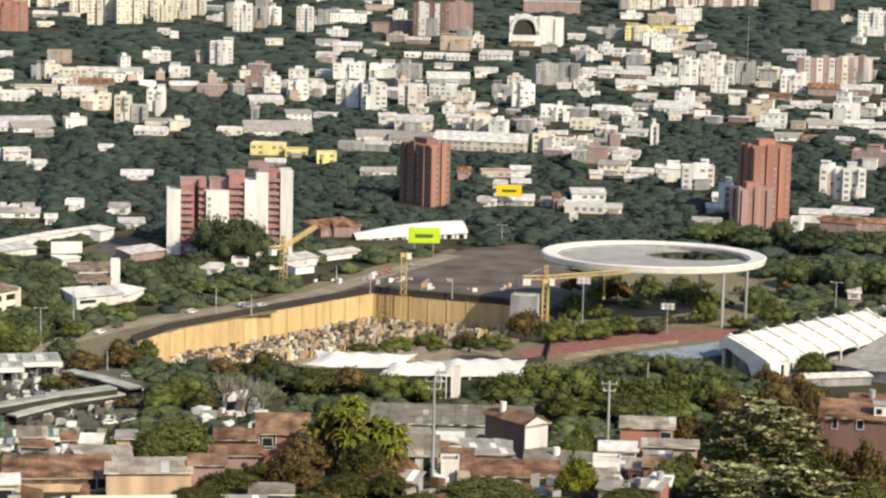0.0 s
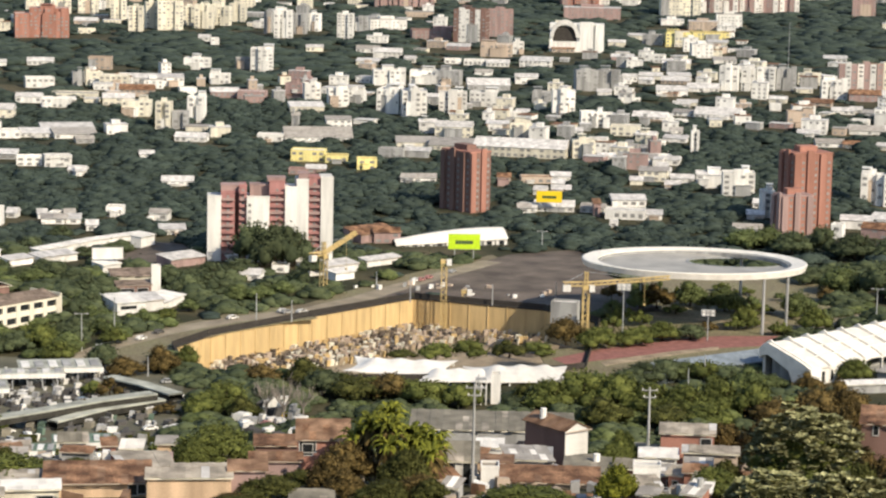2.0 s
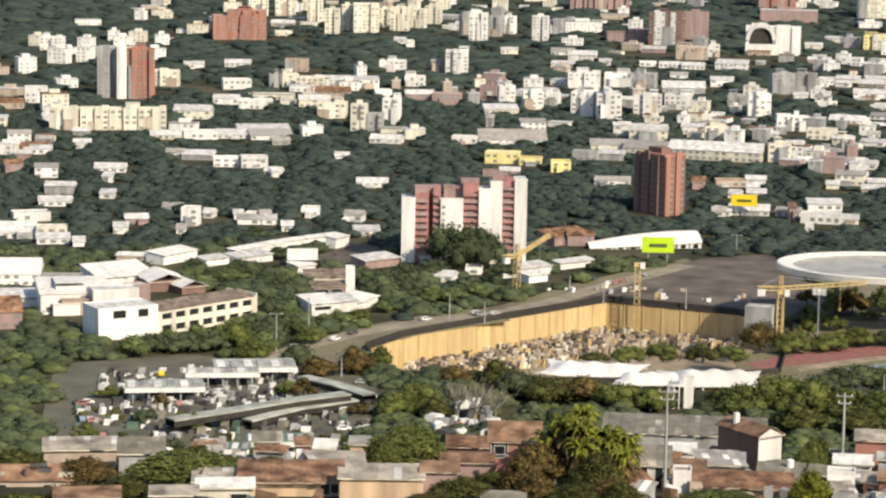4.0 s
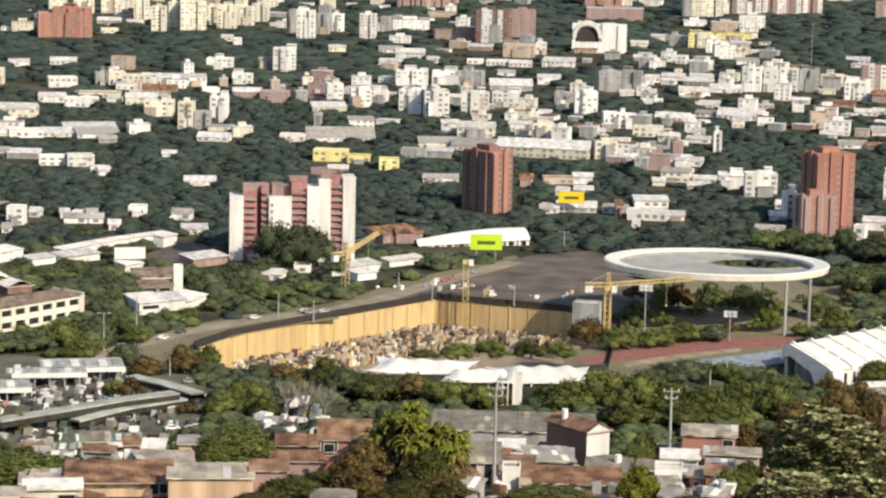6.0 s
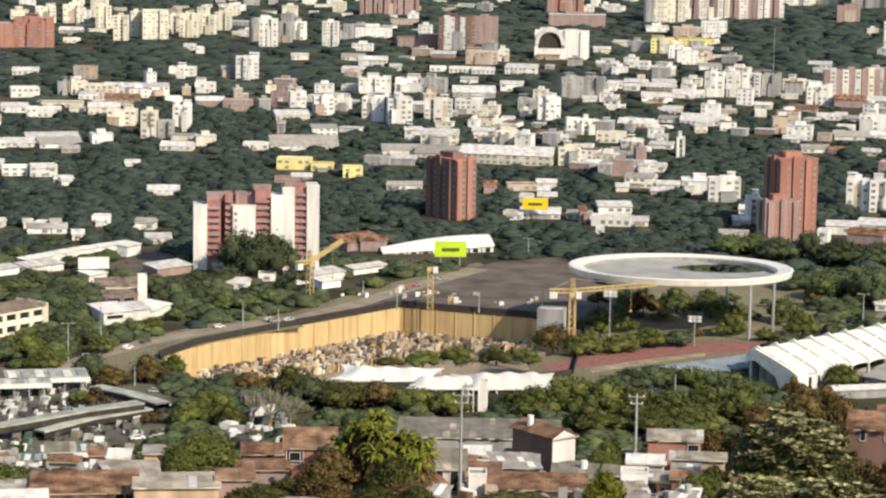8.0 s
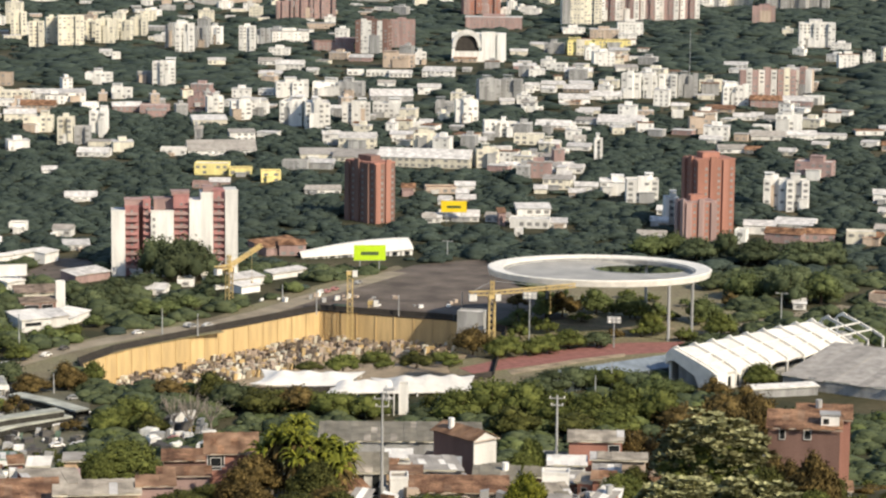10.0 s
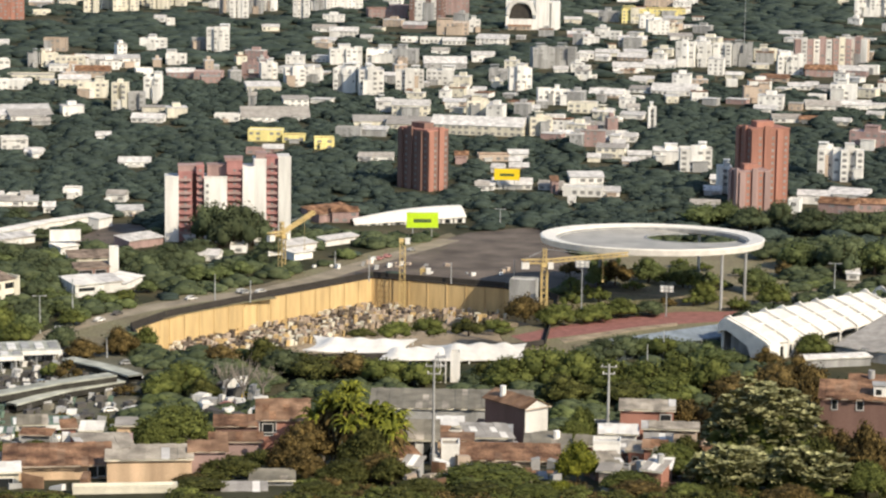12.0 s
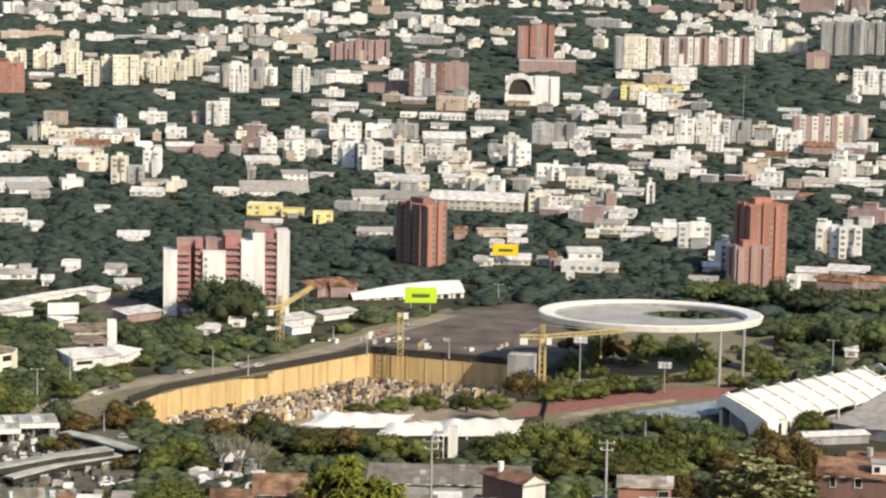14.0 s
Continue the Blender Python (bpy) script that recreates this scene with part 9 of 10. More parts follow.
building(-343.4, 1396.8, 9.0, 8.0, 2.6, 5.1, "grey", "gable", "zinc", cols=2, rows=1, label="grey concrete one-storey house with a pitched zinc sheet roof")
building(-303.2, 965.5, 16.4, 9.8, 4.8, 20.9, "cream", "shed", "light", cols=4, rows=2, side=2, label="cream rendered two-storey house with a sloping light roof")
building(-294.9, 995.6, 10.2, 8.0, 4.9, 22.3, "cream", "gable", "light", cols=3, rows=2, label="cream rendered two-storey house with a pitched light roof")
building(-289.8, 984.6, 9.5, 8.0, 3.7, 18.8, "tan", "shed", "tile", cols=2, rows=1, label="tan rendered one-storey house with a sloping clay-tile roof")
building(-264.9, 1056.7, 14.9, 8.9, 2.6, 20.6, "grey", "flat", "light", cols=4, rows=1, label="grey concrete one-storey house with a flat roof")
building(-256.7, 1055.3, 12.7, 8.0, 5.4, 12.5, "cream", "flat", "light", cols=3, rows=2, label="cream rendered two-storey house with a flat roof")
building(-328.5, 1268.9, 9.3, 8.0, 4.9, 24.3, "pink", "gable", "tile", cols=2, rows=2, wings=1, label="pinkish brick two-storey house with a pitched clay-tile roof")
building(-360.7, 1114.9, 18.0, 10.8, 2.6, 17.9, "pink", "gable", "light", cols=5, rows=1, side=2, wings=1, label="pinkish brick one-storey house with a pitched light roof")
building(-356.5, 1342.6, 18.4, 11.0, 5.0, 6.7, "white", "flat", "zinc", cols=5, rows=2, side=2, label="white rendered two-storey house with a flat roof")
building(-302.3, 1012.7, 15.6, 9.3, 2.8, 15.5, "white", "gable", "light", cols=4, rows=1, side=2, label="white rendered one-storey house with a pitched light roof")
building(-291.0, 972.9, 17.5, 10.5, 2.6, 16.8, "grey", "shed", "light", cols=5, rows=1, side=2, label="grey concrete one-storey house with a sloping light roof")
building(-464.6, 1655.9, 12.9, 8.0, 3.4, 7.2, "cream", "shed", "zinc", cols=3, rows=1, wings=1, label="cream rendered one-storey house with a sloping zinc sheet roof")
building(-340.3, 1193.0, 14.8, 8.9, 4.7, 8.4, "tan", "gable", "light", cols=4, rows=2, label="tan rendered two-storey house with a pitched light roof")
building(-269.3, 873.1, 12.1, 8.0, 2.8, 21.0, "pink", "gable", "light", cols=3, rows=1, label="pinkish brick one-storey house with a pitched light roof")
building(-333.2, 1347.2, 11.4, 8.0, 3.1, 13.4, "white", "shed", "light", cols=3, rows=1, label="white rendered one-storey house with a sloping light roof")
building(-257.0, 953.5, 7.2, 8.0, 4.2, 23.6, "grey", "gable", "zinc", cols=2, rows=1, wings=1, label="grey concrete one-storey house with a pitched zinc sheet roof")
building(-409.4, 1574.9, 18.4, 11.0, 4.0, 11.9, "tan", "gable", "tile", cols=5, rows=1, side=2, label="tan rendered one-storey house with a pitched clay-tile roof")
building(-327.3, 1130.9, 15.9, 9.5, 2.9, 21.6, "white", "gable", "light", cols=4, rows=1, side=2, label="white rendered one-storey house with a pitched light roof")
building(-340.4, 1363.8, 15.2, 9.1, 2.6, 14.8, "pink", "shed", "tile", cols=4, rows=1, side=2, wings=1, label="pinkish brick one-storey house with a sloping clay-tile roof")
building(-400.0, 1388.5, 10.9, 8.0, 5.8, 16.0, "tan", "flat", "light", cols=3, rows=2, label="tan rendered two-storey house with a flat roof")
building(-278.6, 1106.7, 16.2, 9.7, 3.6, 22.6, "white", "flat", "light", cols=4, rows=1, side=2, label="white rendered one-storey house with a flat roof")
building(-452.0, 1438.2, 10.0, 8.0, 5.8, 20.8, "white", "flat", "light", cols=2, rows=2, label="white rendered two-storey house with a flat roof")
building(-299.5, 941.4, 15.0, 9.0, 2.6, 17.3, "grey", "gable", "light", cols=4, rows=1, label="grey concrete one-storey house with a pitched light roof")
building(-482.2, 1649.0, 8.1, 8.0, 5.5, 6.6, "grey", "flat", "light", cols=2, rows=2, label="grey concrete two-storey house with a flat roof")
building(-446.1, 1554.1, 12.1, 8.0, 2.6, 18.9, "cream", "gable", "light", cols=3, rows=1, wings=1, label="cream rendered one-storey house with a pitched light roof")
building(299.4, 1496.1, 15.7, 9.4, 3.7, -13.5, "tan", "gable", "tile", cols=4, rows=1, side=2, label="tan rendered one-storey house with a pitched clay-tile roof")
building(210.8, 1123.0, 12.8, 8.0, 5.7, -8.8, "cream", "flat", "light", cols=3, rows=2, wings=1, label="cream rendered two-storey house with a flat roof")
building(243.5, 1213.6, 14.5, 8.7, 2.6, -20.6, "cream", "gable", "light", cols=4, rows=1, label="cream rendered one-storey house with a pitched light roof")
building(251.0, 1212.6, 12.4, 8.0, 5.8, -15.8, "cream", "flat", "light", cols=3, rows=2, wings=1, label="cream rendered two-storey house with a flat roof")
building(239.8, 1170.9, 8.8, 8.0, 4.4, -10.0, "white", "gable", "light", cols=2, rows=2, label="white rendered two-storey house with a pitched light roof")
building(250.1, 1263.0, 15.0, 9.0, 4.9, -10.1, "white", "gable", "light", cols=4, rows=2, side=2, wings=1, label="white rendered two-storey house with a pitched light roof")
building(190.3, 965.6, 8.6, 8.0, 4.3, -24.8, "tan", "flat", "tile", cols=2, rows=1, wings=1, label="tan rendered one-storey house with a flat roof")
building(268.4, 1306.8, 9.2, 8.0, 3.6, -8.1, "white", "shed", "light", cols=2, rows=1, label="white rendered one-storey house with a sloping light roof")
building(228.3, 1156.7, 8.9, 8.0, 2.6, -21.4, "cream", "gable", "zinc", cols=2, rows=1, label="cream rendered one-storey house with a pitched zinc sheet roof")
building(212.8, 1122.9, 14.0, 8.4, 3.9, -24.5, "tan", "shed", "tile", cols=4, rows=1, label="tan rendered one-storey house with a sloping clay-tile roof")
building(368.7, 1762.5, 16.8, 10.1, 4.7, -25.2, "cream", "gable", "light", cols=4, rows=2, side=2, label="cream rendered two-storey house with a pitched light roof")
building(381.5, 1885.6, 7.9, 8.0, 2.9, -20.2, "tan", "flat", "tile", cols=2, rows=1, label="tan rendered one-storey house with a flat roof")
building(314.2, 1595.0, 11.1, 8.0, 3.5, -5.3, "white", "shed", "light", cols=3, rows=1, label="white rendered one-storey house with a sloping light roof")
building(292.6, 1397.4, 8.3, 8.0, 2.9, -21.7, "white", "flat", "zinc", cols=2, rows=1, label="white rendered one-storey house with a flat roof")
building(138.0, 1707.6, 13.2, 8.0, 2.6, -4.4, "cream", "shed", "light", cols=3, rows=1, label="cream rendered one-storey house with a sloping light roof")
building(80.4, 1292.3, 6.2, 8.0, 2.6, -5.3, "cream", "gable", "light", cols=1, rows=1, label="cream rendered one-storey house with a pitched light roof")
building(97.8, 1279.1, 8.0, 8.0, 2.6, -3.9, "tan", "gable", "light", cols=2, rows=1, wings=1, label="tan rendered one-storey house with a pitched light roof")
building(104.2, 1726.8, 7.4, 8.0, 2.6, 2.0, "white", "flat", "light", cols=2, rows=1, label="white rendered one-storey house with a flat roof")
building(102.3, 1470.2, 9.6, 8.0, 2.6, 1.4, "white", "flat", "zinc", cols=2, rows=1, wings=1, label="white rendered one-storey house with a flat roof")
building(104.3, 1305.1, 11.7, 8.0, 2.6, -2.0, "white", "gable", "light", cols=3, rows=1, label="white rendered one-storey house with a pitched light roof")
building(117.8, 1531.7, 7.1, 8.0, 2.6, 0.1, "white", "gable", "zinc", cols=2, rows=1, wings=1, label="white rendered one-storey house with a pitched zinc sheet roof")
building(106.0, 1627.3, 7.2, 8.0, 2.6, -15.0, "white", "gable", "zinc", cols=2, rows=1, label="white rendered one-storey house with a pitched zinc sheet roof")
building(91.6, 1435.1, 11.0, 8.0, 2.6, -14.7, "white", "shed", "zinc", cols=3, rows=1, wings=1, label="white rendered one-storey house with a sloping zinc sheet roof")
building(69.8, 1391.8, 9.3, 8.0, 2.6, 5.6, "white", "gable", "light", cols=2, rows=1, label="white rendered one-storey house with a pitched light roof")
building(97.4, 1353.8, 6.0, 8.0, 2.6, -4.7, "white", "gable", "light", cols=1, rows=1, label="white rendered one-storey house with a pitched light roof")
building(85.3, 1437.3, 8.9, 8.0, 2.6, -12.3, "white", "flat", "light", cols=2, rows=1, label="white rendered one-storey house with a flat roof")
building(116.0, 1610.8, 10.6, 8.0, 3.4, -0.9, "white", "flat", "light", cols=3, rows=1, wings=1, label="white rendered one-storey house with a flat roof")
building(114.5, 1489.1, 13.3, 8.0, 2.6, -13.5, "white", "shed", "light", cols=3, rows=1, label="white rendered one-storey house with a sloping light roof")
building(41.6, 1251.8, 9.2, 8.0, 2.6, -1.7, "pink", "gable", "light", cols=2, rows=1, wings=1, label="pinkish brick one-storey house with a pitched light roof")
building(40.7, 1274.5, 6.0, 8.0, 2.6, -4.8, "white", "gable", "light", cols=1, rows=1, wings=1, label="white rendered one-storey house with a pitched light roof")
building(13.4, 1277.3, 5.6, 8.0, 2.6, 4.0, "pink", "flat", "tile", cols=1, rows=1, label="pinkish brick one-storey house with a flat roof")
building(14.0, 1293.5, 6.5, 8.0, 2.6, 2.9, "tan", "gable", "tile", cols=1, rows=1, wings=1, label="tan rendered one-storey house with a pitched clay-tile roof")
building(31.4, 1246.9, 5.5, 8.0, 2.6, -14.5, "white", "gable", "light", cols=1, rows=1, label="white rendered one-storey house with a pitched light roof")
building(245.4, 1683.2, 8.0, 8.0, 2.6, -7.4, "white", "gable", "light", cols=2, rows=1, label="white rendered one-storey house with a pitched light roof")
building(250.8, 1658.6, 8.8, 8.0, 2.8, -18.9, "white", "shed", "zinc", cols=2, rows=1, label="white rendered one-storey house with a sloping zinc sheet roof")
building(230.6, 1376.1, 5.9, 8.0, 2.6, -13.2, "white", "flat", "light", cols=1, rows=1, wings=1, label="white rendered one-storey house with a flat roof")
building(237.6, 1603.7, 9.4, 8.0, 2.6, -7.2, "white", "flat", "light", cols=2, rows=1, wings=1, label="white rendered one-storey house with a flat roof")
building(227.9, 1568.2, 6.9, 8.0, 2.6, -10.3, "white", "shed", "light", cols=2, rows=1, wings=1, label="white rendered one-storey house with a sloping light roof")
building(255.8, 1671.0, 14.9, 8.9, 2.6, -7.0, "grey", "flat", "light", cols=4, rows=1, label="grey concrete one-storey house with a flat roof")

school(-157.1, 868.9, 53.3, 43.7, 15.0, 8.3, 7)
shack(-179.2, 843.2, 10.5, 34.7, 21.4, 14.0, 10.5, "white", "light", "white school wing with a stepped flat roof", 0.0, kind="flat", holes=((0.35, 0, 4.5, 2.6), (0.75, 0, 3.6, 2.6)), strip=2.4)
shack(-192.4, 884.8, 9.0, 22.9, 16.2, 10.0, 9.0, "white", "light", "higher white rear block of the school", 0.0, kind="flat", strip=2.4)
shack(-188.4, 907.9, 7.0, 43.0, 7.9, 6.0, 7.0, "pink", "light", "pinkish stair block of the school", 0.0, kind="flat", strip=2.4)
# Closed dark walls paint the shade inside two open-fronted sheds.
shack(-183.9, 937.2, 4.0, 27.6, 14.2, 18.0, 4.0, "dark", "white", "shed with a white gable roof edge, walls coloured dark for shade", 2.6, kind="gable_end", over=0.8, strip=2.4)
shack(-173.9, 933.5, 3.0, 37.5, 9.7, 14.0, 3.0, "dark", "white", "small shed with a white gable roof edge, walls coloured dark for shade", 2.0, kind="gable_end", over=0.8, strip=2.4)
shack(-201.4, 946.1, 4.0, 39.6, 23.5, 16.0, 4.0, "white", "white", "large low hall with a pale sloping roof", 3.0, strip=2.4)
shack(-192.5, 1004.6, 4.0, 61.3, 20.9, 9.0, 4.0, "white", "white", "white low workshop with a bright roof", 1.0, strip=2.4)
shack(-208.2, 1001.0, 2.8, -0.6, 18.9, 5.0, 2.8, "tan", "white", "long low shed with a pale roof", 0.6, strip=2.4)
shack(-176.8, 999.7, 2.8, 50.7, 12.2, 6.0, 2.8, "white", "light", "small white house with a light roof", 0.8, strip=2.4)
shack(-165.3, 1034.5, 2.8, 58.8, 30.3, 5.0, 2.8, "white", "white", "long low white terrace along a lane", 0.4, strip=2.4)
shack(-147.9, 1062.9, 2.6, 50.8, 32.0, 4.0, 2.6, "white", "white", "long low white terrace along a lane", 0.4, strip=2.4)
shack(-134.3, 1055.4, 4.4, 65.8, 10.7, 5.0, 4.4, "white", "white", "small white house at the end of a terrace", 0.5, strip=2.4)
shack(-163.4, 1008.6, 3.0, 46.1, 18.0, 8.0, 3.0, "white", "light", "white house with a pitched light roof", 0.8, strip=2.4)
shack(-139.5, 987.0, 3.4, 46.4, 8.7, 7.0, 3.4, "white", "white", "small white house below a blank billboard", 0.8, strip=2.4)
shack(-128.3, 963.4, 3.0, 16.7, 16.0, 9.0, 3.0, "cream", "brown", "long brown-roofed block with a cream eave line", 1.6, strip=2.4)
shack(-124.8, 941.2, 3.2, 18.3, 12.7, 6.0, 3.2, "dark", "brown", "low brown-roofed block with dark openings", 1.0, holes=((0.3, 0, 5.0, 1.6), (0.75, 0, 4.0, 1.6)), strip=2.4)
shack(-120.1, 898.4, 4.6, 31.5, 10.9, 14.0, 4.6, "white", "white", "white terrace house with a sloping roof", 1.0, holes=((0.4, 0, 6.0, 1.2),), strip=2.4)
shack(-113.2, 907.2, 4.0, 25.5, 7.2, 12.0, 4.0, "white", "light", "white terrace house with a light roof", 0.8, strip=2.4)
shack(-107.2, 917.2, 3.0, 72.7, 17.8, 9.0, 3.0, "white", "white", "white shed with a bright sloping roof", 1.0, strip=2.4)
shack(-112.2, 1007.2, 3.4, 46.8, 17.5, 9.0, 3.4, "pink", "light", "low pinkish house below an apartment slab", 1.2, strip=2.4)
shack(-54.2, 997.2, 3.2, 41.8, 24.0, 8.0, 3.2, "white", "light", "white low workshop beside the pit road", 1.0, strip=2.4)
shack(-49.3, 983.1, 3.0, 42.4, 9.2, 7.0, 3.0, "white", "white", "bright white cabin beside the pit road", 0.6, strip=2.4)
shack(-35.8, 1020.5, 2.6, 45.2, 18.5, 5.0, 2.6, "white", "light", "long low pale shed among trees", 0.8, strip=2.4)
shack(-39.4, 1083.0, 3.6, 43.0, 22.0, 12.0, 3.6, "pink", "tile", "pinkish house with a broad clay-tile roof", 2.0, strip=2.4)
shack(-86.2, 976.8, 2.2, 35.4, 5.5, 4.0, 2.2, "white", "white", "small white cabin among trees", 0.4, strip=2.4)

tree(-162.9, 829.4, 11.0, "green", 1, 5.1, tall=0.85)
tree(-157.1, 823.4, 12.0, "dark", 1, 2.4, tall=0.85)
tree(-154.5, 839.2, 11.0, "green", 1, 1.5, tall=0.85)
tree(-147.8, 828.3, 13.0, "dark", 1, 4.8, tall=0.85)
tree(-145.6, 842.3, 11.0, "moss", 1, 2.0, tall=0.85)
tree(-139.7, 835.1, 12.0, "green", 1, 5.2, tall=0.85)
tree(-137.6, 851.3, 11.0, "dark", 1, 2.5, tall=0.85)
tree(-131.7, 828.4, 12.0, "green", 1, 0.9, tall=0.85)
tree(-133.6, 860.0, 11.0, "dark", 1, 0.9, tall=0.85)
tree(-168.0, 822.1, 12.0, "dark", 1, 4.2, tall=0.85)
tree(-171.8, 814.0, 12.0, "green", 1, 5.1, tall=0.85)
tree(-136.8, 889.6, 10.0, "dark", 1, 3.5, tall=0.85)
tree(-136.3, 906.5, 12.0, "dark", 1, 3.0, tall=0.85)
tree(-130.3, 879.5, 11.0, "green", 1, 0.7, tall=0.85)
tree(-134.5, 924.2, 11.0, "dark", 1, 5.1, tall=0.85)
tree(-124.4, 859.1, 10.0, "green", 1, 0.2, tall=0.85)
tree(-142.6, 941.3, 11.0, "dark", 1, 1.2, tall=0.85)
tree(-149.6, 959.3, 10.0, "dark", 1, 5.8, tall=0.85)
tree(-159.0, 971.0, 12.0, "dark", 1, 4.8, tall=0.85)
tree(-170.6, 962.9, 11.0, "dark", 1, 0.6, tall=0.85)
tree(-164.3, 957.3, 11.0, "green", 1, 3.8, tall=0.85)
tree(-182.6, 981.1, 10.0, "dark", 1, 3.8, tall=0.85)
tree(-165.9, 986.1, 9.0, "dark", 1, 3.4, tall=0.85)
tree(-117.0, 875.8, 8.0, "green", 1, 0.8, tall=0.85)
tree(-112.9, 881.6, 9.0, "green", 1, 4.0, tall=0.85)
tree(-107.2, 891.1, 8.0, "moss", 1, 4.9, tall=0.85)
tree(-101.1, 907.6, 8.0, "green", 1, 1.8, tall=0.85)
tree(-118.7, 845.6, 9.0, "moss", 1, 1.6, tall=0.85)
tree(-106.4, 965.0, 12.0, "dark", 1, 3.6, tall=0.85)
tree(-99.8, 953.2, 12.0, "dark", 1, 0.8, tall=0.85)
tree(-93.4, 941.6, 11.0, "dark", 1, 4.1, tall=0.85)
tree(-86.1, 930.5, 10.0, "green", 1, 3.2, tall=0.85)
tree(-77.9, 931.6, 11.0, "green", 1, 0.0, tall=0.85)
tree(-70.6, 944.6, 10.0, "green", 1, 2.8, tall=0.85)
tree(-66.1, 970.4, 10.0, "dark", 1, 1.9, tall=0.85)
tree(-114.9, 963.9, 11.0, "dark", 1, 0.8, tall=0.85)
tree(-108.9, 939.6, 10.0, "dark", 1, 0.3, tall=0.85)
tree(-155.6, 1019.6, 9.0, "dark", 1, 5.3, tall=0.85)
tree(-172.8, 1070.2, 10.0, "dark", 1, 2.5, tall=0.85)
tree(-179.3, 1038.4, 10.0, "dark", 1, 2.0, tall=0.85)


tree(48.7, 793.8, 12.0, "dark", 1, 1.1, tall=0.80)
tree(54.3, 799.2, 13.0, "dark", 1, 4.4, tall=0.80)
tree(60.9, 804.7, 13.0, "dark", 1, 3.2, tall=0.80)
tree(67.2, 805.0, 12.0, "green", 1, 2.1, tall=0.80)
tree(74.1, 801.7, 13.0, "moss", 1, 2.5, tall=0.80)
tree(81.0, 800.2, 12.0, "dark", 1, 2.9, tall=0.80)
tree(87.6, 795.2, 12.0, "green", 1, 3.3, tall=0.80)
tree(93.4, 791.9, 10.0, "green", 1, 2.1, tall=0.80)


def lean_tos():
    """Small sheds and lean-tos wedged between the hillside houses."""
    rng, made = random.Random(31), 0
    for _ in range(600):
        d, a = rng.uniform(346, 408), radians(rng.choice((rng.uniform(-10.8, -5.0), rng.uniform(-0.6, 2.8), rng.uniform(3.5, 5.6), rng.uniform(8.6, 11.0))))
        x, y, w = d * math.sin(a), d * math.cos(a), rng.uniform(2.0, 4.6)
        if made == 34 or not free(x, y, w * 0.34, BUILT):
            continue
        made += 1
        wall, top = rng.choice(("tan", "white", "dark", "grey", "brick", "peach")), rng.choice(("pale", "rust", "tile", "zinc", "grey", "white"))
        word = {"tan": "tan", "white": "white", "dark": "brown", "grey": "grey", "brick": "orange brick", "peach": "peach"}[wall], {"pale": "pale dusty", "rust": "rusty", "tile": "clay-tile", "zinc": "zinc sheet", "grey": "grey sheet", "white": "white sheet"}[top]
        shack(x, y, land(x, y) + rng.uniform(2.0, 3.2), -math.degrees(a) + rng.uniform(-22, 22), w, rng.uniform(1.8, 3.6), 2.8, wall, top, "small %s lean-to with a %s roof" % word, rng.uniform(0.2, 0.9), holes=((0.5, 0.4, 0.8, 1.3),) if rng.random() < 0.5 else ())


lean_tos()

# ---- the rest of the city: low houses and trees past counting ----
def joined(name, label, category, chunks, mats, smooth=False):
    """One mesh from many placed copies of a few shapes: (verts, faces, slots) arrays."""
    vs, fs, ss, o = [], [], [], 0
    for v, f, s in chunks:
        vs.append(v), fs.append(f + o), ss.append(s)
        o += len(v)
    v, f, s = np.concatenate(vs), np.concatenate(fs), np.concatenate(ss)
    me = bpy.data.meshes.new(name)
    me.vertices.add(len(v)), me.loops.add(f.size), me.polygons.add(len(f))
    me.vertices.foreach_set("co", v.astype(np.float32).ravel())
    me.loops.foreach_set("vertex_index", f.astype(np.int32).ravel())
    me.polygons.foreach_set("loop_start", np.arange(0, f.size, f.shape[1], dtype=np.int32))
    me.polygons.foreach_set("material_index", s.astype(np.int32))
    me.polygons.foreach_set("use_smooth", np.full(len(f), smooth))
    for m in mats:
        me.materials.append(m)
    me.update(calc_edges=True)
    return tagged(new(name, me), label, category, "", "stuff")


def triangles(sh):
    f = []
    for q in sh.f:
        f += [(q[0], q[i], q[i + 1]) for i in range(1, len(q) - 1)]
    return np.array(sh.v, dtype=float), np.array(f)


def quads(sh):
    return np.array(sh.v, dtype=float), np.array(sh.f), np.array(sh.s)


def placed(v, x, y, z, sx, sy, sz, a):
    c, s = math.cos(a), math.sin(a)
    q = v * (sx, sy, sz)
    return np.stack([q[:, 0] * c - q[:, 1] * s + x, q[:, 0] * s + q[:, 1] * c + y, q[:, 2] + z], 1)


def wedge(rng, near, far):
    """A random place on the valley floor in the sector that the eye looks over."""
    d = math.sqrt(near * near + (far * far - near * near) * rng.random())
    a = radians(-17.5 + 31 * rng.random())
    return d * math.sin(a), d * math.cos(a), d


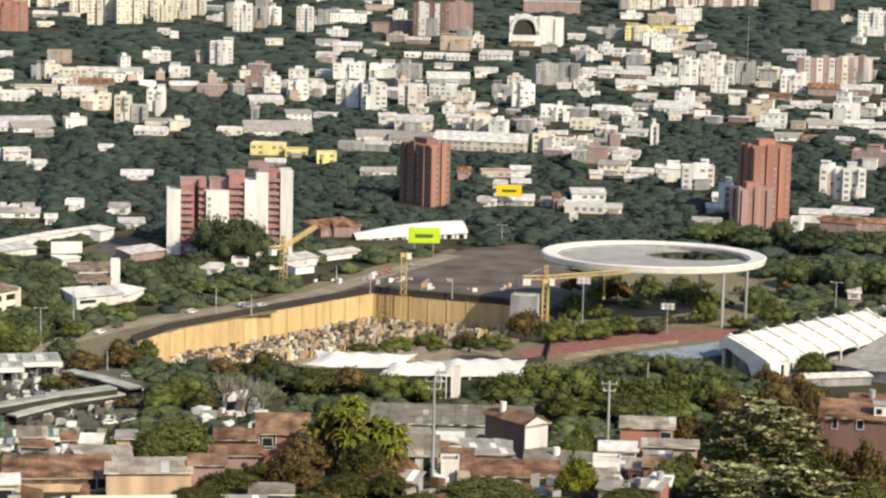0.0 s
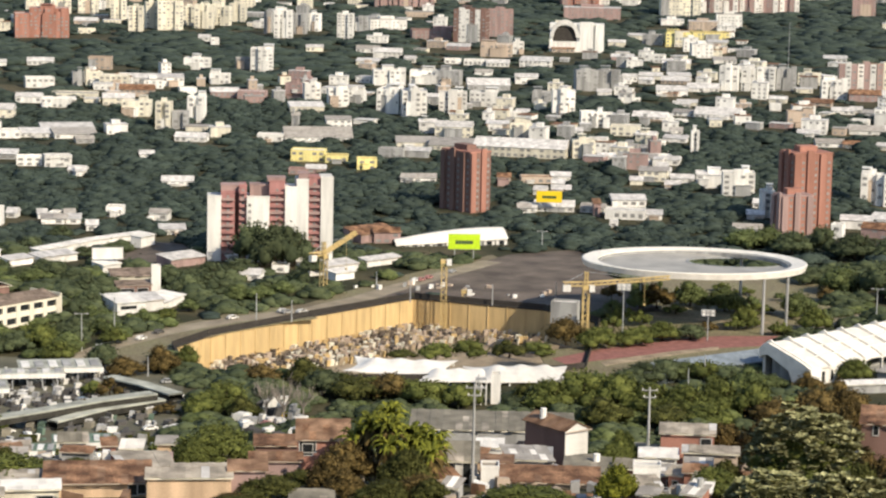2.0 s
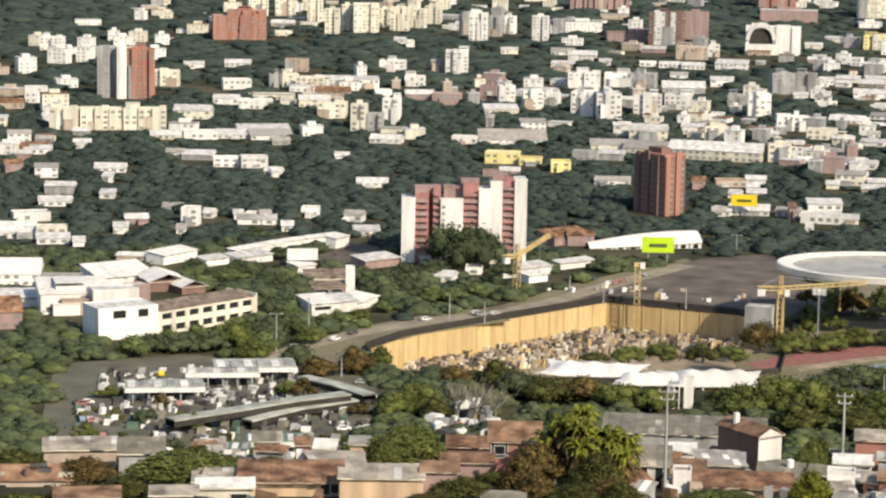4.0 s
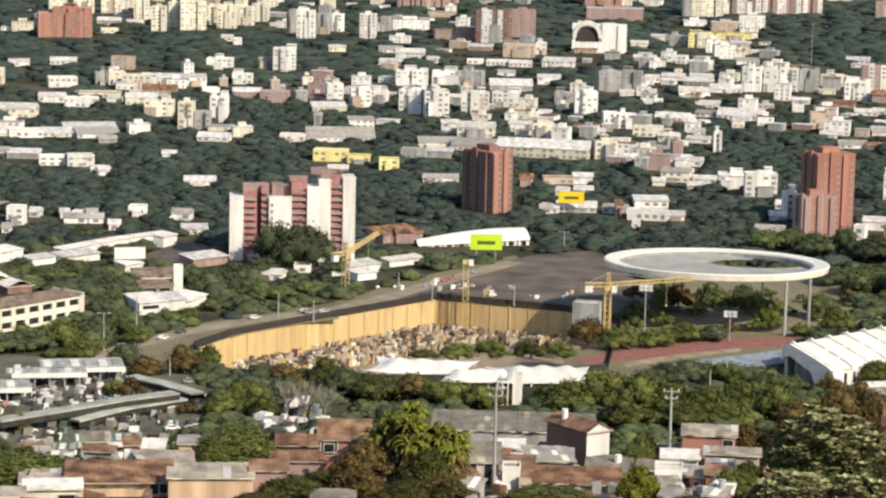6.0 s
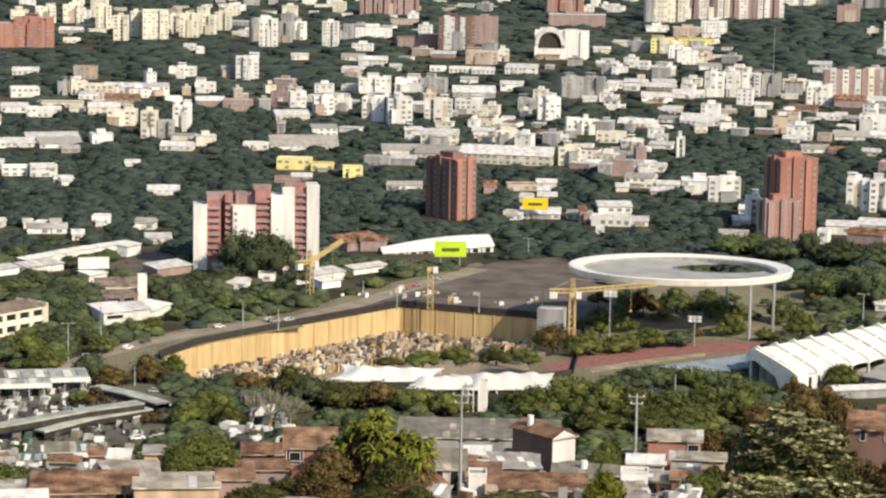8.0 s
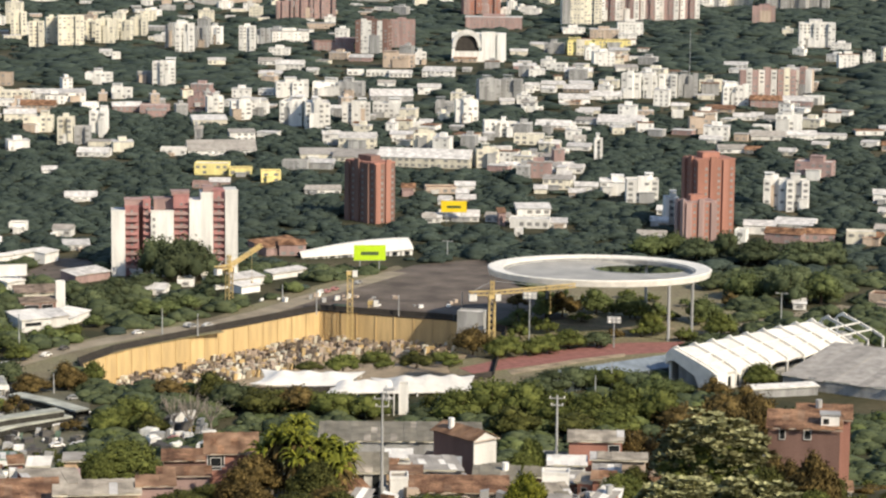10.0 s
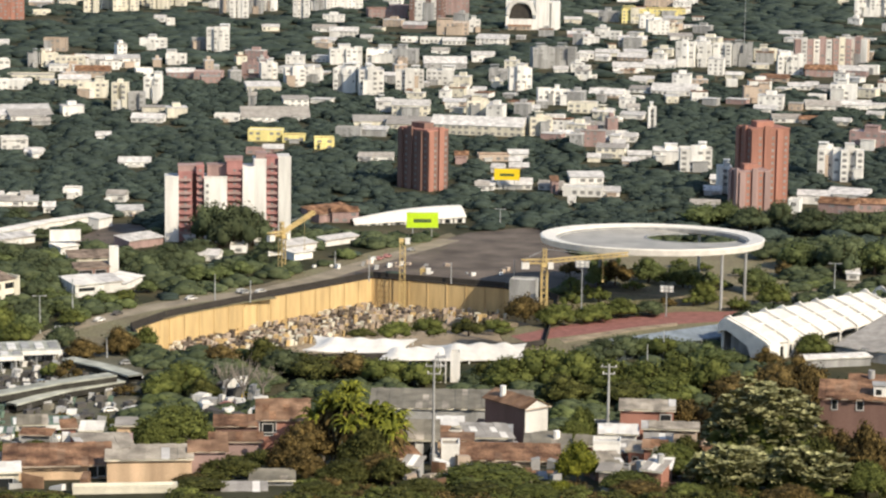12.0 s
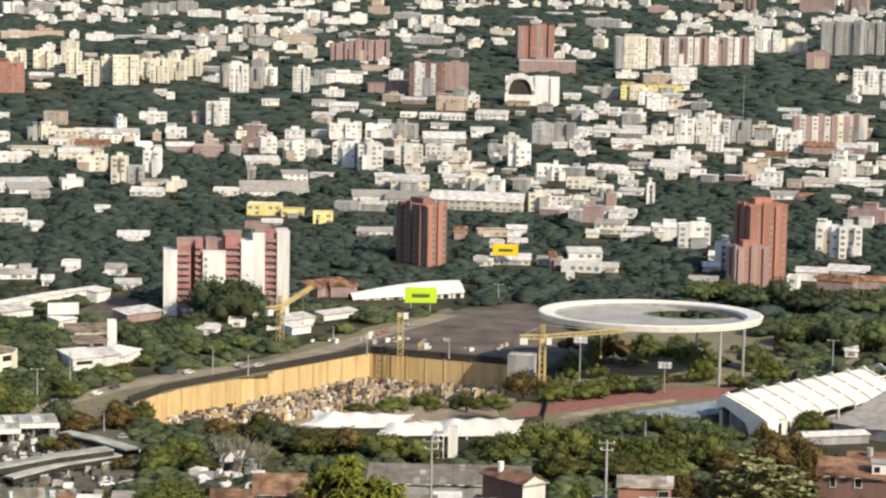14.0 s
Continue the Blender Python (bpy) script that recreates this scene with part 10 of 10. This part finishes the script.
# quarters built up house against house
QUARTERS = [
    [(-96, 2026), (127, 2077), (95, 1529), (-71, 1501)],
    [(107, 2130), (231, 2160), (196, 1821), (91, 1800)],
    [(-294, 1855), (-192, 1877), (-165, 1615), (-254, 1599)],
    [(259, 2080), (367, 2104), (317, 1816), (225, 1797)],
    [(-540, 3231), (-53, 3420), (-46, 3014), (-480, 2866)],
    [(8, 4445), (838, 4861), (644, 3724), (6, 3474)],
    [(132, 1670), (298, 1701), (272, 1553), (122, 1528)],
    [(70, 1563), (118, 1571), (101, 1341), (60, 1334)],
    [(-165, 1813), (-67, 1834), (-61, 1671), (-151, 1654)],
    [(-45, 1637), (70, 1659), (63, 1479), (-40, 1462)],
]
# dense groves in which no small house stands
GROVES = [
    [(277, 2735), (434, 2789), (335, 2139), (215, 2107)],
    [(130, 1822), (198, 1839), (182, 1691), (120, 1677)],
    [(142, 1642), (206, 1656), (172, 1370), (118, 1360)],
    [(234, 1764), (274, 1773), (249, 1607), (213, 1600)],
    [(42, 2872), (74, 2884), (62, 2387), (36, 2379)],
    [(125, 2567), (163, 2579), (136, 2143), (105, 2135)],
    [(-414, 2240), (-268, 2285), (-228, 1950), (-354, 1917)],
    [(-170, 2180), (-88, 2204), (-74, 1862), (-143, 1845)],
    [(-301, 1627), (-238, 1641), (-217, 1500), (-275, 1488)],
    [(-174, 1644), (-125, 1656), (-113, 1500), (-158, 1491)],
    [(-228, 1439), (-107, 1463), (-96, 1321), (-206, 1301)],
    [(-82, 1482), (-50, 1489), (-44, 1330), (-73, 1325)],
]


def low_houses():
    rng, chunks = random.Random(5), []
    for _ in range(1500):
        x, y, d = wedge(rng, 1450, 4700)
        w, e, h = rng.uniform(8, 18), rng.uniform(8, 13), rng.choice((3, 3, 5.8, 5.8, 8.6, 11.4))
        if noise.noise((x / 260, y / 420, 0.3)) < -0.05 or not free(x, y, 6) or any(inside(q, x, y) for q in GROVES):
            continue
        far_house(x, y, w, e, h, -math.degrees(math.atan2(x, y)) + rng.uniform(-25, 15), rng.choice((0, 0, 0, 0, 1, 1, 2, 4)))
    for q in QUARTERS:  # packed terraces, house against house
        xs, ys = [p[0] for p in q], [p[1] for p in q]
        for _ in range(22):
            x, y = rng.uniform(min(xs), max(xs)), rng.uniform(min(ys), max(ys))
            if not inside(q, x, y) or not free(x, y, 3.5, BUILT):
                continue
            far_house(x, y, rng.uniform(5, 15), rng.uniform(7, 12), rng.choice((2.8, 3.2, 4.2, 5.6, 6.2, 8.4)), -math.degrees(math.atan2(x, y)) + rng.uniform(-20, 12), rng.choice((0, 0, 0, 0, 1, 1, 2, 3, 4, 4)))
    for sh, x, y, a in FAR_HOUSES:
        v, f, s = quads(sh)
        chunks.append((placed(v, x, y, -0.2, 1, 1, 1, a), f, s))
    joined("far_houses", "low white, cream and brick houses spread over the valley", "houses", chunks,
           [WALLS[k] for k in ("white", "cream", "tan", "pink", "grey")] + [ROOFS[k] for k in ("light", "tile", "zinc")] + [PALE_GLASS])


low_houses()


def woods():
    rng = random.Random(8)
    mid = [triangles(crown_shape(60 + i, 15, 1, 6, 0.05, 1.6, 0.46, 0.6)) for i in range(6)]
    far = [triangles(crown_shape(80 + i, 7, 1, 1, 0.06, 1.6, 0.46, 0.6)) for i in range(5)]
    low = [triangles(crown_shape(90 + i, 3, 1, 0, 0.07, 1.5)) for i in range(5)]
    # The "grey" leaves carry haze painted into their colour.
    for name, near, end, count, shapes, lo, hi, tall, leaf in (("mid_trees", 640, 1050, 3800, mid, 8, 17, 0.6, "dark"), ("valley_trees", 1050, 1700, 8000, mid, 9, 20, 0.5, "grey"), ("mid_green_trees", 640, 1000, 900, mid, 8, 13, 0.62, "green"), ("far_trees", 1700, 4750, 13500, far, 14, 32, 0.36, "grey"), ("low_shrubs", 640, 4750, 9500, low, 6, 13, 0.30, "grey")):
        chunks = []
        for _ in range(count):
            x, y, d = wedge(rng, near, end)
            size = rng.uniform(lo, hi)
            if not free(x, y, size * (0.24 if name.startswith(("mid", "valley")) else 0.33), BUILT if name == "low_shrubs" else TAKEN) or inside(PIT, x, y) or any(inside(z, x, y) for z in OPEN):
                continue
            if name.startswith(("mid", "valley")):
                claim(x, y, size * 0.16)
            v, f = rng.choice(shapes)
            chunks.append((placed(v, x, y, -0.14 * size * tall, size, size, size * tall * rng.uniform(0.88, 1.15), rng.random() * 6.28), f, np.zeros(len(f))))
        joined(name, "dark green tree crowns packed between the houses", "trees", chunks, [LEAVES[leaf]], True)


woods()


def hillside_scrub():
    rng, chunks = random.Random(12), []
    shapes = [triangles(crown_shape(30 + i, 16, 1, 20, 0.05, 1.0)) for i in range(4)]
    for _ in range(3600):
        d, a = rng.choice((rng.uniform(322, 352), rng.uniform(325, 470))), radians(rng.uniform(-17, 13))
        x, y, size = d * math.sin(a), d * math.cos(a), rng.uniform(2, 5.0) + (1.2 if d < 350 else 0)
        if not free(x, y, size * 0.3):
            continue
        v, f = rng.choice(shapes)
        chunks.append((placed(v, x, y, land(x, y) - 0.25 * size, size, size, size * rng.uniform(0.5, 0.8), rng.random() * 6.28), f, np.full(len(f), rng.choice((0, 0, 1, 2)))))
    joined("hillside_scrub", "low green and brown scrub between the hillside houses", "shrubs", chunks, [LEAVES["olive"], LEAVES["moss"], LEAVES["brown"]], True)


hillside_scrub()


def hillside_clutter():
    """Boards, sheets, pipes and low block walls lying between the hillside houses, past counting."""
    rng, sh = random.Random(21), Shape()
    for _ in range(420):
        d, a = rng.uniform(343, 412), radians(rng.choice((rng.uniform(-10.5, -5.2), rng.uniform(-1.2, 3.0), rng.uniform(3.6, 6.3))))
        x, y = d * math.sin(a), d * math.cos(a)
        if not free(x, y, 0.2, BUILT):
            continue
        w, e, h, t, o = rng.uniform(0.6, 3.2), rng.uniform(0.15, 1.6), rng.uniform(0.15, 1.9), rng.random() * 3.14, len(sh.v)
        sh.box(-w / 2, -e / 2, -0.5, w / 2, e / 2, h, rng.randrange(6))
        lean = rng.uniform(-0.3, 0.3)
        sh.v[o:] = [(x + p[0] * math.cos(t) - p[1] * math.sin(t), y + p[0] * math.sin(t) + p[1] * math.cos(t), land(x, y) + p[2] + lean * p[0]) for p in sh.v[o:]]
    slab("hillside_clutter", "boards, roofing sheets and low block walls between the houses", "clutter", sh, [WALLS["white"], WALLS["tan"], WALLS["grey"], ROOFS["rust"], ROOFS["pale"], ROOFS["dark"]], "stuff")


hillside_clutter()
